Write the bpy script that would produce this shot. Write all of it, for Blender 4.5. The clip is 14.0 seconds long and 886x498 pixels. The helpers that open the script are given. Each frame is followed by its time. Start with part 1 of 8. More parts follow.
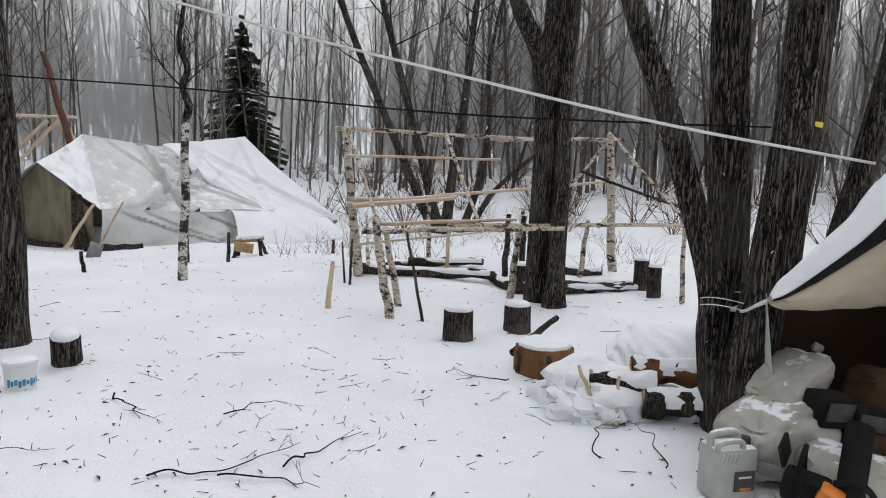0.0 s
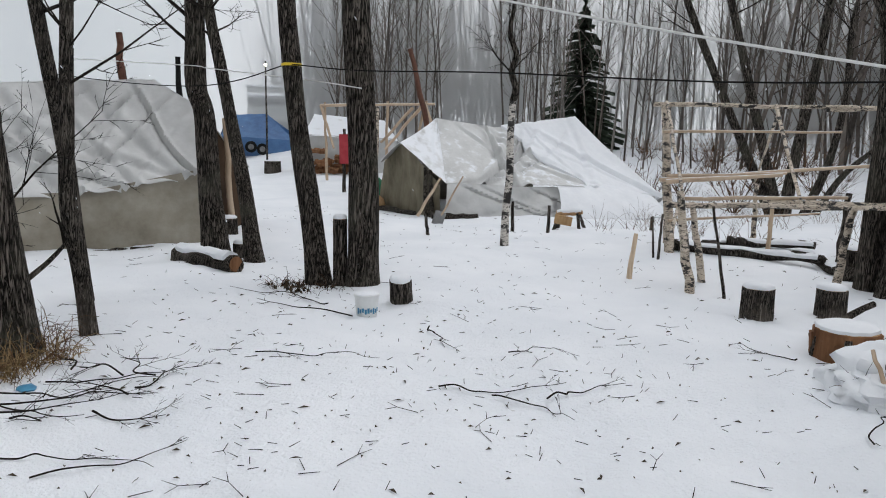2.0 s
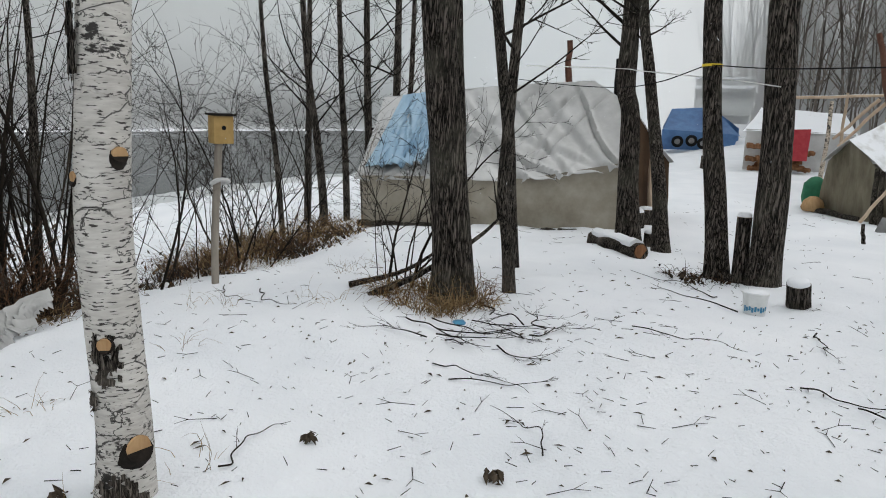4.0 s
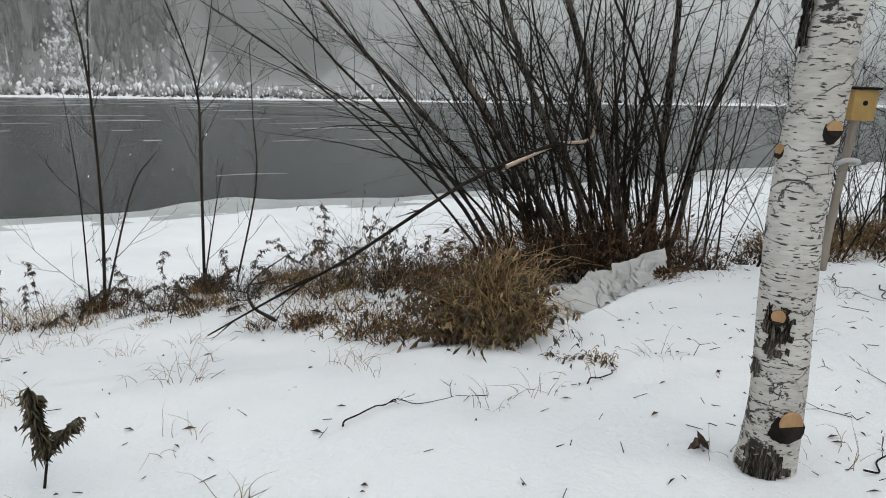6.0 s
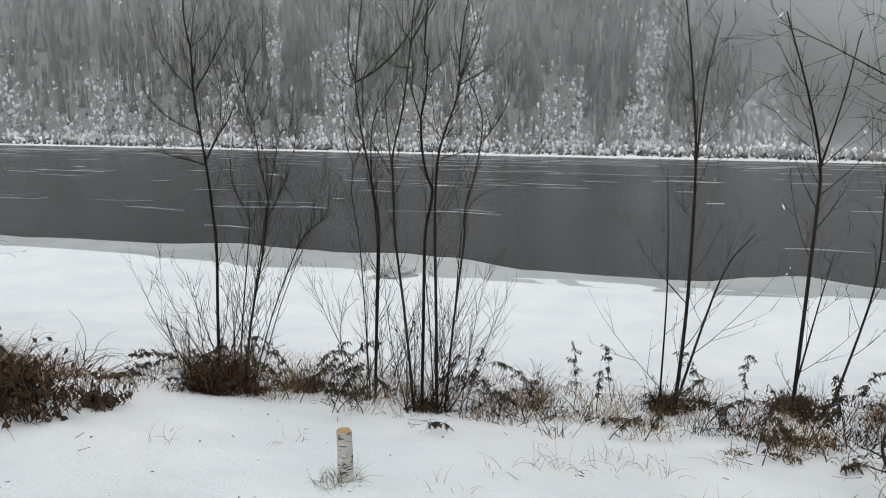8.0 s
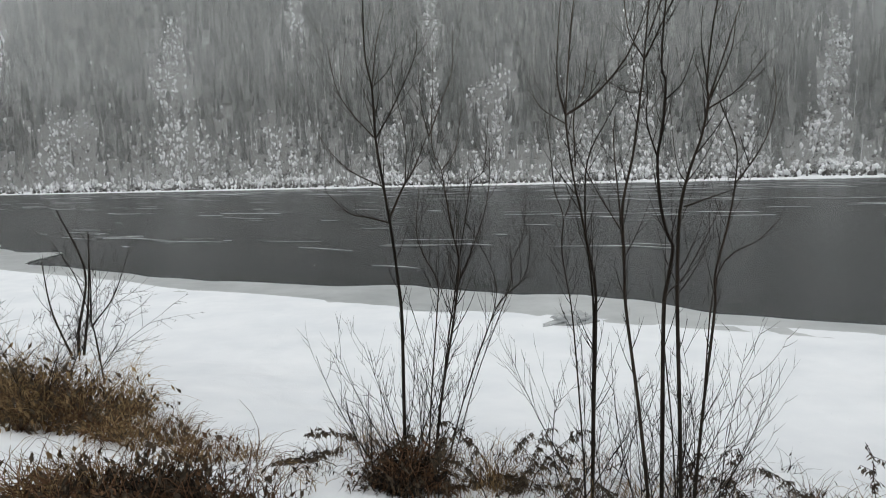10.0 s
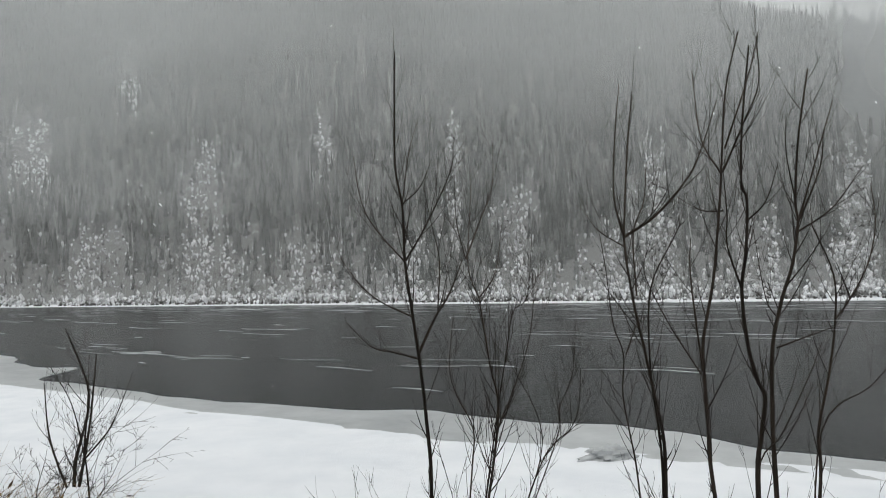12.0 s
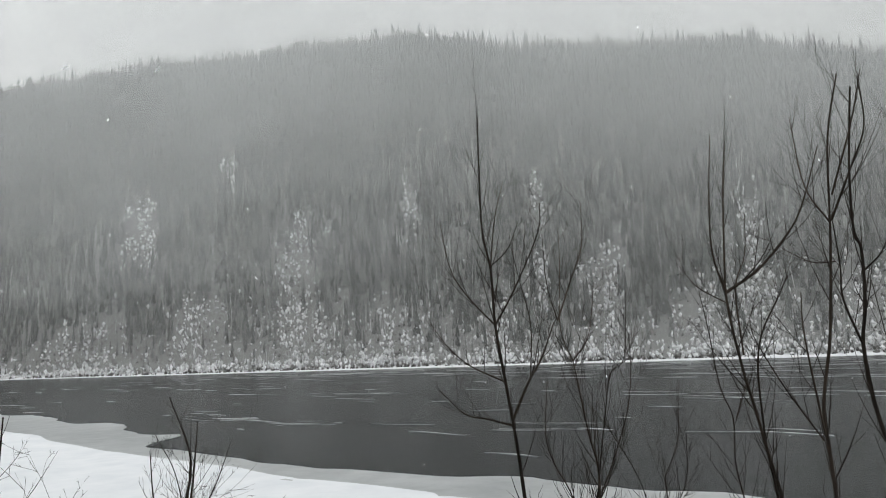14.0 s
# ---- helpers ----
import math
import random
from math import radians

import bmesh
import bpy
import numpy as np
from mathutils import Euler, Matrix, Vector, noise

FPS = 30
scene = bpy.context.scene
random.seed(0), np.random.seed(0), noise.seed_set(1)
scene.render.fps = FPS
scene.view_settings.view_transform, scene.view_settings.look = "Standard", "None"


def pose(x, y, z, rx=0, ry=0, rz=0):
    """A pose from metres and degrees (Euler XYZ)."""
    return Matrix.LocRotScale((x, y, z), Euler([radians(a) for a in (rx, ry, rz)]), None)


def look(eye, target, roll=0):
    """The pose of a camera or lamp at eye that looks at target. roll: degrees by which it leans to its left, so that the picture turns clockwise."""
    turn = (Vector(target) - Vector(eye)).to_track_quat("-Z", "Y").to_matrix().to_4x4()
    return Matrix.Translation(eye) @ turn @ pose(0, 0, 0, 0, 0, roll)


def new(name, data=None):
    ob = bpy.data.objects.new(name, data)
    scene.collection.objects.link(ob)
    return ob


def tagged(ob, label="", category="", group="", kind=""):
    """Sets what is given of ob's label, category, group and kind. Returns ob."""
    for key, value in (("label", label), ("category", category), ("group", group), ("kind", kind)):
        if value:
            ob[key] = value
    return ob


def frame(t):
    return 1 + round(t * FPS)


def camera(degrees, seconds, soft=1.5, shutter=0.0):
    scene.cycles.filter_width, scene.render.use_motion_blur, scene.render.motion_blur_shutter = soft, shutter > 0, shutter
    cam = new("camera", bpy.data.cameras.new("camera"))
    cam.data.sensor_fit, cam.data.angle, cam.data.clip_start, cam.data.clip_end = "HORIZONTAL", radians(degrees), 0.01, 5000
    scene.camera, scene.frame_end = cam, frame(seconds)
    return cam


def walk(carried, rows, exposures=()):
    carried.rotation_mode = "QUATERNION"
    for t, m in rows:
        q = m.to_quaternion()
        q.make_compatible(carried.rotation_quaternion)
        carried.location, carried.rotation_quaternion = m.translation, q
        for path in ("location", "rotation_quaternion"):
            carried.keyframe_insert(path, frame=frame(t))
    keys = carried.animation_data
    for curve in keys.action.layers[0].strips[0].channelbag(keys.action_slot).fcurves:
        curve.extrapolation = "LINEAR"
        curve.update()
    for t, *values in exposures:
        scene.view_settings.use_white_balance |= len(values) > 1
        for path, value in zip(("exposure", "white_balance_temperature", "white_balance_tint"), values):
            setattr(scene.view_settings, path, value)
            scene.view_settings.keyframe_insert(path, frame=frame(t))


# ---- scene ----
cam = camera(64.8, 14.0, 1.0)
PATH = [
    (0, (0.05, 0.631, 1.516), (0.101, 2.618, 1.289), 1.8),
    (0.5, (0.07, 0.511, 1.508), (-0.007, 2.49, 1.226), 2.3),
    (1, (0.165, 0.356, 1.512), (-0.215, 2.302, 1.248), 1.8),
    (1.5, (0.354, 0.313, 1.476), (-0.276, 2.192, 1.208), 2.7),
    (2, (0.511, 0.264, 1.466), (-0.356, 2.04, 1.161), 1.1),
    (2.2, (0.561, 0.222, 1.452), (-0.345, 1.972, 1.112), 1.4),
    (4.3, (1.244, -0.025, 1.538), (-0.594, 0.667, 1.158), 1.0),
    (4.5, (1.253, -0.071, 1.54), (-0.637, 0.439, 1.13), 0.6),
    (5, (1.263, -0.202, 1.532), (-0.678, -0.031, 1.081), 0.9),
    (5.5, (1.272, -0.317, 1.533), (-0.684, -0.361, 1.119), 1.9),
    (6, (1.171, -0.448, 1.511), (-0.707, -0.954, 1.047), 1.6),
    (6.5, (0.962, -0.61, 1.521), (-0.764, -1.533, 1.114), 2.7),
    (7, (0.743, -0.843, 1.532), (-0.717, -2.136, 1.089), 3.2),
    (7.5, (0.585, -1.193, 1.591), (-0.655, -2.733, 1.287), 0.7),
    (8, (0.361, -1.661, 1.606), (-0.673, -3.34, 1.275), 0.8),
    (8.5, (0.266, -1.976, 1.652), (-0.555, -3.782, 1.399), 2.0),
    (8.7, (0.251, -2.127, 1.661), (-0.526, -3.953, 1.409), 1.4),
    (10.8, (0.138, -3.458, 1.727), (-0.454, -5.363, 1.585), -2.0),
    (11, (0.087, -3.579, 1.732), (-0.473, -5.497, 1.643), -0.9),
    (11.5, (0.069, -3.66, 1.751), (-0.453, -5.591, 1.776), -0.2),
    (12, (0.084, -3.683, 1.772), (-0.512, -5.589, 1.868), -1.4),
    (12.5, (0.105, -3.695, 1.781), (-0.515, -5.59, 1.934), -1.8),
    (13, (0.111, -3.708, 1.788), (-0.459, -5.609, 2.031), -1.9),
    (13.5, (0.101, -3.718, 1.793), (-0.423, -5.626, 2.084), -2.4),
    (14, (0.086, -3.729, 1.791), (-0.273, -5.677, 2.069), -2.8),
]
walk(cam, [(t, look(eye, target, roll)) for t, eye, target, roll in PATH], [(0, 0.53, 6400, 13), (1, 0.53, 6320, 13), (2.2, 0.42, 6350, 13), (5, 0.43, 6500, 10), (8.5, 0.37, 6500, 10), (14, 0.32, 6550, 10)])

# ---- light ----
world = bpy.data.worlds.new("overcast")
scene.world = world
world.use_nodes = True
wn, wl = world.node_tree.nodes, world.node_tree.links
sky = wn.new("ShaderNodeTexSky")
sky.sky_type, sky.sun_disc = "NISHITA", False
sky.sun_elevation, sky.sun_rotation = radians(38), radians(20)
sky.air_density, sky.dust_density, sky.ozone_density = 1.0, 6.0, 1.0
wash = wn.new("ShaderNodeHueSaturation")
wash.inputs["Saturation"].default_value = 0.12
wl.new(sky.outputs[0], wash.inputs["Color"])
cloud = wn.new("ShaderNodeTexNoise")
cloud.inputs["Scale"].default_value, cloud.inputs["Detail"].default_value = 2.2, 5
tone = wn.new("ShaderNodeValToRGB")
tone.color_ramp.elements[0].position, tone.color_ramp.elements[0].color = 0.3, (7.0, 7.25, 7.3, 1)
tone.color_ramp.elements[1].position, tone.color_ramp.elements[1].color = 0.75, (8.5, 8.7, 8.7, 1)
veil = wn.new("ShaderNodeMixRGB")
veil.inputs[0].default_value = 0.9
wl.new(cloud.outputs["Fac"], tone.inputs[0])
wl.new(wash.outputs[0], veil.inputs[1])
wl.new(tone.outputs[0], veil.inputs[2])
wl.new(veil.outputs[0], wn["Background"].inputs[0])
wn["Background"].inputs[1].default_value = 0.1

lamp = bpy.data.lights.new("sun", "SUN")
lamp.energy, lamp.angle, lamp.color = 0.5, radians(40), (1.0, 0.98, 0.95)
sun = new("sun", lamp)
sun.matrix_basis = look((0, 0, 30), (-8, -21, 5))

# ---- materials ----
def shader(name, rough=0.8, metal=0.0):
    m = bpy.data.materials.new(name)
    m.use_nodes = True
    nt = m.node_tree
    b = nt.nodes["Principled BSDF"]
    b.inputs["Roughness"].default_value = rough
    b.inputs["Metallic"].default_value = metal
    b.inputs["Specular IOR Level"].default_value = 0.1 if rough >= 0.8 else 0.4
    return m, nt, b


def node(nt, kind, **values):
    n = nt.nodes.new(kind)
    for k, v in values.items():
        n.inputs[k.replace("_", " ")].default_value = v
    return n


def coords(nt, scale=(1, 1, 1), space="Object"):
    tc = nt.nodes.new("ShaderNodeTexCoord")
    mp = nt.nodes.new("ShaderNodeMapping")
    mp.inputs["Scale"].default_value = scale
    nt.links.new(tc.outputs[space], mp.inputs["Vector"])
    return mp.outputs[0]


def noise_tex(nt, vec, scale, detail=4.0, rough=0.55):
    n = node(nt, "ShaderNodeTexNoise", Scale=scale, Detail=detail, Roughness=rough)
    nt.links.new(vec, n.inputs["Vector"])
    return n.outputs["Fac"]


def ramp(nt, fac, stops):
    n = nt.nodes.new("ShaderNodeValToRGB")
    while len(n.color_ramp.elements) < len(stops):
        n.color_ramp.elements.new(0.5)
    for e, (p, c) in zip(n.color_ramp.elements, stops):
        e.position = p
        e.color = (*c, 1) if len(c) == 3 else c
    nt.links.new(fac, n.inputs[0])
    return n.outputs[0]


def mix(nt, fac, a, b, mode="MIX"):
    n = nt.nodes.new("ShaderNodeMixRGB")
    n.blend_type = mode
    for s, v in zip(n.inputs, (fac, a, b)):
        if isinstance(v, (int, float)):
            s.default_value = v
        elif isinstance(v, tuple):
            s.default_value = (*v, 1)
        else:
            nt.links.new(v, s)
    return n.outputs[0]


def bump(nt, b, height, strength, distance):
    n = nt.nodes.new("ShaderNodeBump")
    n.inputs["Strength"].default_value, n.inputs["Distance"].default_value = strength, distance
    nt.links.new(height, n.inputs["Height"])
    nt.links.new(n.outputs[0], b.inputs["Normal"])


def snow_on(nt, base, snow=(0.78, 0.8, 0.83), low=0.55, high=0.8, grain=18.0):
    """Snow lying on faces that look up, with a ragged edge."""
    g = nt.nodes.new("ShaderNodeNewGeometry")
    sx = nt.nodes.new("ShaderNodeSeparateXYZ")
    nt.links.new(g.outputs["Normal"], sx.inputs[0])
    add = nt.nodes.new("ShaderNodeMath")
    add.operation = "ADD"
    n = noise_tex(nt, coords(nt), grain, 3)
    sc = nt.nodes.new("ShaderNodeMath")
    sc.operation = "MULTIPLY_ADD"
    sc.inputs[1].default_value, sc.inputs[2].default_value = 0.8, -0.4
    nt.links.new(n, sc.inputs[0])
    nt.links.new(sx.outputs[2], add.inputs[0])
    nt.links.new(sc.outputs[0], add.inputs[1])
    f = ramp(nt, add.outputs[0], [(low, (0, 0, 0)), (high, (1, 1, 1))])
    return mix(nt, f, base, snow)


def simple(name, dark, light, scale=12.0, rough=0.8, metal=0.0, stretch=(1, 1, 1), bumps=0.3, depth=0.01, snowy=None, random_tint=0.0, island=0.0):
    """Two tones in broad patches and fine grain, with relief."""
    m, nt, b = shader(name, rough, metal)
    v = coords(nt, stretch)
    f = mix(nt, 0.45, noise_tex(nt, v, scale, 6, 0.65), noise_tex(nt, v, scale * 0.17, 3))
    col = ramp(nt, f, [(0.32, dark), (0.68, light)])
    if random_tint:
        oi = nt.nodes.new("ShaderNodeObjectInfo")
        t = ramp(nt, oi.outputs["Random"], [(0, (1 - random_tint,) * 3), (1, (1 + random_tint,) * 3)])
        col = mix(nt, 1.0, col, t, "MULTIPLY")
    if island:
        gi = nt.nodes.new("ShaderNodeNewGeometry")
        t = ramp(nt, gi.outputs["Random Per Island"], [(0, (1 - island,) * 3), (1, (1 + island,) * 3)])
        col = mix(nt, 1.0, col, t, "MULTIPLY")
    if snowy:
        col = snow_on(nt, col, low=snowy[0], high=snowy[1], grain=snowy[2] if len(snowy) > 2 else 18.0)
    nt.links.new(col, b.inputs["Base Color"])
    bump(nt, b, noise_tex(nt, v, scale * 2.2, 5, 0.7), bumps, depth)
    return m


def bark_material(name, dark, light, scale=9.0, snowy=None, moss=None):
    m, nt, b = shader(name, 0.9)
    v = coords(nt, (1, 1, 0.1))
    vor = node(nt, "ShaderNodeTexVoronoi", Scale=scale * 4.2)
    vor.feature = "DISTANCE_TO_EDGE"
    warp = mix(nt, 0.2, v, noise_tex(nt, v, scale * 2, 3), "ADD")
    nt.links.new(warp, vor.inputs["Vector"])
    ridge = ramp(nt, vor.outputs["Distance"], [(0.03, (0, 0, 0)), (0.3, (1, 1, 1))])
    fine = noise_tex(nt, v, scale * 9, 6, 0.7)
    col = ramp(nt, mix(nt, 0.4, ridge, fine), [(0.22, dark), (0.74, light)])
    patch = noise_tex(nt, coords(nt), 2.3, 4)
    col = mix(nt, ramp(nt, patch, [(0.5, (0, 0, 0)), (0.72, (0.55,) * 3)]), col, moss or tuple(c * 1.5 for c in light))
    fleck = ramp(nt, noise_tex(nt, coords(nt, (1, 1, 0.5)), 55, 3, 0.6), [(0.7, (0, 0, 0)), (0.76, (0.6,) * 3)])
    col = mix(nt, fleck, col, (0.55, 0.56, 0.57))
    nt.links.new(col, b.inputs["Base Color"])
    bump(nt, b, mix(nt, 0.35, ridge, fine), 1.0, 0.03)
    return m


def birch_material(name, scale=1.0, dirt=0.55, low_tone=(0.34, 0.32, 0.29), high_tone=(0.6, 0.59, 0.56)):
    """White bark with short dark lenticels lying across it, thin ragged cracks, and black patches."""
    m, nt, b = shader(name, 0.7)
    v = coords(nt, (11 * scale, 11 * scale, 62 * scale))
    lent = ramp(nt, noise_tex(nt, v, 2.0, 2, 0.45), [(0.603, (0, 0, 0)), (0.63, (1, 1, 1))])
    crack = node(nt, "ShaderNodeTexVoronoi", Scale=3.4 * scale)
    crack.feature = "DISTANCE_TO_EDGE"
    rag = mix(nt, 0.16, coords(nt, (0.8, 0.8, 2.4)), noise_tex(nt, coords(nt), 16 * scale, 4), "ADD")
    nt.links.new(rag, crack.inputs["Vector"])
    seam = ramp(nt, crack.outputs["Distance"], [(0.008, (0.9,) * 3), (0.02, (0, 0, 0))])
    seam = mix(nt, 1.0, seam, ramp(nt, noise_tex(nt, coords(nt), 5 * scale, 3), [(0.42, (0, 0, 0)), (0.5, (1, 1, 1))]), "MULTIPLY")
    scars = ramp(nt, noise_tex(nt, coords(nt, (3 * scale, 3 * scale, 5.5 * scale)), 1.7, 6, 0.72), [(dirt + 0.06, (0, 0, 0)), (dirt + 0.09, (1, 1, 1))])
    tone = ramp(nt, mix(nt, 0.5, noise_tex(nt, coords(nt), 4.0, 4), noise_tex(nt, coords(nt, (1, 1, 5)), 14, 4)), [(0.32, low_tone), (0.66, high_tone)])
    col = mix(nt, lent, tone, (0.05, 0.044, 0.04))
    col = mix(nt, seam, col, (0.02, 0.018, 0.016))
    col = mix(nt, scars, col, (0.03, 0.027, 0.025))
    nt.links.new(col, b.inputs["Base Color"])
    bump(nt, b, mix(nt, 0.5, lent, mix(nt, 0.5, scars, seam)), 0.6, 0.006)
    return m


def snow_material():
    m, nt, b = shader("snow", 0.75)
    v = coords(nt)
    tone = ramp(nt, noise_tex(nt, v, 0.8, 5), [(0.3, (0.74, 0.765, 0.8)), (0.7, (0.84, 0.855, 0.88))])
    speck = ramp(nt, noise_tex(nt, v, 14, 3, 0.6), [(0.735, (0, 0, 0)), (0.76, (0.5,) * 3)])
    col = mix(nt, speck, tone, (0.3, 0.27, 0.24))
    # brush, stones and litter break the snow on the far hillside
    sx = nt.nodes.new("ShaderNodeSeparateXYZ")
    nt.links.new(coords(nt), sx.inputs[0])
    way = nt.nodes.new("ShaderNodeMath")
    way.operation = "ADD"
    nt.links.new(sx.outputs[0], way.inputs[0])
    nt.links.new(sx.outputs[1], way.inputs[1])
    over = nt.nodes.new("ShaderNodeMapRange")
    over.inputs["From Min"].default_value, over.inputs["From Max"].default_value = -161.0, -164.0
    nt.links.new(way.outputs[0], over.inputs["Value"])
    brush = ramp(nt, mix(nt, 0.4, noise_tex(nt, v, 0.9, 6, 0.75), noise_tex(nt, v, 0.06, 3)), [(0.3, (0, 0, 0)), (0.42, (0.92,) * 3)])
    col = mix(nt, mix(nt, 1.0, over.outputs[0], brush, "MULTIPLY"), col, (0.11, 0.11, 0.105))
    nt.links.new(col, b.inputs["Base Color"])
    rel = mix(nt, 0.3, noise_tex(nt, v, 3.2, 5, 0.6), noise_tex(nt, v, 45, 4, 0.6))
    bump(nt, b, rel, 0.8, 0.05)
    return m


def water_material():
    m, nt, b = shader("river_water", 0.22)
    v = coords(nt, (1, 1, 1))
    col = ramp(nt, noise_tex(nt, v, 0.05, 4), [(0.35, (0.014, 0.016, 0.017)), (0.7, (0.028, 0.031, 0.032))])
    slush = ramp(nt, noise_tex(nt, coords(nt, (1, 1, 1)), 1.6, 5, 0.75), [(0.62, (0, 0, 0)), (0.72, (0.5,) * 3)])
    col = mix(nt, slush, col, (0.22, 0.23, 0.235))
    nt.links.new(col, b.inputs["Base Color"])
    b.inputs["IOR"].default_value = 1.33
    bump(nt, b, mix(nt, 0.5, noise_tex(nt, v, 1.2, 4, 0.6), noise_tex(nt, v, 7.0, 4)), 1.0, 0.07)
    return m


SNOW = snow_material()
TARP_FRONT = simple("dusted_tarp", (0.44, 0.44, 0.43), (0.7, 0.7, 0.69), 2.4, 0.55, bumps=0.5, depth=0.04, snowy=(0.86, 1.0, 6))
SNOW_CAP = simple("lying_snow", (0.74, 0.76, 0.79), (0.84, 0.85, 0.87), 9, 0.75, bumps=0.4, depth=0.02)
WATER = water_material()
ICE = simple("river_ice", (0.3, 0.315, 0.32), (0.54, 0.555, 0.56), 0.8, 0.35, bumps=0.3, depth=0.03)
SLUSH = simple("grey_slush", (0.16, 0.17, 0.175), (0.5, 0.52, 0.53), 0.25, 0.6, bumps=0.3, depth=0.03, island=0.4)
BARK = bark_material("furrowed_bark", (0.006, 0.005, 0.004), (0.17, 0.146, 0.125), 9, moss=(0.12, 0.115, 0.09))
BARK_GREY = bark_material("grey_bark", (0.008, 0.007, 0.006), (0.19, 0.165, 0.14), 12)
BIRCH = birch_material("birch_bark", 1.0, 0.52, (0.36, 0.34, 0.31), (0.62, 0.6, 0.56))
BIRCH_BANDED = birch_material("banded_birch_bark", 1.0, 0.42, (0.5, 0.45, 0.4), (0.72, 0.68, 0.63))
BIRCH_POLE = birch_material("birch_pole_bark", 1.25, 0.47, (0.4, 0.33, 0.25), (0.66, 0.57, 0.47))
PEELED = simple("peeled_pole", (0.38, 0.27, 0.18), (0.62, 0.49, 0.36), 7, 0.75, stretch=(1, 1, 0.3), bumps=0.3, depth=0.01, snowy=(0.75, 0.95), random_tint=0.2)
TWIG = simple("dark_twig", (0.008, 0.007, 0.006), (0.03, 0.024, 0.02), 25, 0.85)
WILLOW = simple("willow_stem", (0.007, 0.006, 0.005), (0.04, 0.031, 0.024), 14, 0.85, stretch=(1, 1, 0.3), random_tint=0.4)
WOODS = simple("bare_wood_grey", (0.075, 0.066, 0.06), (0.2, 0.185, 0.17), 3, 0.9, snowy=(0.55, 0.9), island=0.45)
WOODS_BROWN = simple("brown_wood", (0.055, 0.046, 0.04), (0.165, 0.143, 0.126), 3, 0.9, snowy=(0.7, 1.0), island=0.45)
WOODS_PALE = simple("pale_trunk_grey", (0.13, 0.12, 0.11), (0.3, 0.285, 0.265), 5, 0.9)
CUT = simple("cut_wood", (0.3, 0.17, 0.08), (0.55, 0.37, 0.2), 22, 0.8, stretch=(1, 1, 0.25), bumps=0.5)
RAW = simple("split_wood", (0.05, 0.02, 0.01), (0.3, 0.15, 0.075), 14, 0.85, stretch=(1, 1, 0.15), bumps=0.8, depth=0.02)
CANVAS = simple("weathered_canvas", (0.19, 0.165, 0.125), (0.43, 0.395, 0.33), 2.6, 0.9, bumps=0.35, depth=0.02)
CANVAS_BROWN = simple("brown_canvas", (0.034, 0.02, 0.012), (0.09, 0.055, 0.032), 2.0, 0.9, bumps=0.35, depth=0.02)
TARP = simple("grey_white_tarp", (0.34, 0.34, 0.33), (0.62, 0.62, 0.61), 1.6, 0.5, bumps=0.35, depth=0.03)
TARP_SNOW = simple("snowy_tarp", (0.42, 0.42, 0.41), (0.66, 0.66, 0.65), 2.0, 0.55, bumps=0.5, depth=0.04, snowy=(0.6, 0.8, 3.5))
BLUE = simple("blue_tarp", (0.03, 0.08, 0.2), (0.08, 0.19, 0.38), 3, 0.5, bumps=0.4, depth=0.02, snowy=(1.0, 1.25, 3))
BLUE_PALE = simple("pale_blue_tarp", (0.2, 0.36, 0.52), (0.42, 0.56, 0.66), 2, 0.5, bumps=0.4, depth=0.02)
STRAW = simple("dry_grass", (0.11, 0.07, 0.035), (0.38, 0.27, 0.14), 6, 0.9, island=0.5)
RUSSET = simple("russet_stalk", (0.05, 0.028, 0.016), (0.15, 0.085, 0.048), 6, 0.9, island=0.6)
WEED = simple("withered_leaf", (0.036, 0.029, 0.022), (0.12, 0.092, 0.065), 20, 0.9)
SPRUCE = simple("spruce_needles", (0.014, 0.022, 0.016), (0.06, 0.075, 0.055), 3, 0.9, snowy=(0.85, 1.15), island=0.5)
# distance haze is put into the pale neutral grey of these firs
FIRS = simple("haze_grey_fir", (0.06, 0.065, 0.063), (0.15, 0.155, 0.151), 0.1, 0.95, snowy=(0.62, 1.0), island=0.5)
FROST = simple("frosted_shrub", (0.22, 0.225, 0.22), (0.52, 0.53, 0.53), 0.6, 0.95, island=0.4)
RUST = simple("rusty_pipe", (0.06, 0.025, 0.015), (0.16, 0.07, 0.045), 14, 0.7, metal=0.3)
BLACK = simple("black_rubber", (0.008, 0.008, 0.008), (0.02, 0.02, 0.02), 20, 0.85)
ROPE_W = simple("white_rope", (0.6, 0.6, 0.58), (0.8, 0.8, 0.78), 60, 0.8)
PLASTIC_W = simple("white_plastic", (0.6, 0.61, 0.6), (0.78, 0.79, 0.78), 8, 0.4, bumps=0.1)
PLASTIC_G = simple("dirty_grey_plastic", (0.3, 0.3, 0.28), (0.5, 0.5, 0.47), 9, 0.45, bumps=0.15, snowy=(0.7, 0.9))
LABEL_BLUE = simple("blue_print", (0.03, 0.14, 0.28), (0.08, 0.3, 0.45), 30, 0.5, bumps=0.0)
LABEL_DARK = simple("dark_print", (0.03, 0.03, 0.03), (0.09, 0.08, 0.08), 30, 0.5, bumps=0.0)
ORANGE = simple("orange_plastic", (0.5, 0.13, 0.02), (0.75, 0.24, 0.04), 20, 0.4, bumps=0.1)
YELLOW = simple("yellow_tape", (0.6, 0.42, 0.02), (0.8, 0.6, 0.05), 20, 0.5)
RED = simple("red_cloth", (0.3, 0.03, 0.04), (0.45, 0.07, 0.08), 9, 0.8)
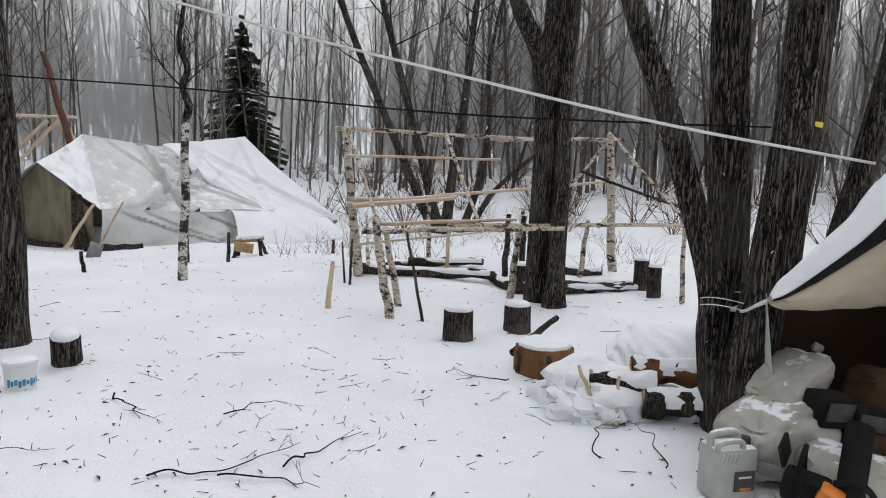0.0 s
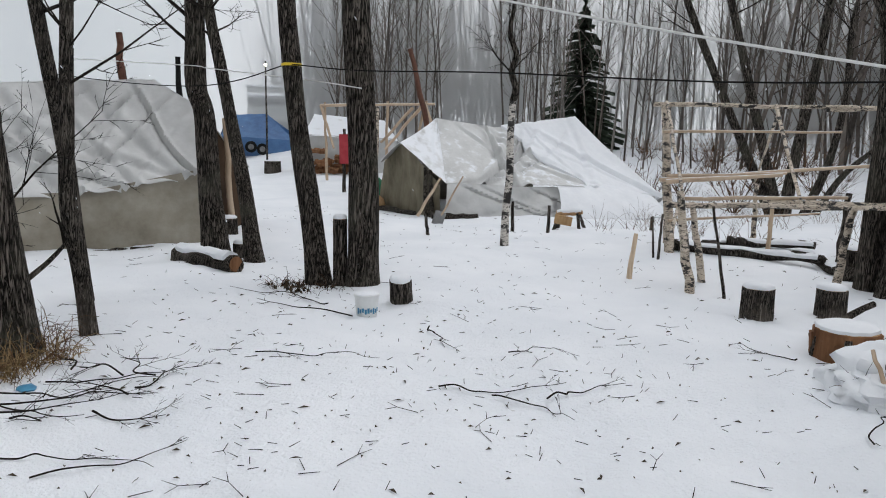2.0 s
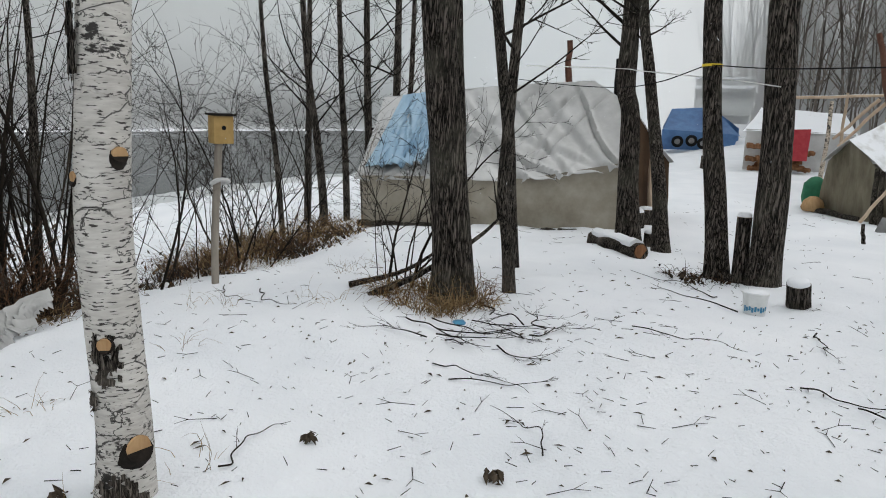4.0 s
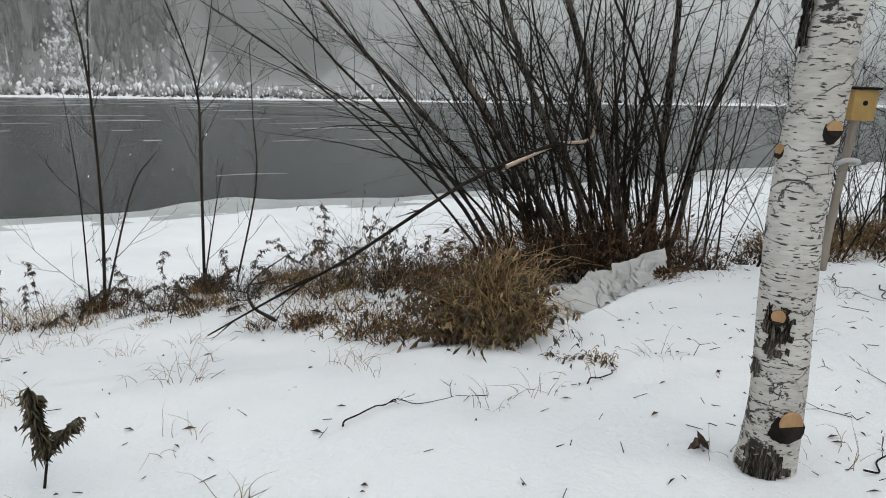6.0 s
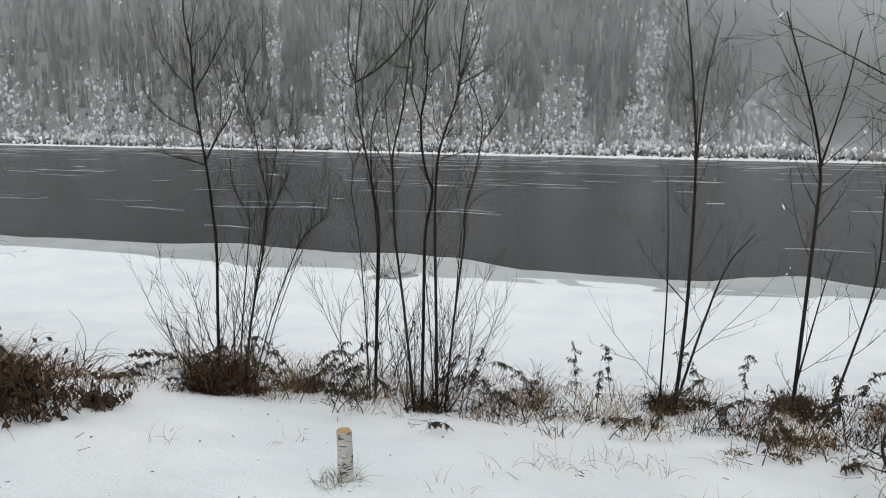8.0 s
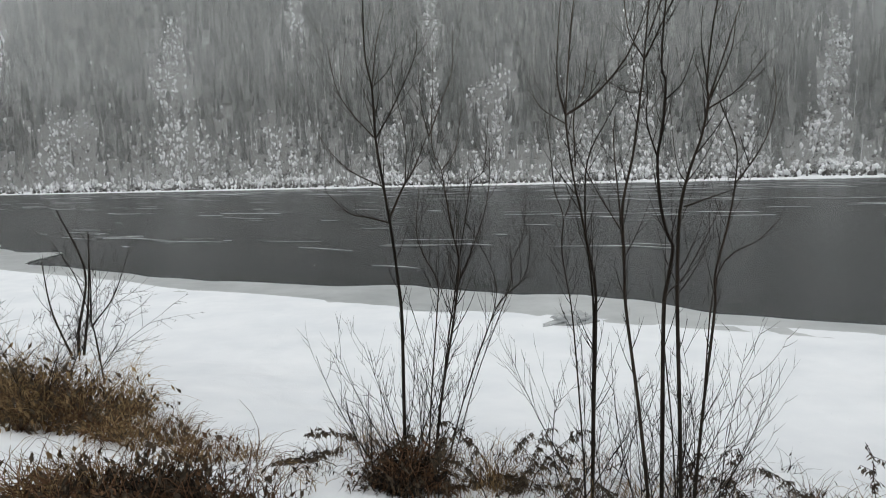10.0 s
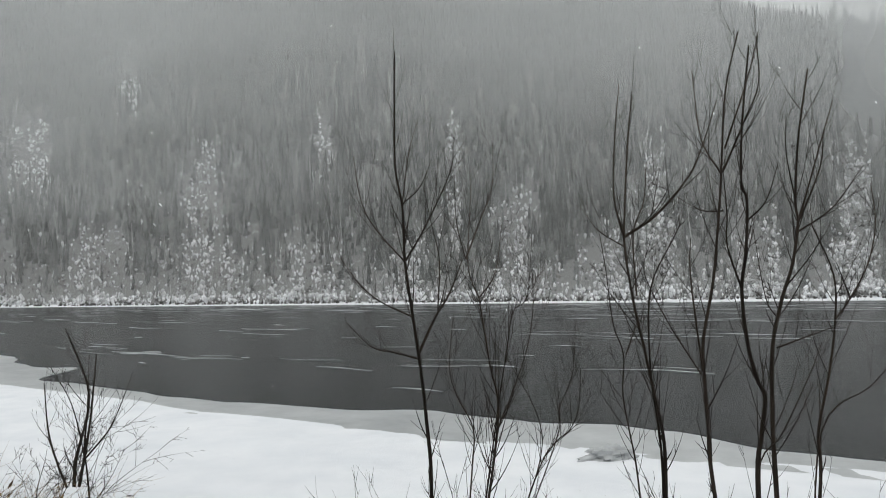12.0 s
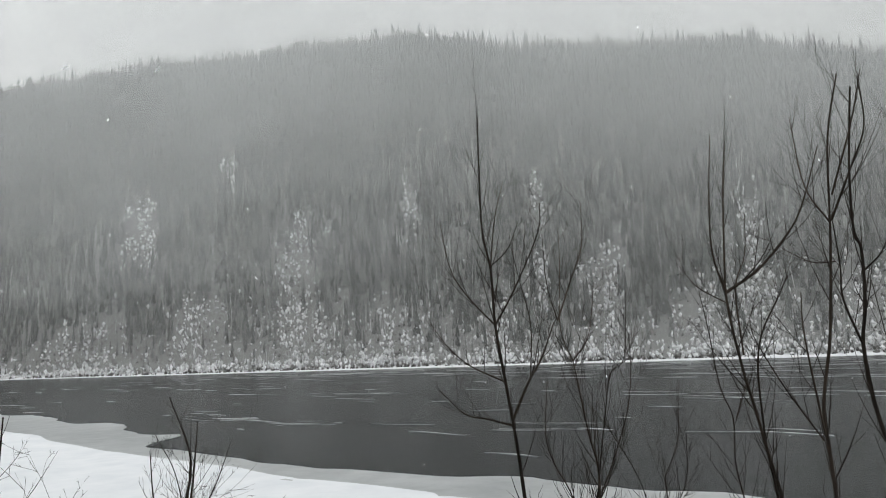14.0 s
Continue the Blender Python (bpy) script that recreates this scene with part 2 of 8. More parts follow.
SACK = simple("pale_sack", (0.26, 0.24, 0.2), (0.58, 0.56, 0.51), 3.5, 0.8, bumps=0.35, depth=0.02, snowy=(0.95, 1.2, 7))
CANVAS_STAINED = simple("stained_canvas", (0.05, 0.038, 0.022), (0.3, 0.27, 0.2), 3.2, 0.9, stretch=(1, 1, 0.35), bumps=0.35, depth=0.02)
PLY = simple("birdhouse_board", (0.3, 0.19, 0.07), (0.5, 0.34, 0.14), 10, 0.8)
METAL = simple("dull_steel", (0.12, 0.12, 0.12), (0.3, 0.3, 0.3), 12, 0.4, metal=0.8)
WHITE_WALL = simple("pale_board_wall", (0.35, 0.36, 0.34), (0.5, 0.5, 0.48), 3, 0.8)
GREEN_D = simple("green_cloth", (0.01, 0.1, 0.05), (0.03, 0.2, 0.1), 9, 0.7)


# ---- mesh tools ----
class Geo:
    def __init__(self):
        self.v, self.f = [], []

    def add(self, verts, faces):
        k = len(self.v)
        self.v.extend([tuple(map(float, p)) for p in verts])
        self.f.extend([tuple(i + k for i in q) for q in faces])
        return self

    def tube(self, pts, radii, n=8, rough=0.0, rng=None, squash=None, cap=True):
        """A tube along pts; rough shifts each vertex in and out by that share of the radius."""
        pts = [Vector(p) for p in pts]
        verts, faces = [], []
        side = None
        for i, p in enumerate(pts):
            d = (pts[min(i + 1, len(pts) - 1)] - pts[max(i - 1, 0)]).normalized()
            if side is None:
                side = d.orthogonal().normalized()
            side = (side - d * side.dot(d)).normalized()
            up = d.cross(side)
            for j in range(n):
                a = 2 * math.pi * j / n
                r = radii[i] * (1 + (rng.uniform(-rough, rough) if rough else 0))
                verts.append(p + (side * math.cos(a) + up * math.sin(a) * (squash or 1)) * r)
        for i in range(len(pts) - 1):
            for j in range(n):
                k = (j + 1) % n
                faces.append((i * n + j, i * n + k, i * n + n + k, i * n + n + j))
        if cap:
            faces.append(tuple(range(n - 1, -1, -1)))
            m = (len(pts) - 1) * n
            faces.append(tuple(range(m, m + n)))
        return self.add(verts, faces)

    def box(self, size, m=None, chamfer=0.0):
        x, y, z = (s / 2 for s in size)
        bm = bmesh.new()
        bmesh.ops.create_cube(bm, size=1, matrix=Matrix.Diagonal((*size, 1)))
        if chamfer:
            bmesh.ops.bevel(bm, geom=list(bm.edges), offset=chamfer, segments=2, affect="EDGES", profile=0.6)
        if m is not None:
            bmesh.ops.transform(bm, matrix=m, verts=bm.verts)
        bm.verts.index_update()
        self.add([v.co for v in bm.verts], [[v.index for v in f.verts] for f in bm.faces])
        bm.free()
        return self

    def sheet(self, fn, nu, nv, thick=0.012):
        """A cloth: fn(u, v) over the unit square, given a thickness along z."""
        top = [Vector(fn(i / nu, j / nv)) for i in range(nu + 1) for j in range(nv + 1)]
        w, k = nv + 1, len(top)
        verts = top + [p - Vector((0, 0, thick)) for p in top]
        faces = []
        for i in range(nu):
            for j in range(nv):
                a = i * w + j
                faces.append((a, a + w, a + w + 1, a + 1))
                faces.append((k + a, k + a + 1, k + a + w + 1, k + a + w))
        rim = [i * w for i in range(nu)] + [nu * w + j for j in range(nv)] + [i * w + nv for i in range(nu, 0, -1)] + [j for j in range(nv, 0, -1)]
        for a, c in zip(rim, rim[1:] + rim[:1]):
            faces.append((a, k + a, k + c, c))
        return self.add(verts, faces)

    def lathe(self, profile, n=20, wob=0.0, rng=None, centre=(0, 0)):
        """Round shape about z from (radius, height) pairs, with closed ends."""
        lean = [1 + (rng.uniform(-wob, wob) if wob else 0) for _ in range(n)]
        verts = [(centre[0] + r * lean[j] * math.cos(2 * math.pi * j / n), centre[1] + r * lean[j] * math.sin(2 * math.pi * j / n), z) for r, z in profile for j in range(n)]
        faces = [(i * n + j, i * n + (j + 1) % n, (i + 1) * n + (j + 1) % n, (i + 1) * n + j) for i in range(len(profile) - 1) for j in range(n)]
        faces += [tuple(range(n - 1, -1, -1)), tuple(range((len(profile) - 1) * n, len(profile) * n))]
        return self.add(verts, faces)

    def segs(self, rows, n=4):
        """Many thin tapered sticks at once: rows of p0, p1, r0, r1."""
        if not len(rows):
            return self
        a = np.array(rows, float)
        p0, p1, r0, r1 = a[:, :3], a[:, 3:6], a[:, 6], a[:, 7]
        d = p1 - p0
        d /= np.linalg.norm(d, axis=1, keepdims=True) + 1e-9
        ref = np.where(np.abs(d[:, 2:3]) < 0.9, [[0.0, 0, 1]], [[1.0, 0, 0]])
        s = np.cross(d, ref)
        s /= np.linalg.norm(s, axis=1, keepdims=True)
        u = np.cross(d, s)
        ang = np.arange(n) * 2 * math.pi / n
        ring = s[:, None] * np.cos(ang)[None, :, None] + u[:, None] * np.sin(ang)[None, :, None]
        v = np.concatenate([p0[:, None] + ring * r0[:, None, None], p1[:, None] + ring * r1[:, None, None]], 1).reshape(-1, 3)
        base = (np.arange(len(a)) * 2 * n)[:, None]
        k = len(self.v)
        self.v.extend(map(tuple, v.tolist()))
        for j in range(n):
            q = np.concatenate([base + j, base + (j + 1) % n, base + n + (j + 1) % n, base + n + j], 1) + k
            self.f.extend(map(tuple, q.tolist()))
        return self


def mesh_of(geo, name, material, smooth=True):
    me = bpy.data.meshes.new(name)
    me.from_pydata(geo.v, [], geo.f)
    me.materials.append(material)
    if smooth:
        me.polygons.foreach_set("use_smooth", [True] * len(me.polygons))
        me.set_sharp_from_angle(angle=radians(50))
    me.update()
    return me


def thing(name, place, label, category, group="", kind=""):
    ob = new(name)
    ob.empty_display_size = 0.2
    ob.matrix_basis = place if isinstance(place, Matrix) else Matrix.Translation(place)
    return tagged(ob, label, category, group, kind)


def part(name, geo, material, parent, label="", smooth=True, world_space=False, kind=""):
    """One mesh under a thing or a part. world_space: geo is in world metres, not in the thing's own."""
    ob = new(name, mesh_of(geo, name, material, smooth))
    ob.parent = parent
    if world_space:
        m, p = Matrix(), parent
        while p is not None:
            m = p.matrix_parent_inverse @ p.matrix_basis @ m if p.parent else p.matrix_basis @ m
            p = p.parent
        ob.matrix_parent_inverse = m.inverted()
    return tagged(ob, label, kind=kind)


def single(name, geo, material, label, category, group="", kind="", smooth=True):
    return tagged(new(name, mesh_of(geo, name, material, smooth)), label, category, group, kind)


# ---- land ----
def hash2(i, j):
    h = np.sin(i * 127.1 + j * 311.7) * 43758.5453
    return h - np.floor(h)


def lump(x, y, scale):
    """Smooth value noise, 0 to 1."""
    x, y = np.asarray(x, float) / scale, np.asarray(y, float) / scale
    i, j = np.floor(x), np.floor(y)
    u, v = x - i, y - j
    u, v = u * u * (3 - 2 * u), v * v * (3 - 2 * v)
    return (hash2(i, j) * (1 - u) + hash2(i + 1, j) * u) * (1 - v) + (hash2(i, j + 1) * (1 - u) + hash2(i + 1, j + 1) * u) * v


def ease(a, b, x):
    t = np.clip((x - a) / (b - a), 0, 1)
    return t * t * (3 - 2 * t)


RIVER_Z = -2.0
AZ = [40, 60, 85, 100, 116, 128, 135, 145, 158, 172, 182, 193, 203, 215, 240, 270]
EL = [0.2, 0.8, 1.8, 5.0, 10.0, 15, 17.2, 20.4, 22.4, 24.2, 23.3, 21.3, 18.5, 14.5, 7, 0]
FAR = 110.0


def across(x, y):
    return -(np.asarray(x, float) + y) * 0.70711


def along(x, y):
    return (np.asarray(x, float) - y) * 0.70711


def polar(x, y):
    dx, dy = np.asarray(x, float), np.asarray(y, float) + 3
    return np.degrees(np.arctan2(-dx, dy)) % 360, np.hypot(dx, dy)


def far_shore(az):
    c = np.cos(np.radians(np.asarray(az) - 135))
    return np.where(c > 0.4, FAR / np.maximum(c, 0.4), 275.0)


STEPS = [(-0.15 - 0.06 * k + 0.13 * (k % 2), 2.3 + 0.33 * k) for k in range(9)] + [(0.55 + 0.1 * (k % 2), 3.2 + 0.35 * k) for k in range(6)] + [(-1.0 - 0.4 * k, 0.9 - 0.3 * k + 0.15 * (k % 2)) for k in range(6)]


def land(x, y, fine=True):
    x, y = np.asarray(x, float), np.asarray(y, float)
    s, t = across(x, y), along(x, y)
    edge = 18.6 + 0.18 * np.maximum(0, t - 20) + 0.7 * (lump(t, 0 * t, 4.0) - 0.5) + 0.8 * (lump(t, 0 * t + 9, 11) - 0.5)
    q = np.where(s > 9, 9 + (s - 9) * (18.6 - 9) / np.maximum(edge - 9, 1), s)
    q = np.where(s > edge, s - edge + 18.6, q)
    q = q + (lump(x, y, 2.6) - 0.5) * 0.9 * ease(1.5, 3.5, s) * (1 - ease(9, 12, s))
    z = np.interp(q, [-50, 1.8, 3.3, 4.6, 5.5, 7.0, 8.0, 9.5, 11.5, 18.5, 19.4, 22, 40, 98, 104], [0, 0, -0.13, -0.42, -0.6, -0.93, -1.1, -1.5, -1.8, -1.96, -2.25, -2.8, -4.5, -4.5, -4.4])
    # the open camp rises a little towards the woods
    r = np.hypot(x, y)
    z = z + 2.2 * ease(16, 52, r) * ease(-2, 6, -s)
    # the far bank and its hill
    az, d = polar(x, y)
    shore = far_shore(az)
    el = np.interp(az, AZ, EL)
    k = d - shore + 3 * (lump(az * 3, 0 * az, 5) - 0.5)
    hill = np.interp(k, [-14, -1, 0.5, 6, 9], [-4.4, -2.4, -1.95, -1.2, -0.5])
    climb = np.tan(np.radians(el)) * (shore + 200)
    slope = np.clip((k - 9) / 191, 0, 1)
    hill = hill + climb * (0.25 * slope + 0.75 * ease(-0.25, 1.05, slope) - 0.75 * float(ease(-0.25, 1.05, 0)) * (1 - slope)) * (slope > 0)
    hill = hill + 4.0 * (lump(x, y, 26) - 0.5) * ease(0.03, 0.2, slope)
    there = (az > 42) & (az < 268) & (k > -14)
    z = np.where(there & (s > 40), np.maximum(z, hill), z)
    if fine:
        soft = ease(0.0, 2.0, 18 - s) * (1 - ease(60, 90, r))
        for fx, fy in STEPS:
            z = z - 0.035 * np.exp(-((x - fx) ** 2 + (y - fy) ** 2) / 0.012)
        z = z + soft * (0.11 * (lump(x, y, 1.9) - 0.5) + 0.06 * (lump(x + 7, y, 0.55) - 0.5) + 0.03 * (lump(x, y + 3, 0.2) - 0.5))
    return z


def gz(x, y):
    return float(land(np.array([x]), np.array([y]))[0])


CX, CY = 0.0, -1.0
NA = 420
radii = [0.0] + list(np.cumsum(np.concatenate([np.full(60, 0.11), 0.11 * 1.028 ** np.arange(1, 190)])))
radii = [r for r in radii if r < 640] + [700, 900, 1300, 2000, 3200]
ang = np.arange(NA) * 2 * math.pi / NA
gx = CX + np.outer(radii, np.cos(ang))
gy = CY + np.outer(radii, np.sin(ang))
ground_z = land(gx.ravel(), gy.ravel())
geo = Geo()
geo.v = list(map(tuple, np.stack([gx.ravel(), gy.ravel(), ground_z], 1)[NA - 1:].tolist()))
geo.v[0] = (CX, CY, float(ground_z[0]))
geo.f = [(0, 1 + j, 1 + (j + 1) % NA) for j in range(NA)]
for i in range(len(radii) - 2):
    a, c = 1 + i * NA, 1 + (i + 1) * NA
    geo.f += [(a + j, c + j, c + (j + 1) % NA, a + (j + 1) % NA) for j in range(NA)]
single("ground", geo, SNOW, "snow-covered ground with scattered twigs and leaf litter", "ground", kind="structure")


def rotated(s, t):
    """World x, y from the distance towards the river and the way along it."""
    return (-(s) * 0.70711 + t * 0.70711, -(s) * 0.70711 - t * 0.70711)


geo = Geo()
ts = np.concatenate([np.linspace(-700, -40, 24), np.linspace(-36, 60, 60), np.linspace(70, 700, 24)])
ss = [14, 18, 22, 26, 32, 40, 55, 70, 85, 100, 115, 180, 320]
geo.add([(*rotated(s, t), RIVER_Z) for t in ts for s in ss], [(i * len(ss) + j, i * len(ss) + j + 1, (i + 1) * len(ss) + j + 1, (i + 1) * len(ss) + j) for i in range(len(ts) - 1) for j in range(len(ss) - 1)])
single("water", geo, WATER, "dark grey river water with drifting slush", "river", kind="structure")


# ---- trees and shrubs ----
def grow(rng, p, d, length, r, level, prm, out):
    """A branch of a few bent pieces, with children, into out as (p0, p1, r0, r1, level)."""
    n = prm["pieces"][level]
    kids = prm["kids"][level] if level < len(prm["kids"]) else 0
    step = length / n
    curl = Vector((rng.uniform(-1, 1), rng.uniform(-1, 1), rng.uniform(-0.5, 0.3))) * prm.get("bend", 0.0)
    p, d = Vector(p), Vector(d).normalized()
    spots = sorted(rng.uniform(prm["bare"][level], 1.0) for _ in range(kids))
    for i in range(n):
        w = prm["wob"]
        d = (d + Vector((rng.uniform(-w, w), rng.uniform(-w, w), rng.uniform(-w, w) + prm["up"])) + curl).normalized()
        q = p + d * step
        ra, rb = r * (1 - prm["taper"] * i / n), r * (1 - prm["taper"] * (i + 1) / n)
        out.append((*p, *q, ra, rb, level))
        while spots and spots[0] <= (i + 1) / n:
            f = spots.pop(0)
            a = p.lerp(q, f * n - i)
            turn = radians(rng.uniform(*prm["angle"]))
            side = d.orthogonal().normalized()
            side.rotate(Matrix.Rotation(rng.uniform(0, 2 * math.pi), 3, d))
            kd = d * math.cos(turn) + side * math.sin(turn)
            grow(rng, a, kd, length * prm["ratio"] * rng.uniform(0.6, 1.15) * (1.15 - 0.5 * f), max(ra * prm["thin"], prm["least"]), level + 1, prm, out)
        p = q
    return p, d


BARE = dict(pieces=[7, 5, 4, 3], kids=[12, 6, 4], bare=[0.35, 0.2, 0.2, 0.2], wob=0.12, up=0.05, taper=0.8, angle=(25, 60), ratio=0.42, thin=0.45, least=0.003)
SAPLING = dict(pieces=[9, 5, 3, 2], kids=[8, 4, 1], bare=[0.22, 0.1, 0.2, 0.2], wob=0.07, up=0.045, taper=0.8, angle=(16, 38), ratio=0.45, thin=0.6, least=0.003)
SHOOT = dict(pieces=[9, 7, 4, 3], kids=[8, 3, 1], bare=[0.2, 0.15, 0.2, 0.2], wob=0.05, up=0.085, taper=0.75, angle=(22, 42), ratio=0.45, thin=0.6, least=0.0026)
BUSH = dict(pieces=[10, 6, 4, 3], kids=[13, 5, 1], bare=[0.2, 0.15, 0.2, 0.2], wob=0.09, up=-0.005, taper=0.85, angle=(22, 60), ratio=0.36, thin=0.48, least=0.0028, bend=0.075)


def spline(points, n):
    """A smooth curve through the points."""
    pts = [Vector(p) for p in points]
    pts = [pts[0] * 2 - pts[1]] + pts + [pts[-1] * 2 - pts[-2]]
    out = []
    for i in range(1, len(pts) - 2):
        a, b, c, d = pts[i - 1:i + 3]
        for k in range(n):
            t = k / n
            out.append(0.5 * (2 * b + (c - a) * t + (2 * a - 5 * b + 4 * c - d) * t * t + (3 * b - a - 3 * c + d) * t ** 3))
    return out + [pts[-2]]


def trunk_geo(points, radii, rng, n=26, rings=14, furrow=0.09, flare=0.35):
    """A stem with furrowed bark and a flared foot."""
    pts = spline(points, rings)
    m = len(pts)
    rs = np.interp(np.linspace(0, 1, m), np.linspace(0, 1, len(radii)), radii)
    geo, verts, faces = Geo(), [], []
    ph = rng.uniform(0, 50)
    for i, p in enumerate(pts):
        d = (pts[min(i + 1, m - 1)] - pts[max(i - 1, 0)]).normalized()
        side = (Vector((1, 0, 0)) - d * d.x).normalized()
        up = d.cross(side)
        foot = 1 + 0.55 * flare * math.exp(-(p.z - pts[0].z) / 0.16)
        for j in range(n):
            a = 2 * math.pi * j / n
            f = noise.noise(Vector((math.cos(a) * 4.5 + ph, math.sin(a) * 4.5, p.z * 0.9)))
            g = noise.noise(Vector((math.cos(a) * 1.3 + ph, math.sin(a) * 1.3, p.z * 1.6)))
            rr = rs[i] * (foot + furrow * f + furrow * g)
            verts.append(p + (side * math.cos(a) + up * math.sin(a)) * rr)
    for i in range(m - 1):
        for j in range(n):
            k = (j + 1) % n
            faces.append((i * n + j, i * n + k, i * n + n + k, i * n + n + j))
    faces.append(tuple(range((m - 1) * n, m * n)))
    return geo.add(verts, faces)


def crown_geo(rng, points, radii, prm, count, lo=0.5, spread=0.55, n=4, length=1.6):
    """Bare boughs and twigs from the upper part of a stem."""
    rows = []
    pts = spline(points, 8)
    rs = np.interp(np.linspace(0, 1, len(pts)), np.linspace(0, 1, len(radii)), radii)
    for _ in range(count):
        i = int((lo + (1 - lo) * rng.random()) * (len(pts) - 1))
        a = rng.uniform(0, 2 * math.pi)
        d = Vector((math.cos(a), math.sin(a), rng.uniform(0.3, 1.4)))
        grow(rng, pts[i], d, length * rng.uniform(0.5, 1.3), rs[i] * rng.uniform(0.14, 0.3), 1, prm, rows)
    return Geo().segs([r[:8] for r in rows], n)


def tree(stems, label, material=BARK, seed=0, crown=14, prm=BARE, category="tree", length=1.7, name="tree", group="", furrow=0.11, lo=0.62):
    """stems: lists of points from the foot up, with radii."""
    rng = random.Random(seed)
    x, y, z = stems[0][0][0]
    ob = thing(name, (x, y, gz(x, y)), label, category, group)
    for pts, rad, flare in stems:
        part("trunk", trunk_geo(pts, rad, rng, furrow=furrow, flare=flare), material, ob, world_space=True)
        if crown:
            part("crown", crown_geo(rng, pts, rad, prm, crown, lo=lo, length=length), TWIG, ob, "bare dark twigs", world_space=True, kind="stuff")
    return ob


def low(x, y):
    return (x, y, gz(x, y) - 0.06)


# stems by the open store at the edge of the yard
tree([([low(1.93, 4.72), (1.84, 4.8, 0.5), (1.8, 4.82, 0.9), (1.5, 4.9, 1.9), (1.26, 5.0, 2.6), (0.9, 5.2, 4.2), (0.7, 5.3, 6.5)], [0.13, 0.1, 0.085, 0.075, 0.065, 0.05, 0.02], 0.25),
      ([low(2.0, 4.85), (1.95, 4.95, 0.6), (1.97, 5.0, 1.2), (1.9, 5.05, 2.6), (1.85, 5.1, 4.6), (1.75, 5.2, 7.2)], [0.15, 0.13, 0.125, 0.115, 0.09, 0.03], 0.2),
      ([low(1.97, 4.62), (1.98, 4.6, 0.4), (2.03, 4.58, 0.9), (2.12, 4.6, 1.6), (2.2, 4.68, 2.6), (2.35, 4.8, 4.6), (2.5, 4.9, 7.5)], [0.16, 0.14, 0.13, 0.125, 0.115, 0.09, 0.03], 0.3),
      ([low(2.45, 5.35), (2.5, 5.4, 0.8), (2.62, 5.5, 1.6), (2.75, 5.6, 2.7), (2.95, 5.7, 4.8), (3.1, 5.8, 7.2)], [0.17, 0.15, 0.135, 0.12, 0.09, 0.03], 0.2),
      ([low(2.75, 5.3), (2.82, 5.3, 0.8), (3.0, 5.35, 1.6), (3.2, 5.4, 2.5), (3.6, 5.5, 4.6), (3.9, 5.6, 6.5)], [0.11, 0.09, 0.08, 0.075, 0.06, 0.02], 0.2)],
     "clump of furrowed dark-barked bare trees beside a tarpaulin store", seed=3, crown=9, lo=0.82)
# tall twin-stemmed tree before the pole frame
tree([([low(1.43, 8.85), (1.42, 8.85, 1.0), (1.43, 8.85, 2.0), (1.33, 8.85, 2.8), (1.0, 8.8, 3.5), (0.6, 8.8, 5.0), (0.4, 8.8, 7.5)], [0.17, 0.142, 0.138, 0.12, 0.085, 0.07, 0.02], 0.25),
      ([(1.42, 8.86, 2.3), (1.48, 8.86, 3.0), (1.5, 8.9, 3.6), (1.55, 8.9, 5.5), (1.6, 8.9, 8.0)], [0.14, 0.15, 0.13, 0.1, 0.03], 0.0),
      ([low(1.56, 8.55), (1.57, 8.6, 0.5), (1.6, 8.7, 1.4), (1.61, 8.75, 2.6), (1.68, 8.8, 4.0), (1.75, 8.9, 6.5)], [0.14, 0.1, 0.088, 0.084, 0.07, 0.03], 0.35)],
     "tall dark-barked twin-stemmed tree with a snowy foot", seed=5, crown=9, lo=0.75)
# pair of stems by the white bucket
tree([([low(-3.72, 6.05), (-3.85, 6.08, 0.7), (-4.0, 6.1, 1.5), (-4.08, 6.1, 2.2), (-4.2, 6.15, 3.2), (-4.4, 6.3, 5.0), (-4.5, 6.4, 7.0)], [0.13, 0.11, 0.1, 0.095, 0.085, 0.06, 0.02], 0.3),
      ([low(-3.3, 6.2), (-3.29, 6.2, 0.7), (-3.3, 6.2, 1.5), (-3.38, 6.2, 2.9), (-3.45, 6.2, 4.8), (-3.5, 6.3, 7.5)], [0.17, 0.15, 0.145, 0.13, 0.1, 0.03], 0.3)],
     "pair of furrowed bare trees growing from one foot", seed=8, crown=10)
tree([([low(-5.78, 6.72), (-5.82, 6.7, 0.7), (-5.88, 6.7, 1.7), (-6.0, 6.7, 2.1), (-5.98, 6.7, 3.0), (-6.1, 6.8, 5.5), (-6.1, 6.9, 7.5)], [0.17, 0.14, 0.125, 0.125, 0.115, 0.08, 0.03], 0.3)],
     "dark bare tree standing beside the canvas tent", seed=9, crown=9)
tree([([low(-5.05, 6.6), (-5.2, 6.65, 0.7), (-5.42, 6.7, 1.5), (-5.6, 6.7, 2.3), (-5.78, 6.7, 3.1), (-6.2, 6.8, 5.5)], [0.11, 0.085, 0.075, 0.07, 0.065, 0.02], 0.35)],
     "slim leaning bare tree beside a snowy log", seed=10, crown=9, length=1.2)
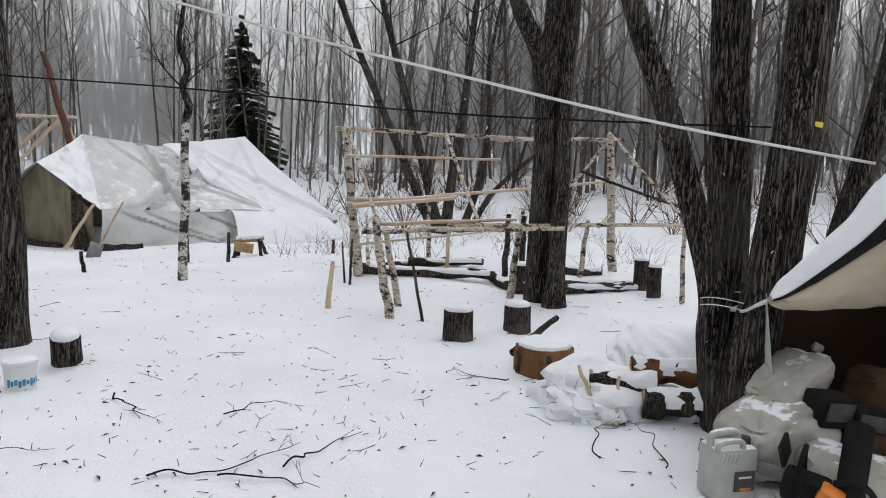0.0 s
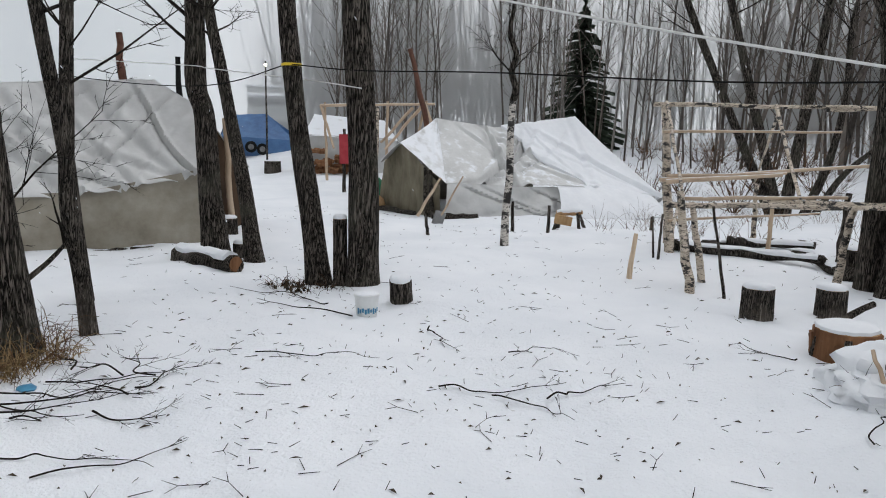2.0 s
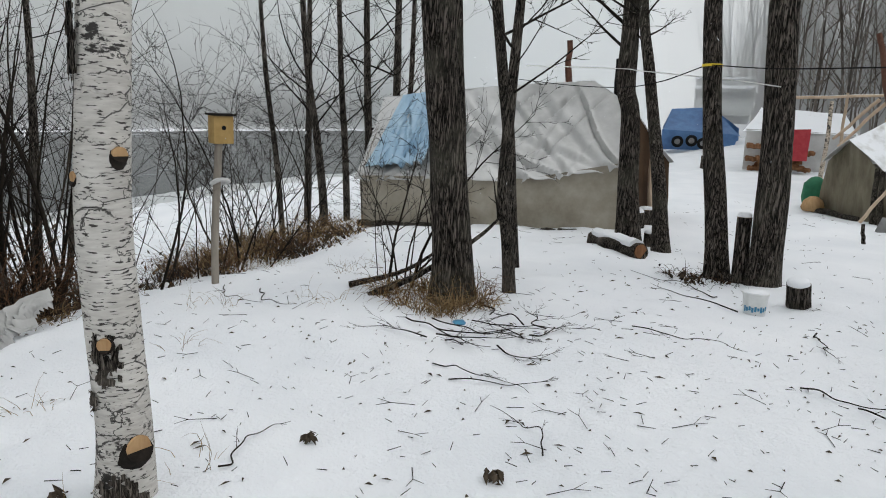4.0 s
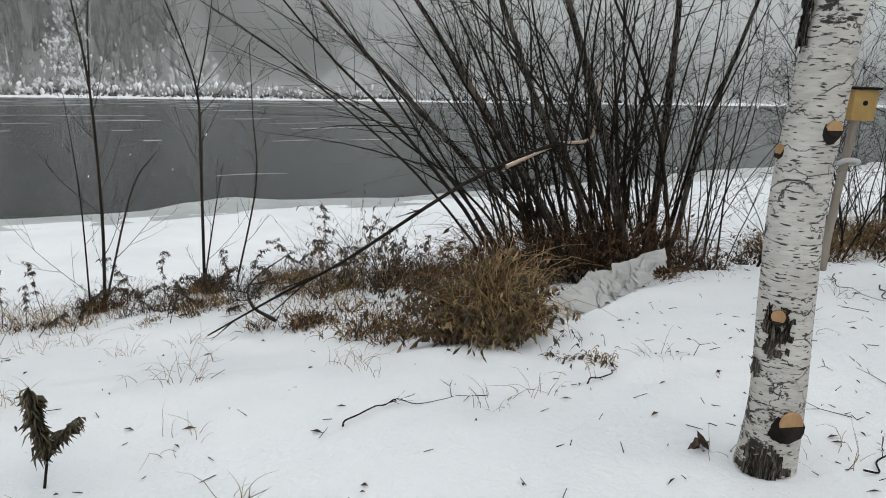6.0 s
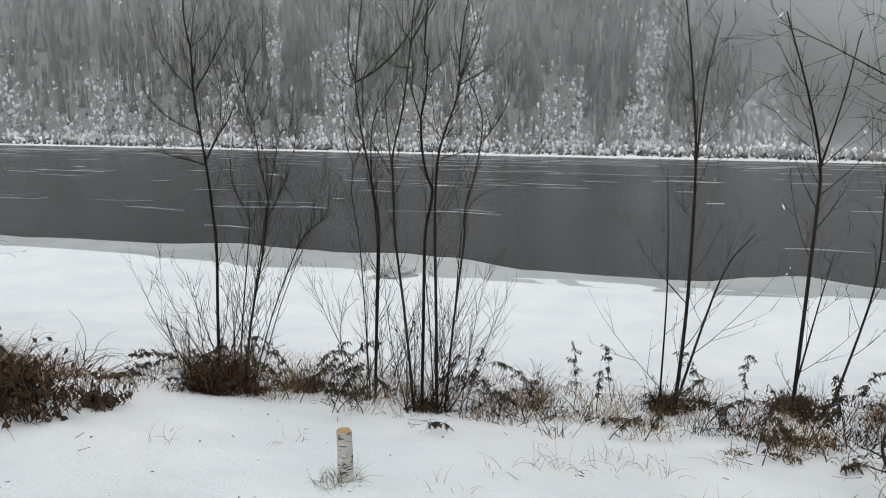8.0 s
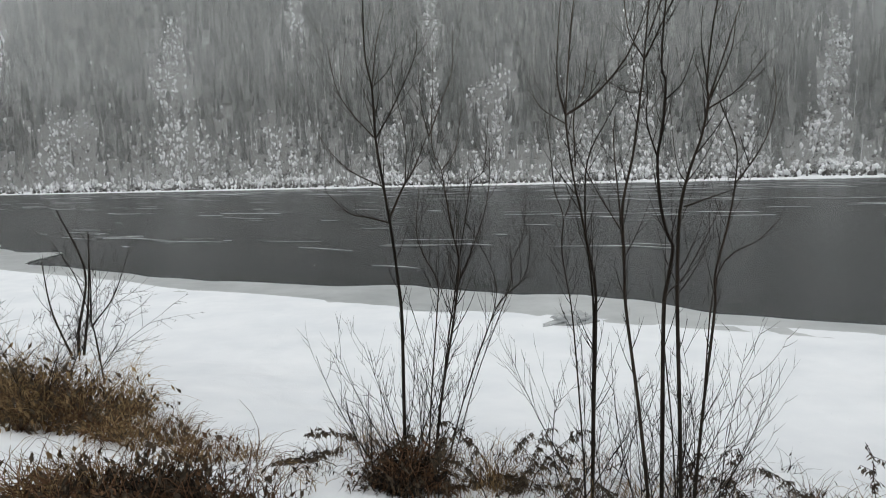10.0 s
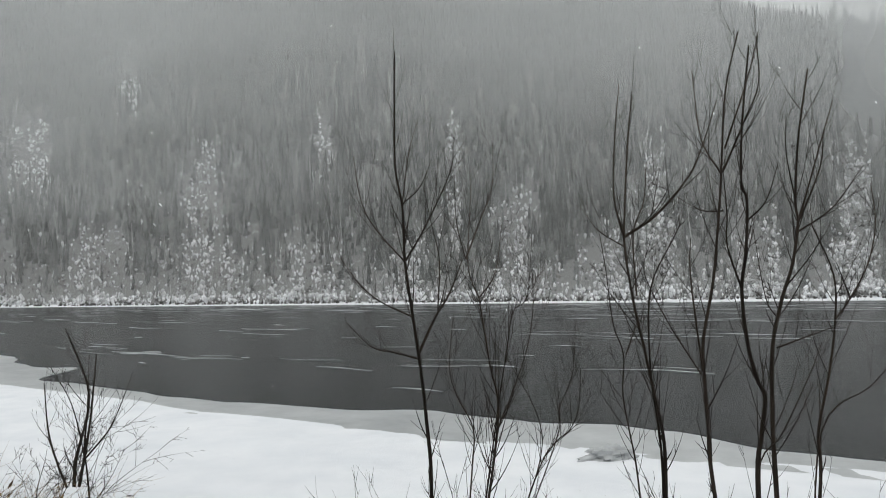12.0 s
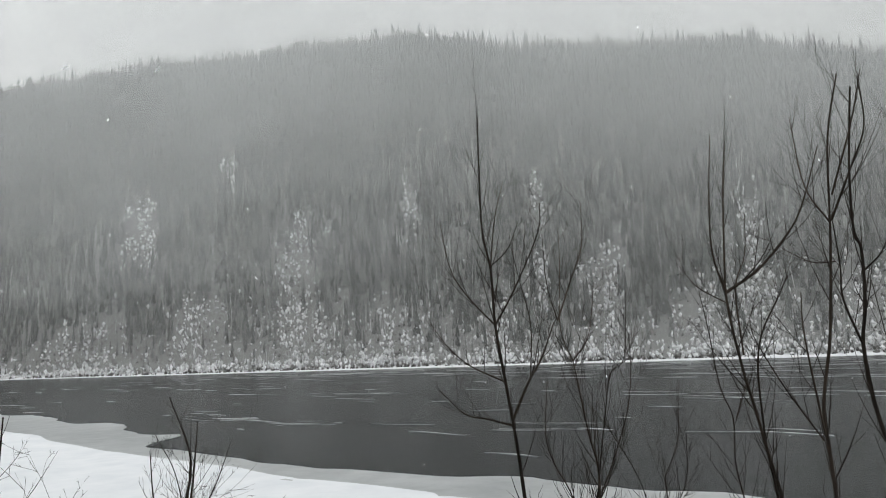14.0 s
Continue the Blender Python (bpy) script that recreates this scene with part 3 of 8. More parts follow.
# big bank-side tree with thinner companions
tree([([low(-3.98, 2.98), (-3.97, 2.95, 0.6), (-3.95, 2.88, 1.3), (-3.92, 2.77, 2.2), (-3.9, 2.7, 3.5), (-3.85, 2.6, 6.5)], [0.2, 0.165, 0.15, 0.14, 0.12, 0.04], 0.35),
      ([low(-4.4, 3.25), (-4.38, 3.25, 0.7), (-4.3, 3.2, 1.5), (-4.25, 3.1, 2.4), (-4.2, 3.0, 4.0), (-4.1, 2.9, 6.0)], [0.07, 0.06, 0.055, 0.055, 0.045, 0.015], 0.2)],
     "thick furrowed tree with dry grass round its foot", seed=12, crown=10)
tree([([low(-3.93, 3.55), (-3.92, 3.5, 0.5), (-3.9, 3.42, 1.0), (-3.88, 3.44, 1.6), (-3.9, 3.5, 2.3), (-3.85, 3.65, 4.5)], [0.06, 0.055, 0.05, 0.045, 0.042, 0.012], 0.25)],
     "thin crooked grey sapling by the path", BARK_GREY, seed=13, crown=7, length=1.0)
tree([([low(-4.9, 4.25), (-4.85, 4.15, 0.8), (-4.8, 4.05, 1.5), (-4.75, 3.9, 2.2), (-4.8, 3.7, 4.0), (-4.8, 3.6, 5.5)], [0.07, 0.06, 0.06, 0.055, 0.045, 0.015], 0.2)],
     "slim dark tree wound with pale cord", BARK_GREY, seed=14, crown=8, length=1.2)


def pale_birch(stems, label, seed, material=BIRCH, crown=0):
    return tree(stems, label, material, seed, crown, prm=SAPLING, name="birch_tree", furrow=0.02, lo=0.75)


birch = pale_birch([([low(-1.71, 0.18), (-1.7, 0.19, 0.3), (-1.7, 0.17, 0.75), (-1.69, 0.16, 1.2), (-1.68, 0.2, 1.9), (-1.66, 0.25, 3.0), (-1.6, 0.3, 5.5)], [0.115, 0.103, 0.103, 0.1, 0.092, 0.08, 0.03], 0.18)], "white-barked birch with sawn-off branch stubs", 21, crown=5)
rng = random.Random(4)
for z, a, r, up in ((1.34, 20, 0.034, 0.05), (0.66, -25, 0.032, 0.02), (0.2, 25, 0.06, 0.05), (1.27, -75, 0.03, 0.03)):
    a = radians(a)
    d = Vector((math.cos(a), math.sin(a), 0))
    g = Geo().tube([Vector((-1.7, 0.18, z)) + d * 0.05, Vector((-1.7, 0.18, z + up)) + d * 0.117], [r * 1.2, r * 0.95], 14, 0.05, rng)
    stub = part("branch_stub", g, TWIG, birch, world_space=True)
    g = Geo().tube([Vector((-1.7, 0.18, z + up)) + d * 0.112, Vector((-1.7, 0.18, z + up)) + d * 0.122], [r * 0.86, r * 0.84], 14, 0.05, rng)
    part("sawn_face", g, CUT, stub, "pale yellow sawn wood", world_space=True)
for z0, z1, a0, a1 in ((0.5, 0.72, -62, 8), (0.0, 0.22, -80, 45), (0.4, 0.5, -82, -40), (1.05, 1.32, -88, -55), (1.6, 1.95, -82, -40)):
    m = 16
    g = Geo()
    for i in range(m + 1):
        for j in range(m + 1):
            a, z = radians(a0 + (a1 - a0) * j / m) + rng.uniform(-0.03, 0.03), z0 + (z1 - z0) * i / m
            r = 0.1065 * (1 + 0.1 * math.exp(-z / 0.16)) + 0.004 * rng.random()
            g.v.append((-1.7 + r * math.cos(a), 0.178 + r * math.sin(a), gz(-1.7, 0.18) + z + rng.uniform(-0.006, 0.006)))
    for i in range(m):
        for j in range(m):
            away = math.hypot((i + 0.5) / m - (0.5 if z0 else 0.2), (j + 0.5) / m - 0.5)
            if away < 0.36 + 0.3 * noise.noise(Vector((i * 0.35, j * 0.35, z0 * 9))) + 0.06 * rng.random():
                k = i * (m + 1) + j
                g.f.append((k, k + 1, k + m + 2, k + m + 1))
    part("rough_bark_patch", g, BARK_GREY, birch, "blackened rough bark", world_space=True, smooth=False)
young = pale_birch([([low(-3.03, 9.5), (-3.02, 9.5, 0.5), (-2.98, 9.5, 1.0), (-2.99, 9.5, 1.5), (-2.97, 9.5, 2.05)], [0.062, 0.055, 0.053, 0.05, 0.046], 0.1)], "slender young birch with a dark bare top", 22, BIRCH_BANDED, crown=0)
crook = [(-2.97, 9.5, 2.04), (-2.93, 9.5, 2.2), (-3.0, 9.5, 2.42), (-2.94, 9.5, 2.65), (-3.04, 9.5, 2.95), (-2.98, 9.5, 3.4), (-2.9, 9.5, 4.3)]
top_stem = part("upper_stem", trunk_geo(crook, [0.05, 0.05, 0.044, 0.04, 0.034, 0.025, 0.01], random.Random(3), n=12, rings=6, furrow=0.06, flare=0.0), BARK, young, "dark crooked upper stem", world_space=True)
part("crown", crown_geo(random.Random(6), crook, [0.05, 0.045, 0.04, 0.03, 0.02, 0.015, 0.01], dict(BARE, bend=0.12), 13, lo=0.05, length=0.8), TWIG, young, "bare dark twigs", world_space=True, kind="stuff")


def bush(name, foot, stems, label, category, material, seed, prm, height, lean, spread, group="", radius=0.012, twig_sides=3):
    rng = random.Random(seed)
    x, y = foot
    ob = thing(name, (x, y, gz(x, y)), label, category, group)
    for k in range(stems):
        a, q = rng.uniform(0, 2 * math.pi), math.sqrt(rng.random())
        fx, fy = x + math.cos(a) * spread[0] * q, y + math.sin(a) * spread[1] * q
        d = Vector((math.cos(a) * lean * q + rng.uniform(-0.12, 0.12), math.sin(a) * lean * q + rng.uniform(-0.12, 0.12), 1))
        rows = []
        grow(rng, (fx, fy, gz(fx, fy) - 0.05), d, height * rng.uniform(0.65, 1.1), radius * rng.uniform(0.7, 1.3), 0, prm, rows)
        part("stem", Geo().segs([r[:8] for r in rows if r[8] == 0], 7), material, ob, world_space=True)
        part("twig_spray", Geo().segs([r[:8] for r in rows if r[8] > 0], twig_sides), TWIG, ob, world_space=True, kind="stuff")
    return ob


def sapling(stems, label, seed, height_left=1.0):
    """A bank sapling: stems through known points, with slender rising boughs."""
    rng = random.Random(seed)
    x, y, _ = stems[0][0][0]
    ob = thing("sapling", (x, y, gz(x, y)), label, "sapling", "bare saplings along the bank")
    for pts, r0 in stems:
        p = spline(pts, 5)
        k = len(p)
        part("stem", Geo().tube(p, [r0 * 1.15 * (1 - 0.75 * i / k) for i in range(k)], 8), WILLOW, ob, world_space=True)
        rows, turn = [], rng.uniform(0, 6.28)
        for i in range(int(k * 0.18), k - 1, 1 if r0 > 0.0095 else 2):
            turn += rng.uniform(1.6, 3.2)
            d = (p[i + 1] - p[i]).normalized() + Vector((math.cos(turn), math.sin(turn), 0)) * rng.uniform(0.6, 1.3)
            grow(rng, p[i], d, (1.5 - 0.9 * i / k) * rng.uniform(0.3, 1.0), r0 * (1 - 0.7 * i / k) * 0.4, 1, SHOOT, rows)
        part("twig_spray", Geo().segs([r[:8] for r in rows], 4), TWIG, ob, world_space=True, kind="stuff")
    return ob


def forked_sapling(x0, y, stems, label, seed):
    """A bank sapling that forks in one upright plane: (radius, [(x, z), ...]) a stem, the low stems running down to one foot."""
    rng = random.Random(seed)
    z0 = gz(x0, y)
    ob = thing("sapling", (x0, y, z0), label, "sapling", "bare saplings along the bank")
    for k, (r0, pts) in enumerate(stems):
        lean = rng.uniform(-0.12, 0.12)
        p = [Vector((x, y + lean * (z - pts[0][1]) * (r0 < 0.013), z)) for x, z in pts]
        if pts[0][1] < 1.0 and pts[0][1] < min(z for x, z in pts) + 0.01:
            fx = x0 + (pts[0][0] - x0) * 0.25
            p = [Vector((fx, y, gz(fx, y) - 0.06)), Vector((fx + (pts[0][0] - fx) * 0.45, y, (z0 + pts[0][1]) / 2))] + p
        p = spline(p, 5)
        n = len(p)
        end = 0.3 if r0 > 0.012 else 0.35
        rad = [(0.78 * r0 if r0 > 0.012 else 0.62 * r0) * (1 - (1 - end) * i / n) for i in range(n)]
        part("stem", Geo().tube(p, rad, 8, 0.05, rng), WILLOW, ob, world_space=True)
        rows, turn = [], rng.uniform(0, 6.28)
        for i in list(range(2, n - 1)) * (2 if len(stems) == 9 else 1):
            if p[i].z < z0 + 0.4 or rng.random() < 0.35:
                continue
            turn += rng.uniform(2.2, 4.0)
            d = (p[i + 1] - p[i]).normalized() + Vector((math.cos(turn), 0.6 * math.sin(turn), 0.1)) * rng.uniform(0.5, 1.1)
            grow(rng, p[i], d, rng.uniform(0.12, 0.5), min(rad[i] * 0.5, 0.0045), 1, dict(SHOOT, least=0.0016, up=0.11, kids=[8, 2, 0]), rows)
        if rows:
            part("twig_spray", Geo().segs([r[:8] for r in rows], 4), TWIG, ob, world_space=True, kind="stuff")
    for _ in range(9):
        fx, fy, rows = x0 + rng.uniform(-0.25, 0.25), y + rng.uniform(-0.15, 0.15), []
        grow(rng, (fx, fy, gz(fx, fy) - 0.03), (rng.uniform(-0.8, 0.8), rng.uniform(-0.5, 0.5), 1), rng.uniform(0.6, 1.5), 0.0055, 0, dict(SHOOT, least=0.002, kids=[9, 2, 0], bend=0.05), rows)
        part("base_shoot", Geo().segs([r[:8] for r in rows], 4), TWIG, ob, world_space=True)
    return ob


# ---- the far bank and the woods ----
def placed(rows, count, seed, spot):
    """Copies of many small stick trees, turned and scaled, as one array of sticks."""
    rs = np.random.RandomState(seed)
    out = []
    for k in range(count):
        a = np.array(rows[rs.randint(len(rows))])
        x, y, z, size = spot(rs)
        t = rs.uniform(0, 2 * math.pi)
        c, s = math.cos(t), math.sin(t)
        rot = np.array([[c, s, 0], [-s, c, 0], [0, 0, 1]])
        b = a.copy()
        b[:, :3] = a[:, :3] @ rot * size + (x, y, z)
        b[:, 3:6] = a[:, 3:6] @ rot * size + (x, y, z)
        b[:, 6:8] = a[:, 6:8] * size
        out.append(b)
    return np.concatenate(out)


def hill_spot(lo, hi, size, az=(88, 222), keep=None):
    def spot(rs):
        while True:
            a, k = rs.uniform(*az), lo + (hi - lo) * rs.random_sample() ** 0.85
            d = float(far_shore(a)) + k
            if rs.random_sample() > d / 430:
                continue
            x, y = -d * math.sin(radians(a)), d * math.cos(radians(a)) - 3
            gap = float(lump(a * 1.6, k * 0.012 + 3, 1.3)) * 0.65 + float(lump(a * 5, k * 0.05, 1.0)) * 0.35
            if keep is None or keep(gap, k, rs):
                return x, y, float(land(np.array([x]), np.array([y]), False)[0]) - 0.3, rs.uniform(*size)
    return spot


def fir_rows(rs):
    """Tiers of drooping jagged boughs as faces about a stem, one metre high."""
    v, f = [], []
    n = 5
    tiers = 3
    w = rs.uniform(0.085, 0.15)
    for t in range(tiers):
        z0, z1 = 0.04 + t * 0.27, min(0.04 + t * 0.27 + 0.46, 1.0)
        r = w * (1 - t / tiers) ** 0.8 * rs.uniform(0.8, 1.15)
        k = len(v)
        v.append((0, 0, z1))
        for j in range(n):
            q = r * (1.0 if j % 2 else 0.62) * rs.uniform(0.8, 1.25)
            a = 2 * math.pi * j / n + t
            v.append((q * math.cos(a), q * math.sin(a), z0 + rs.uniform(-0.03, 0.03)))
        f += [(k, k + 1 + j, k + 1 + (j + 1) % n) for j in range(n)]
    return np.array(v), np.array(f)


GULLIES = [(181.6, 1.5, -2, 12), (181.2, 3.2, -2, 4.5), (193.2, 1.3, 6, 13), (197.0, 3.0, -2, 3), (186.8, 0.8, 13, 17), (189.0, 2.0, -2, 5), (172.2, 0.6, 8, 15), (173.8, 3.0, -2, 4.2), (161.8, 0.9, 2, 14), (157.0, 1.8, -2, 8), (165.5, 1.4, -2, 5), (145.6, 1.3, -2, 12), (149.5, 2.2, -2, 5), (132.2, 1.8, -2, 10), (138.5, 1.5, -2, 6), (124.0, 2.2, -2, 5), (111.0, 3.0, -2, 4), (103.0, 2.0, -2, 3)]


def gully(az, el):
    """How open the hillside is, 0 to 1: snowy gullies by bearing, with the heights between which they run."""
    g = np.zeros_like(az)
    for a, w, e0, e1 in GULLIES:
        wide = w * (1 + 0.35 * (lump(el * 1.3, 0 * el + a, 1.0) - 0.5))
        g = np.maximum(g, np.exp(-((az - a) / wide) ** 4) * ease(e0 - 1, e0 + 1, el) * (1 - ease(e1 - 3.0, e1 + 1.0, el)))
    return g


def hillside(count, rs, lo, hi, az, power=0.85):
    """Spots on the far hillside: bearing, way up from the shore, place, and openness."""
    a = rs.uniform(*az, count)
    k = lo + (hi - lo) * rs.random_sample(count) ** power
    d = far_shore(a) + k
    x, y = -d * np.sin(np.radians(a)), d * np.cos(np.radians(a)) - 3
    z = land(x, y, False)
    return a, k, d, x, y, z, gully(a, np.degrees(np.arctan2(z - 1.7, d)))


def scattered(kinds, places, rs, material, name, label, category):
    """Many small faceted shapes in one mesh: x, y, z, width and height of each."""
    vs, fs, count = [], [], 0
    for x, y, z, w, h in places:
        v, f = kinds[rs.randint(len(kinds))]
        t = rs.uniform(0, 6.3)
        c, s = math.cos(t), math.sin(t)
        vs.append(v @ np.array([[c, s, 0], [-s, c, 0], [0, 0, 1]]) * (w * rs.uniform(0.8, 1.25), w * rs.uniform(0.8, 1.25), h) + (x, y, z))
        fs.append(f + count)
        count += len(v)
    geo = Geo()
    geo.v = list(map(tuple, np.concatenate(vs).tolist()))
    geo.f = list(map(tuple, np.concatenate(fs).tolist()))
    return single(name, geo, material, label, category, kind="stuff", smooth=False)


rs = np.random.RandomState(11)
kinds = [fir_rows(rs) for _ in range(14)]
a, k, d, x, y, z, g = hillside(95000, rs, 6, 215, (58, 222))
keep = (rs.random_sample(len(a)) < d / 430) & (rs.random_sample(len(a)) > 0.95 * g) & (rs.random_sample(len(a)) < ease(2, 22, k) * 0.7 + 0.3)
h = rs.uniform(4, 12.5, len(a)) * (0.55 + 0.45 * ease(5, 30, k))
firs = list(zip(x[keep], y[keep], z[keep] - 0.3, h[keep], h[keep]))[:41000]
a, k, d, x, y, z, g = hillside(1300, rs, 188, 208, (88, 222), 1.0)
h = rs.uniform(8, 17, len(a))
firs += list(zip(x, y, z - 0.3, h * 0.75, h))
scattered(kinds, firs, rs, FIRS, "conifer_forest", "conifer forest covering the far hillside, haze put into its grey", "forest")


def clump_shape(rs):
    """A squat faceted lump, one metre across."""
    n = 5
    v = [(0, 0, 1)] + [(0.5 * rs.uniform(0.6, 1.3) * math.cos(6.283 * j / n), 0.5 * rs.uniform(0.6, 1.3) * math.sin(6.283 * j / n), rs.uniform(0.1, 0.6)) for j in range(n)] + [(0, 0, -0.6)]
    return np.array(v), np.array([(0, 1 + j, 1 + (j + 1) % n) for j in range(n)] + [(n + 1, 1 + (j + 1) % n, 1 + j) for j in range(n)])


lumps = [clump_shape(rs) for _ in range(9)]
a, k, d, x, y, z, g = hillside(90000, rs, 1.5, 130, (88, 222), 1.2)
keep = rs.random_sample(len(a)) < np.maximum(0.75 * g * np.clip(lump(a * 3.1, k * 0.12, 1.0) * 2 - 0.35, 0, 1), 0.06 * np.exp(-k / 60)) + 0.3 * np.exp(-k / 7)
w = rs.uniform(0.35, 1.5, len(a)) * (0.5 + d / 260)
w = w * 0.5
snow_lumps = list(zip(x[keep], y[keep], z[keep] + rs.uniform(0, 1.6, keep.sum()), w[keep], w[keep] * rs.uniform(0.5, 1.3, keep.sum())))
scattered(lumps, snow_lumps, rs, simple("laden_scrub", (0.46, 0.47, 0.48), (0.84, 0.85, 0.87), 0.5, 0.9, bumps=0.0, island=0.25), "snow_laden_scrub", "snow-laden scrub and boulders in the gullies of the hillside", "scrub")
a, k, d, x, y, z, g = hillside(26000, rs, 1.5, 70, (88, 222), 2.2)
keep = rs.random_sample(len(a)) < np.maximum(0.4 * g, 0.22 * np.exp(-k / 9))
w = rs.uniform(0.2, 0.7, len(a)) * (0.5 + d / 260)
stones = list(zip(x[keep], y[keep], z[keep], w[keep], w[keep] * rs.uniform(0.4, 1.2, keep.sum())))
scattered(lumps, stones, rs, simple("shore_stone", (0.05, 0.05, 0.05), (0.14, 0.135, 0.13), 0.7, 0.9, snowy=(0.75, 1.0, 1.5), island=0.4), "shore_stones", "dark stones and brushwood along the far shore", "stones")

FARTREE = dict(pieces=[4, 2, 1], kids=[13, 2], bare=[0.25, 0.3, 0.2], wob=0.05, up=0.05, taper=0.85, angle=(25, 55), ratio=0.22, thin=0.5, least=0.012)
NEARTREE = dict(pieces=[7, 3, 2], kids=[22, 3], bare=[0.12, 0.2, 0.2], wob=0.09, up=0.05, taper=0.85, angle=(20, 50), ratio=0.24, thin=0.45, least=0.008)
SHRUB = dict(pieces=[3, 2], kids=[4], bare=[0.1, 0.2], wob=0.15, up=0.02, taper=0.6, angle=(25, 60), ratio=0.5, thin=0.7, least=0.03)
rng = random.Random(31)


def variants(n, prm, height, r, lean=0.06, stems=1):
    out = []
    for _ in range(n):
        rows = []
        for _ in range(stems):
            grow(rng, (rng.uniform(-0.05, 0.05) * height, rng.uniform(-0.05, 0.05) * height, 0), (rng.uniform(-lean, lean), rng.uniform(-lean, lean), 1), height * rng.uniform(0.7, 1.1), r, 0, prm, rows)
        out.append([r[:8] for r in rows])
    return out


hill_kinds = variants(8, dict(FARTREE, pieces=[3, 1, 1], kids=[9], least=0.03), 10, 0.12)
rows = placed(hill_kinds, 2300, 5, hill_spot(4, 110, (0.3, 0.95), keep=lambda gap, k, rs: gap < 0.52))
single("frosted_birch_wood", Geo().segs(rows, 3), FROST, "frosted bare birches in the gaps of the hillside forest", "forest", kind="stuff", smooth=False)
shrub_kinds = variants(8, dict(SHRUB, pieces=[2, 1], kids=[3]), 2.2, 0.1, lean=0.7, stems=4)
rows = placed(shrub_kinds, 950, 26, hill_spot(1.5, 34, (0.2, 0.8), keep=lambda gap, k, rs: rs.random_sample() < 1.1 - k / 32))
single("dark_scrub", Geo().segs(rows, 3), WOODS, "dark bare scrub along the far shore", "scrub", kind="stuff", smooth=False)
rows = placed(shrub_kinds, 650, 6, hill_spot(2, 46, (0.3, 1.0), keep=lambda gap, k, rs: rs.random_sample() < 1.1 - k / 50))
rows = np.concatenate([rows, placed(shrub_kinds, 550, 7, hill_spot(30, 120, (0.5, 1.1), keep=lambda gap, k, rs: gap < 0.5))])
single("shore_scrub", Geo().segs(rows, 3), FROST, "snow-laden scrub along the far shore", "scrub", kind="stuff", smooth=False)


def wood_spot(near, far, size, az=(-58, 66)):
    def spot(rs):
        while True:
            a = radians(rs.uniform(*az))
            d = near + (far - near) * rs.random_sample() ** 0.8
            x, y = -d * math.sin(a), d * math.cos(a)
            if across(x, y) < -6 and not (-25 < math.degrees(-a) < -20 and d < 40):
                return x, y, gz(x, y) - 0.1, rs.uniform(*size)
    return spot


near_kinds = variants(12, NEARTREE, 11, 0.045)
thin_kinds = variants(8, dict(FARTREE, pieces=[5, 2, 1], wob=0.09, kids=[15, 1], bare=[0.08, 0.2, 0.2]), 11, 0.062, lean=0.12)
rows = placed(near_kinds, 135, 8, wood_spot(27, 44, (0.6, 1.25)))
single("bare_wood", Geo().segs(rows, 4), WOODS, "dense leafless grey-brown wood behind the camp", "forest", kind="stuff", smooth=False)
rows = placed(thin_kinds, 900, 9, wood_spot(38, 95, (0.7, 1.5)))
single("deep_wood", Geo().segs(rows, 3), WOODS, "deeper rows of leafless trees behind the camp", "forest", kind="stuff", smooth=False)
twiggy_kinds = variants(10, dict(pieces=[6, 3, 2], kids=[26, 4], bare=[0.3, 0.2, 0.2], wob=0.08, up=0.04, taper=0.85, angle=(20, 55), ratio=0.2, thin=0.4, least=0.009), 12, 0.05)
rows = placed(twiggy_kinds, 270, 31, wood_spot(28, 70, (0.8, 1.5), az=(-62, -6)))
rows = np.concatenate([rows, placed(twiggy_kinds, 44, 32, wood_spot(26, 35, (0.7, 1.2), az=(1, 32)))])
single("twig_wood", Geo().segs(rows, 3), WOODS_BROWN, "fine-twigged brown-grey wood beyond the clearing", "forest", kind="stuff", smooth=False)
rows = placed(thin_kinds, 820, 29, wood_spot(27, 75, (0.8, 1.7), az=(-62, 4)))
single("brown_wood", Geo().segs(rows, 3), WOODS_BROWN, "thick brown-grey leafless wood beyond the clearing", "forest", kind="stuff", smooth=False)
rows = placed(thin_kinds, 330, 30, wood_spot(30, 80, (0.7, 1.4), az=(19, 46)))
single("tent_wood", Geo().segs(rows, 3), WOODS_BROWN, "dense leafless grey wood behind the tents", "forest", kind="stuff", smooth=False)
rows = placed(near_kinds, 60, 10, wood_spot(30, 60, (0.8, 1.3)))
single("pale_birch_wood", Geo().segs(rows, 4), WOODS_PALE, "pale birch trunks among the leafless wood", "forest", kind="stuff", smooth=False)
brush_kinds = variants(8, dict(SHRUB, least=0.006, thin=0.6), 1.3, 0.013, lean=0.9, stems=9)
rows = placed(brush_kinds, 170, 12, wood_spot(17, 40, (0.5, 1.3), az=(-50, 25)))
single("meadow_brush", Geo().segs(rows, 3), RUSSET, "low russet brush poking out of the snow", "brush", kind="stuff", smooth=False)


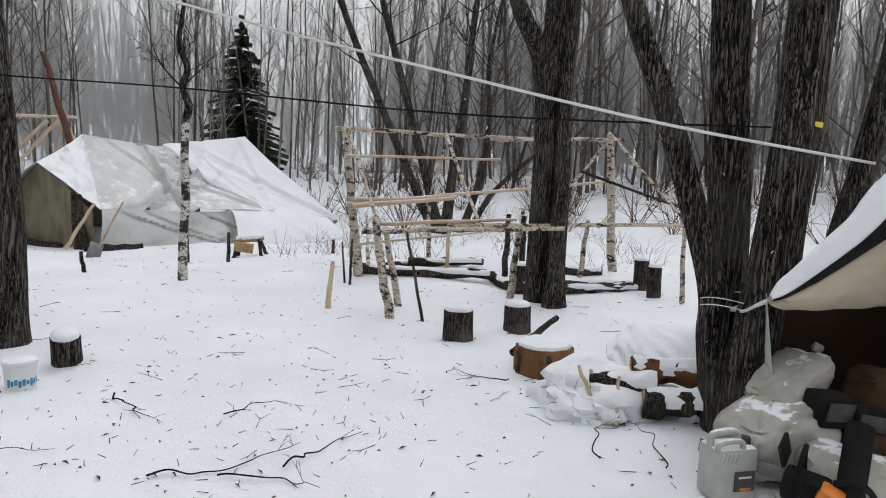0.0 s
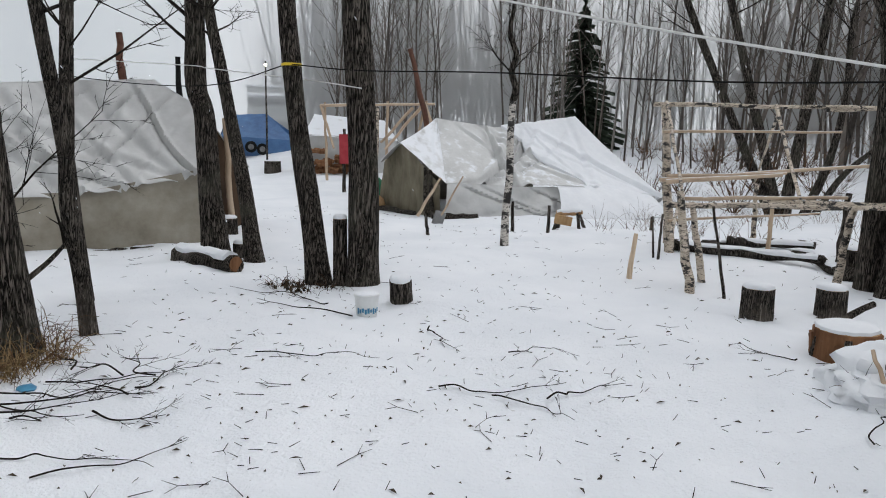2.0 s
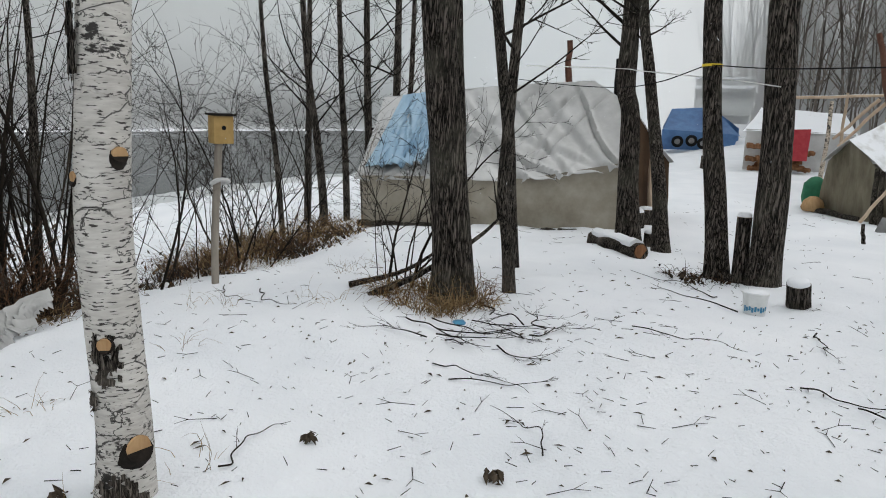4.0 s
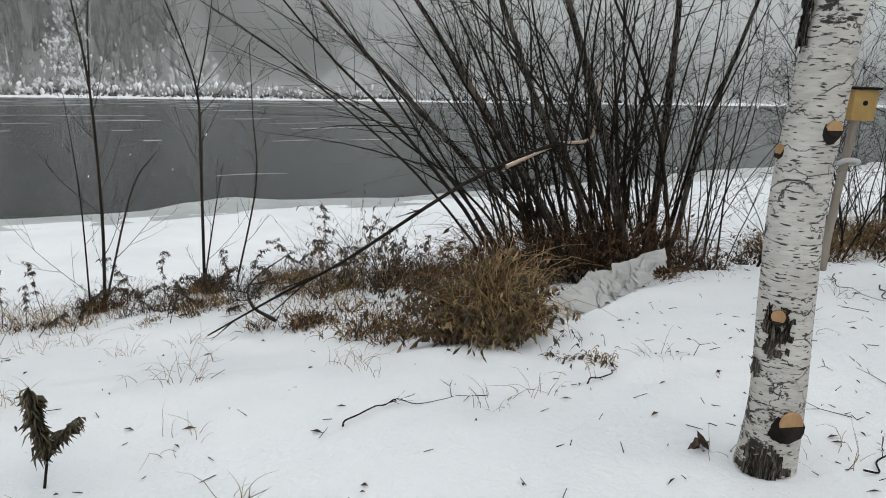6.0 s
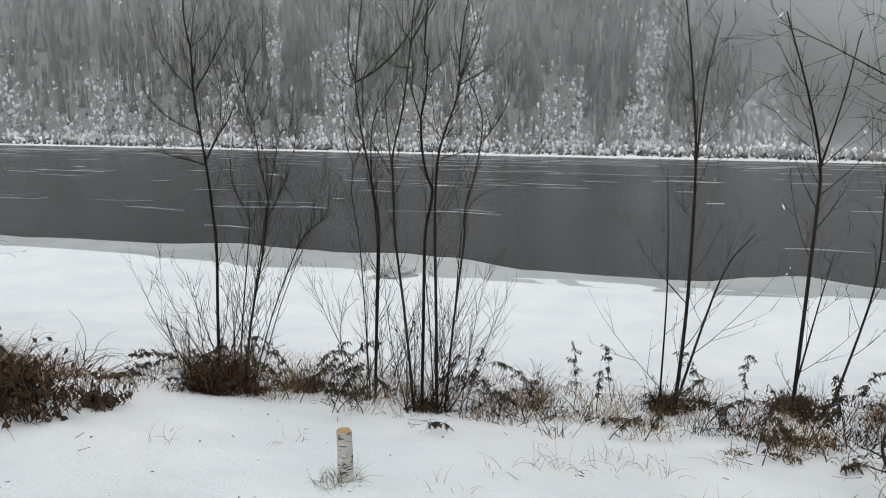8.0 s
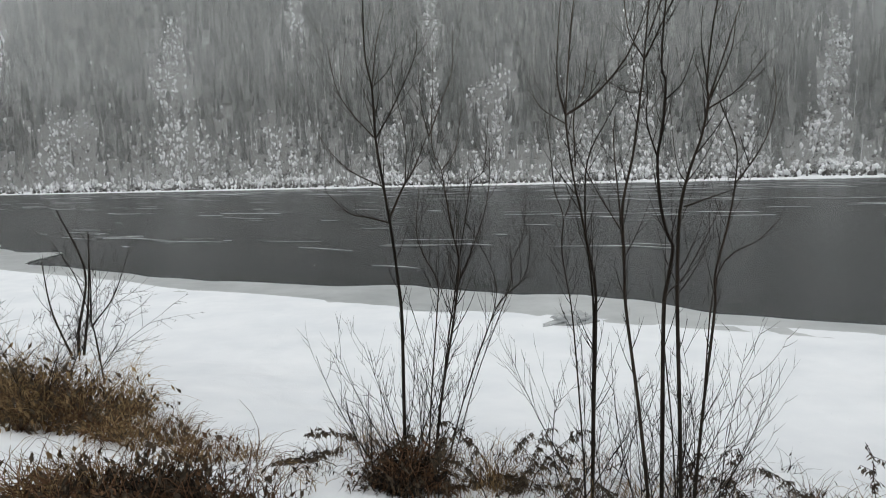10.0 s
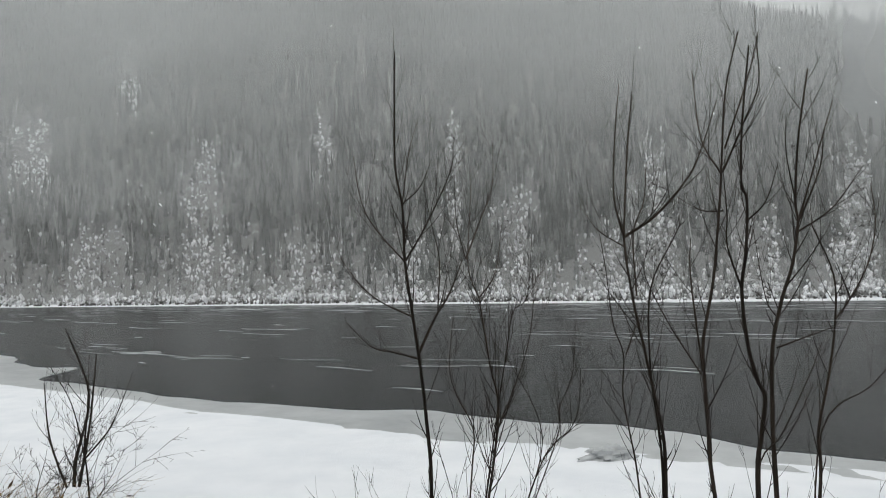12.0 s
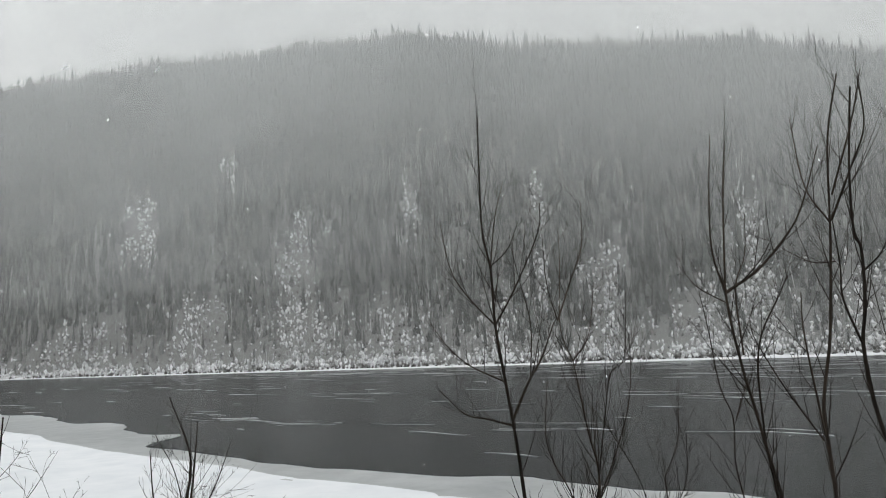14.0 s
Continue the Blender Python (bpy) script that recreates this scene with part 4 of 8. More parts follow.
def spruce(x, y, h, w, seed):
    rng = random.Random(seed)
    z0 = gz(x, y)
    ob = thing("spruce_tree", (x, y, z0), "dark green spruce standing before the bare wood", "tree")
    part("trunk", Geo().tube([(0, 0, 0), (0, 0, h)], [0.13, 0.01], 8), BARK, ob)
    g = Geo()
    z = 0.25
    while z < h - 0.1:
        f = 1 - z / h
        for k in range(24):
            z += rng.uniform(-0.05, 0.058)
            a = rng.uniform(0, 2 * math.pi)
            L = w * (f ** 0.8) * rng.choice((0.35, 0.55, 0.75, 0.9, 1.0, 1.2)) + 0.05
            d = Vector((math.cos(a), math.sin(a), 0))
            s = Vector((-d.y, d.x, 0))
            for m in range(3):
                r0, r1 = L * m / 3, L * (m + 1) / 3
                wd = (0.06 + 0.05 * f) * (1 - 0.22 * m)
                dz0, dz1 = 0.12 * m / 3 - 0.22 * L * (m / 3) ** 1.5, 0.12 - 0.22 * L * ((m + 1) / 3) ** 1.5
                p0, p1 = Vector((0, 0, z + dz0)) + d * r0, Vector((0, 0, z + dz1)) + d * r1
                g.add([p0 - s * wd * 0.6 - Vector((0, 0, 0.07)), p0 + Vector((0, 0, 0.03)), p0 + s * wd * 0.6 - Vector((0, 0, 0.07)), p1 + s * wd * rng.uniform(0.5, 1) - Vector((0, 0, 0.12)), p1, p1 - s * wd * rng.uniform(0.5, 1) - Vector((0, 0, 0.12))], [(0, 1, 4, 5), (1, 2, 3, 4)])
        z += 0.06
    part("crown", g, SPRUCE, ob, smooth=False)


spruce(-8.7, 34, 6.7, 1.95, 2)
# dark crooked willows at the edge of the clearing
tree([([low(0.3, 17.6), (-0.3, 17.4, 1.2), (-1.1, 17.2, 3.0), (-2.0, 17.0, 5.2), (-2.6, 17, 7.5)], [0.13, 0.1, 0.085, 0.07, 0.03], 0.3),
      ([low(0.4, 17.5), (0.0, 17.3, 1.4), (-0.5, 17.1, 3.2), (-1.1, 17.0, 5.4), (-1.5, 17, 7.5)], [0.13, 0.1, 0.085, 0.07, 0.03], 0.3),
      ([low(0.5, 17.4), (0.65, 17.4, 1.4), (0.9, 17.4, 3.3), (1.1, 17.4, 5.4), (1.5, 17.4, 7.5)], [0.14, 0.11, 0.09, 0.07, 0.03], 0.3),
      ([low(0.9, 17.6), (1.3, 17.7, 1.2), (1.5, 17.8, 2.6), (1.5, 17.9, 4.2), (1.9, 18, 6.5)], [0.1, 0.08, 0.065, 0.05, 0.02], 0.3),
      ([low(1.1, 17.7), (1.6, 17.7, 0.9), (2.3, 17.8, 1.6), (3.2, 17.9, 2.4), (4.0, 18, 3.4)], [0.08, 0.06, 0.05, 0.04, 0.01], 0.2)],
     "dark crooked many-stemmed willow behind the pole frame", seed=33, crown=13, length=1.9)

# slush drifting on the river, and thin ice along the near shore
rs = np.random.RandomState(17)
g = Geo()
bands = [(rs.uniform(26, 104), rs.uniform(-120, 120)) for _ in range(46)]
for _ in range(900):
    s, t = rs.uniform(24, 106), rs.uniform(-130, 130)
    if rs.random_sample() < 0.5:
        b0 = bands[rs.randint(len(bands))]
        s, t = b0[0] + rs.normal(0, 1.3), b0[1] + rs.normal(0, 7)
    if rs.random_sample() < 0.45:
        s = rs.uniform(84, 109)
    L, w = rs.uniform(0.5, 5.0) * (0.4 + s / 80), rs.uniform(0.03, 0.2) * (0.35 + s / 45)
    n = 9
    up = [(t - L / 2 + L * i / n, w * math.sin(math.pi * i / n) * rs.uniform(0.3, 1)) for i in range(n + 1)]
    ring = [(s + d + 0.3 * math.sin(tt * 0.9), tt) for tt, d in up] + [(s - d * rs.uniform(0.3, 1) + 0.3 * math.sin(tt * 0.9), tt) for tt, d in reversed(up[1:-1])]
    k = len(ring)
    zt = RIVER_Z + 0.02
    g.add([(*rotated(*p), zt) for p in ring] + [(*rotated(*p), RIVER_Z - 0.02) for p in ring], [tuple(range(k))] + [(i, k + i, k + (i + 1) % k, (i + 1) % k) for i in range(k)])
single("slush_ice", g, SLUSH, "streaks of grey slush ice drifting on the river", "ice", kind="stuff", smooth=False)
ts = np.linspace(-60, 75, 260)
edge = 18.6 + 0.18 * np.maximum(0, ts - 20) + 0.7 * (lump(ts, 0 * ts, 4.0) - 0.5) + 0.8 * (lump(ts, 0 * ts + 9, 11) - 0.5)
rim = edge + 0.25 + 2.6 * np.clip(lump(ts, ts * 0, 3.1) - 0.3, 0, 1) + 2.0 * ease(33, 34.5, ts) + 0.5 * lump(ts, ts * 0 + 4, 0.9)
g = Geo()
k = len(ts)
g.add([(*rotated(e - 1.2, t), RIVER_Z + 0.06) for e, t in zip(edge, ts)] + [(*rotated(r, t), RIVER_Z + 0.035) for r, t in zip(rim, ts)] + [(*rotated(r, t), RIVER_Z - 0.06) for r, t in zip(rim, ts)],
      [(i, i + 1, k + i + 1, k + i) for i in range(k - 1)] + [(k + i, k + i + 1, 2 * k + i + 1, 2 * k + i) for i in range(k - 1)])
az = np.linspace(60, 222, 700)
inner, outer = far_shore(az) + 1.2, far_shore(az) - 0.8 - 2.6 * lump(az * 3.0, az * 0, 1.0) * lump(az, az * 0 + 5, 1.0)
n = len(az)
north, east = np.cos(np.radians(az)), -np.sin(np.radians(az))
far_ice = Geo().add([(d * u, d * v - 3, z) for ds, z in ((inner, RIVER_Z + 0.25), (outer, RIVER_Z + 0.08), (outer, RIVER_Z - 0.1)) for d, u, v in zip(ds, east, north)],
                    [(r * n + i, r * n + i + 1, r * n + n + i + 1, r * n + n + i) for r in range(2) for i in range(n - 1)])
single("far_ice_shelf", far_ice, SNOW_CAP, "ledge of snowy ice along the far shore", "ice", kind="structure", smooth=False)
single("ice_shelf", g, ICE, "thin grey ice fringing the snowy shore", "ice", kind="structure", smooth=False)


# translucent white sheets that imitate haze before the woods and over the far hillside
mist, nt, b = shader("haze_sheet", 1.0)
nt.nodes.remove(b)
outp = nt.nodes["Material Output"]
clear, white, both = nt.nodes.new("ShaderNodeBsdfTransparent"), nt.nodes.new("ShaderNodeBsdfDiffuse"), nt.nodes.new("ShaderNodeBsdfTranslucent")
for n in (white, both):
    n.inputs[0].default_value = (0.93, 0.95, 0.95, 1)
half, haze_mix = nt.nodes.new("ShaderNodeMixShader"), nt.nodes.new("ShaderNodeMixShader")
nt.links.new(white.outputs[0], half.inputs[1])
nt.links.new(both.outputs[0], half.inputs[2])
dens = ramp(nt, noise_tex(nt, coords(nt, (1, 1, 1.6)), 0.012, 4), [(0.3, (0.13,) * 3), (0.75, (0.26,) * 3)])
# the imitated haze gets denser downstream
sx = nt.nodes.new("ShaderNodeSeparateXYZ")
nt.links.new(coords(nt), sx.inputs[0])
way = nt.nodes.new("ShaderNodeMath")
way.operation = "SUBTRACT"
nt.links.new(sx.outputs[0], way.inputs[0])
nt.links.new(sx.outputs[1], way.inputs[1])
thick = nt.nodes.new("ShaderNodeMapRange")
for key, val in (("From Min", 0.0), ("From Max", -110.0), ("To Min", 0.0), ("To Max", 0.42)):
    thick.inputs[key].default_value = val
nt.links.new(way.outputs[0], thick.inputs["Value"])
nt.links.new(mix(nt, 1.0, dens, thick.outputs[0], "ADD"), haze_mix.inputs[0])
nt.links.new(clear.outputs[0], haze_mix.inputs[1])
nt.links.new(half.outputs[0], haze_mix.inputs[2])
nt.links.new(haze_mix.outputs[0], outp.inputs[0])
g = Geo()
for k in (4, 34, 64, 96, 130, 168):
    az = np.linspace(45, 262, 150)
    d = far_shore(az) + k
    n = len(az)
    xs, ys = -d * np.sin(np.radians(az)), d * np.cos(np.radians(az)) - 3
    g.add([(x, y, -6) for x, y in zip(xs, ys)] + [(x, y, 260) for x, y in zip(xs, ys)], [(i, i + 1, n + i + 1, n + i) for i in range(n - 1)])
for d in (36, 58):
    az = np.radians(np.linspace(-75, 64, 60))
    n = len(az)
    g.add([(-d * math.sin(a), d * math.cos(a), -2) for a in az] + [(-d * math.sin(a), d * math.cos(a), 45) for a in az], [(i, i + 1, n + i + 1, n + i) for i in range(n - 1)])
single("haze_sheets", g, mist, "translucent white sheets imitating haze before the woods and hillside", "mist", kind="stuff", smooth=False)



# ---- the camp ----
def line(points):
    """A point along a polyline by its share of the length."""
    pts = [Vector(p) for p in points]
    ln = [0.0]
    for a, b in zip(pts, pts[1:]):
        ln.append(ln[-1] + (b - a).length)

    def at(u):
        s = u * ln[-1]
        for i in range(len(pts) - 1):
            if s <= ln[i + 1] or i == len(pts) - 2:
                return pts[i].lerp(pts[i + 1], (s - ln[i]) / max(ln[i + 1] - ln[i], 1e-6))
    return at


def cloth(top, bottom, seed, fold=0.03, waves=9.0, sag=0.05, out=(0, 0, 1), gather=0.0):
    """A hung or stretched cloth between two polylines, with folds running down it."""
    a, b, o = line(top), line(bottom), Vector(out).normalized()

    def fn(u, v):
        p = a(u).lerp(b(u), v)
        w = noise.noise(Vector((u * waves + v * 1.6 + seed, v * 1.3, seed * 3.1))) + 0.6 * noise.noise(Vector((u * waves * 2.3 - v * 2, v * 1.7, seed)))
        dip = 0.0
        if gather:
            for u0, u1, wd, dp in lines:
                dd = (u - (u0 + (u1 - u0) * v)) / wd
                dip += dp * (math.exp(-dd * dd) - 0.6 * math.exp(-(dd - 1.6) ** 2))
        p = p + o * (fold * w * (0.35 + v * (1.2 - 0.6 * v)) - sag * math.sin(math.pi * v) - gather * dip * min(1, 4 * v + 0.2))
        return p
    rl = random.Random(int(seed * 7))
    lines = [(rl.random(), rl.choice((0.1, 0.28, 0.45, 0.62, 0.62, 0.8, 0.97)) + rl.uniform(-0.03, 0.03), rl.uniform(0.009, 0.026), rl.uniform(0.025, 0.075)) for _ in range(16)]
    return fn


def pole(ob, name, a, b, r, material, rng, label="", n=9):
    a, b = Vector(a), Vector(b)
    pts = [a.lerp(b, k / 6) + Vector((rng.uniform(-1, 1), rng.uniform(-1, 1), rng.uniform(-1, 1))) * r * 0.35 * (0 < k < 6) for k in range(7)]
    return part(name, Geo().tube(pts, [r * (1.08 - 0.3 * k / 6) for k in range(7)], n, 0.07, rng), material, ob, label, world_space=True)


# the long tent under a snowy tarpaulin
rng = random.Random(40)
tent = thing("tarp_tent", (-5.4, 14.6, 0), "low canvas tent under a grey-white tarpaulin with snow", "tent")
R0, RM, R1 = (-6.5, 14.2, 1.97), (-5.5, 15.1, 1.8), (-4.09, 16.6, 2.02)
roof = cloth([R0, RM, R1], [(-5.5, 12.65, 0.66), (-4.3, 13.5, 0.6), (-3.3, 14.5, 0.6), (-1.95, 16.5, 0.28)], 1.0, 0.08, 5, 0.08, (0.4, -0.5, 0.8), 1.5)
smooth_roof = cloth([R0, RM, R1], [(-5.5, 12.65, 0.66), (-4.3, 13.5, 0.6), (-3.3, 14.5, 0.6), (-1.95, 16.5, 0.28)], 1.0, 0.05, 4, 0.05, (0.4, -0.5, 0.8))
part("roof_tarp", Geo().sheet(lambda u, v: roof(0.72 * u, v), 170, 60), TARP_FRONT, tent, "wrinkled tarpaulin patched with snow", world_space=True)
part("roof_snow", Geo().sheet(lambda u, v: smooth_roof(0.44 + 0.14 * v + 0.02 * math.sin(9 * v) + (0.56 - 0.14 * v - 0.02 * math.sin(9 * v)) * u, v) * 0.4 + roof(0.44 + 0.14 * v + 0.02 * math.sin(9 * v) + (0.56 - 0.14 * v - 0.02 * math.sin(9 * v)) * u, v) * 0.6 + Vector((0.02, -0.03, 0.03 + 0.05 * u)), 80, 44, 0.06), SNOW_CAP, tent, "smooth snow covering the far half", world_space=True)
part("front_flap", Geo().sheet(cloth([(-6.56, 14.25, 1.96), (-6.5, 14.2, 1.97)], [(-7.2, 12.95, 1.0), (-6.62, 12.75, 1.45), (-5.5, 12.65, 0.66)], 2.0, 0.03, 4, 0.04, (0, -0.4, 0.9)), 30, 16), TARP_SNOW, tent, "snowy tarpaulin over the entrance", world_space=True)
part("back_roof", Geo().sheet(cloth([R0, RM, R1], [(-7.9, 14.6, 0.95), (-6.9, 16.6, 0.9), (-5.6, 18.3, 0.8)], 3.0, 0.03, 7, 0.06), 30, 14), TARP_SNOW, tent, world_space=True)
part("gable_wall", Geo().sheet(cloth([(-7.25, 13.2, 1.0), (-6.62, 12.9, 1.44), (-5.5, 12.4, 0.62)], [(-7.55, 13.5, -0.05), (-6.5, 12.9, -0.05), (-5.45, 12.25, -0.05)], 4.0, 0.05, 8, 0.0, (-0.3, -0.9, 0)), 40, 18), CANVAS_STAINED, tent, "stained brownish canvas front", world_space=True)
part("side_wall", Geo().sheet(cloth([(-5.5, 12.7, 0.68), (-4.3, 13.45, 0.6), (-3.4, 14.4, 0.58), (-2.1, 16.3, 0.34)], [(-5.35, 12.3, -0.05), (-4.07, 13.05, -0.05), (-3.2, 13.8, -0.05), (-1.9, 16.1, -0.05)], 5.0, 0.12, 7, 0.0, (0.6, -0.7, 0), 1.0), 100, 20), TARP, tent, "hanging grey tarpaulin skirt", world_space=True)
part("snow_drift", Geo().sheet(cloth([(-3.75, 14.2, 0.66), (-2.9, 15.2, 0.62), (-2.3, 16.2, 0.42)], [(-3.35, 13.35, 0.0), (-2.2, 14.5, -0.02), (-1.7, 15.6, -0.02)], 9.0, 0.05, 4, -0.1, (0.6, -0.5, 0.6)), 36, 24), SNOW_CAP, tent, "snow slid off the roof down to the ground", world_space=True)
part("end_slope", Geo().sheet(cloth([R1, (-4.4, 17.4, 1.5), (-5.6, 18.3, 0.8)], [(-1.95, 16.5, 0.27), (-2.4, 18.2, 0.0), (-4.2, 19.4, 0.0)], 6.0, 0.06, 6, 0.05, (0.6, 0.3, 0.8)), 30, 20), TARP_SNOW, tent, world_space=True)
part("back_wall", Geo().sheet(cloth([(-7.2, 13.2, 1.0), (-7.9, 14.6, 0.95), (-5.6, 18.3, 0.8)], [(-7.55, 13.5, -0.05), (-8.1, 14.8, -0.05), (-5.7, 18.5, -0.05)], 7.0, 0.04, 8, 0.0, (-0.7, 0.6, 0)), 20, 8), CANVAS, tent, world_space=True)
for a, b, m in (((-5.72, 12.28, -0.1), (-5.88, 12.5, 0.95), BARK), ((-5.6, 12.25, -0.1), (-5.78, 12.5, 0.9), BARK)):
    pole(tent, "door_pole", a, b, 0.05, m, rng)
pole(tent, "guy_pole", (-5.75, 11.95, 0.05), (-5.36, 12.15, 0.78), 0.03, PEELED, rng)
pole(tent, "stovepipe", (-7.0, 14.9, 1.5), (-7.75, 15.2, 3.6), 0.07, RUST, rng, "leaning rusty stovepipe", 12)
pole(tent, "sill_log", (-5.5, 12.05, 0.04), (-4.75, 12.55, 0.05), 0.07, BARK, rng)
pole(tent, "sill_log", (-7.5, 13.25, 0.03), (-6.1, 12.5, 0.03), 0.06, BARK, rng)

# birch pole frame of a tent yet to be covered
fr = thing("tent_frame", (1.2, 9.6, 0), "tent frame lashed from pale birch poles standing uncovered", "frame")
for name, a, b, r, m in [
    ("post", (-0.85, 10.15, -0.1), (-1.14, 10.75, 2.06), 0.07, BIRCH_POLE), ("post", (-1.0, 10.9, -0.1), (-1.1, 10.85, 2.02), 0.05, BIRCH_POLE),
    ("post", (-0.3, 7.83, -0.1), (-0.48, 7.95, 1.0), 0.055, BIRCH_POLE), ("post", (-0.22, 8.25, -0.1), (-0.4, 8.3, 0.86), 0.045, BIRCH_POLE), ("post", (3.0, 11.35, -0.1), (2.78, 11.2, 2.12), 0.075, BIRCH_POLE),
    ("post", (3.19, 8.94, -0.1), (3.16, 8.94, 0.96), 0.035, BIRCH_POLE), ("post", (1.08, 9.0, -0.1), (1.2, 9.0, 0.85), 0.05, BIRCH_POLE), ("post", (0.1, 12.3, -0.1), (0.1, 12.3, 0.9), 0.045, BIRCH_POLE),
    ("post", (1.7, 12.5, -0.1), (1.7, 12.5, 0.9), 0.045, BIRCH_POLE), ("post", (2.3, 10.6, -0.1), (2.4, 10.7, 0.85), 0.045, BIRCH_POLE), ("post", (0.35, 10.4, -0.1), (0.37, 10.4, 0.75), 0.035, PEELED), ("post", (1.2, 10.6, -0.1), (1.25, 10.7, 0.9), 0.05, BARK_GREY), ("post", (1.45, 10.7, -0.1), (1.47, 10.7, 0.88), 0.05, BARK_GREY),
    ("ridge_pole", (-1.3, 10.8, 2.05), (1.7, 10.85, 1.98), 0.045, BIRCH_POLE), ("ridge_pole", (0.9, 10.9, 1.97), (2.95, 11.0, 2.03), 0.045, BIRCH_POLE),
    ("purlin", (-1.1, 10.55, 1.66), (1.1, 10.7, 1.68), 0.03, PEELED), ("front_beam", (-0.62, 8.0, 0.84), (1.6, 8.4, 0.9), 0.045, BIRCH_POLE), ("front_beam", (0.3, 8.5, 0.88), (3.3, 8.95, 0.94), 0.04, BIRCH_POLE),
    ("front_beam", (-0.5, 8.25, 0.9), (1.1, 8.7, 0.96), 0.035, PEELED), ("side_beam", (-1.05, 10.2, 1.0), (3.2, 12.6, 1.4), 0.04, PEELED), ("side_beam", (-0.95, 10.1, 0.98), (0.45, 10.8, 1.1), 0.05, PEELED), ("side_beam", (-0.95, 10.15, 1.06), (0.5, 10.95, 1.12), 0.035, PEELED),
    ("side_beam", (2.1, 8.85, 0.9), (2.95, 11.1, 1.05), 0.035, BIRCH_POLE), ("rafter", (-1.12, 10.8, 2.08), (-0.45, 8.0, 0.9), 0.035, BIRCH_POLE), ("rafter", (0.3, 10.8, 2.02), (0.68, 8.4, 0.85), 0.035, BIRCH_POLE), ("rafter", (0.36, 10.8, 2.02), (0.05, 12.4, 0.9), 0.03, BIRCH_POLE),
    ("rafter", (1.6, 10.85, 2.0), (2.1, 12.5, 0.95), 0.03, BIRCH_POLE), ("rafter", (2.72, 11.0, 2.12), (3.2, 8.9, 0.94), 0.035, BIRCH_POLE), ("rafter", (2.8, 11.0, 2.1), (2.3, 12.8, 1.0), 0.04, BIRCH_POLE), ("rafter", (2.3, 10.9, 1.55), (3.6, 9.4, 1.02), 0.03, BARK_GREY),
    ("brace", (-0.9, 10.2, 0.45), (1.0, 12.2, 0.5), 0.03, PEELED), ("brace", (-0.55, 8.0, 0.5), (-0.75, 10.1, 0.85), 0.03, BIRCH_POLE), ("brace", (0.05, 7.72, -0.1), (-0.15, 8.0, 0.85), 0.025, BARK_GREY)]:
    pole(fr, name, a, b, r * (0.9 if name == "post" else 0.66), m, rng)

# timbers on the ground within the frame
for a, b, r in [((-0.85, 10.35, 0.1), (1.0, 10.0, 0.1), 0.08), ((0.9, 10.6, 0.1), (1.25, 9.3, 0.12), 0.07), ((1.15, 9.35, 0.1), (1.7, 9.6, 0.08), 0.09), ((1.9, 9.85, 0.08), (2.95, 10.1, 0.08), 0.07), ((1.85, 9.55, 0.06), (3.0, 9.8, 0.06), 0.07), ((1.9, 10.9, 0.18), (2.7, 10.9, 0.18), 0.08), ((-0.2, 11.1, 0.12), (0.95, 11.3, 0.12), 0.07), ((-0.5, 10.9, 0.2), (0.3, 11.6, 0.25), 0.05)]:
    z = gz((a[0] + b[0]) / 2, (a[1] + b[1]) / 2)
    ob = thing("timber", (*a[:2], z), "snow-topped log lying inside the pole frame", "log", "logs inside the frame")
    pole(ob, "log", (a[0], a[1], z + r * 0.8), (b[0], b[1], z + r * 0.8), r, BARK_GREY, rng)
    d = Vector(b) - Vector(a)
    s = Vector((-d.y, d.x, 0)).normalized() * r * 0.75
    part("snow_cap", Geo().sheet(lambda u, v: Vector((a[0], a[1], z + r * 1.75)) + Vector((d.x, d.y, 0)) * (0.03 + 0.94 * u) + s * (2 * v - 1) + Vector((0, 0, 0.03 * math.sin(math.pi * v) + 0.015 * noise.noise(Vector((u * 9, v, a[0]))) - 0.03)), 14, 6, 0.04), SNOW_CAP, ob, "strip of snow", world_space=True)


def stump(x, y, r, h, material, label, seed, sides=22, sunk=0.04, tilt=0.0):
    rng = random.Random(seed)
    ob = thing("stump", pose(x, y, gz(x, y), tilt * 30, tilt * 12, 0), label, "stump", "chopping rounds in the yard")
    body = Geo().lathe([(r * 1.06, -sunk), (r * 1.03, h * 0.2), (r, h * 0.6), (r * 1.0, h * 0.97), (r * 0.97, h)], sides, 0.06, rng)
    part("bark", body, material, ob)
    part("cut_face", Geo().lathe([(r * 0.93, h), (r * 0.92, h + 0.004)], sides, 0.05, rng), CUT, ob, "pale sawn top")
    part("snow_cap", Geo().lathe([(r * 0.95, h + 0.003), (r * 0.93, h + 0.025), (r * 0.7, h + 0.045), (r * 0.3, h + 0.05), (r * 0.02, h + 0.052)], sides, 0.05, rng), SNOW_CAP, ob, "cap of fresh snow")
    return ob


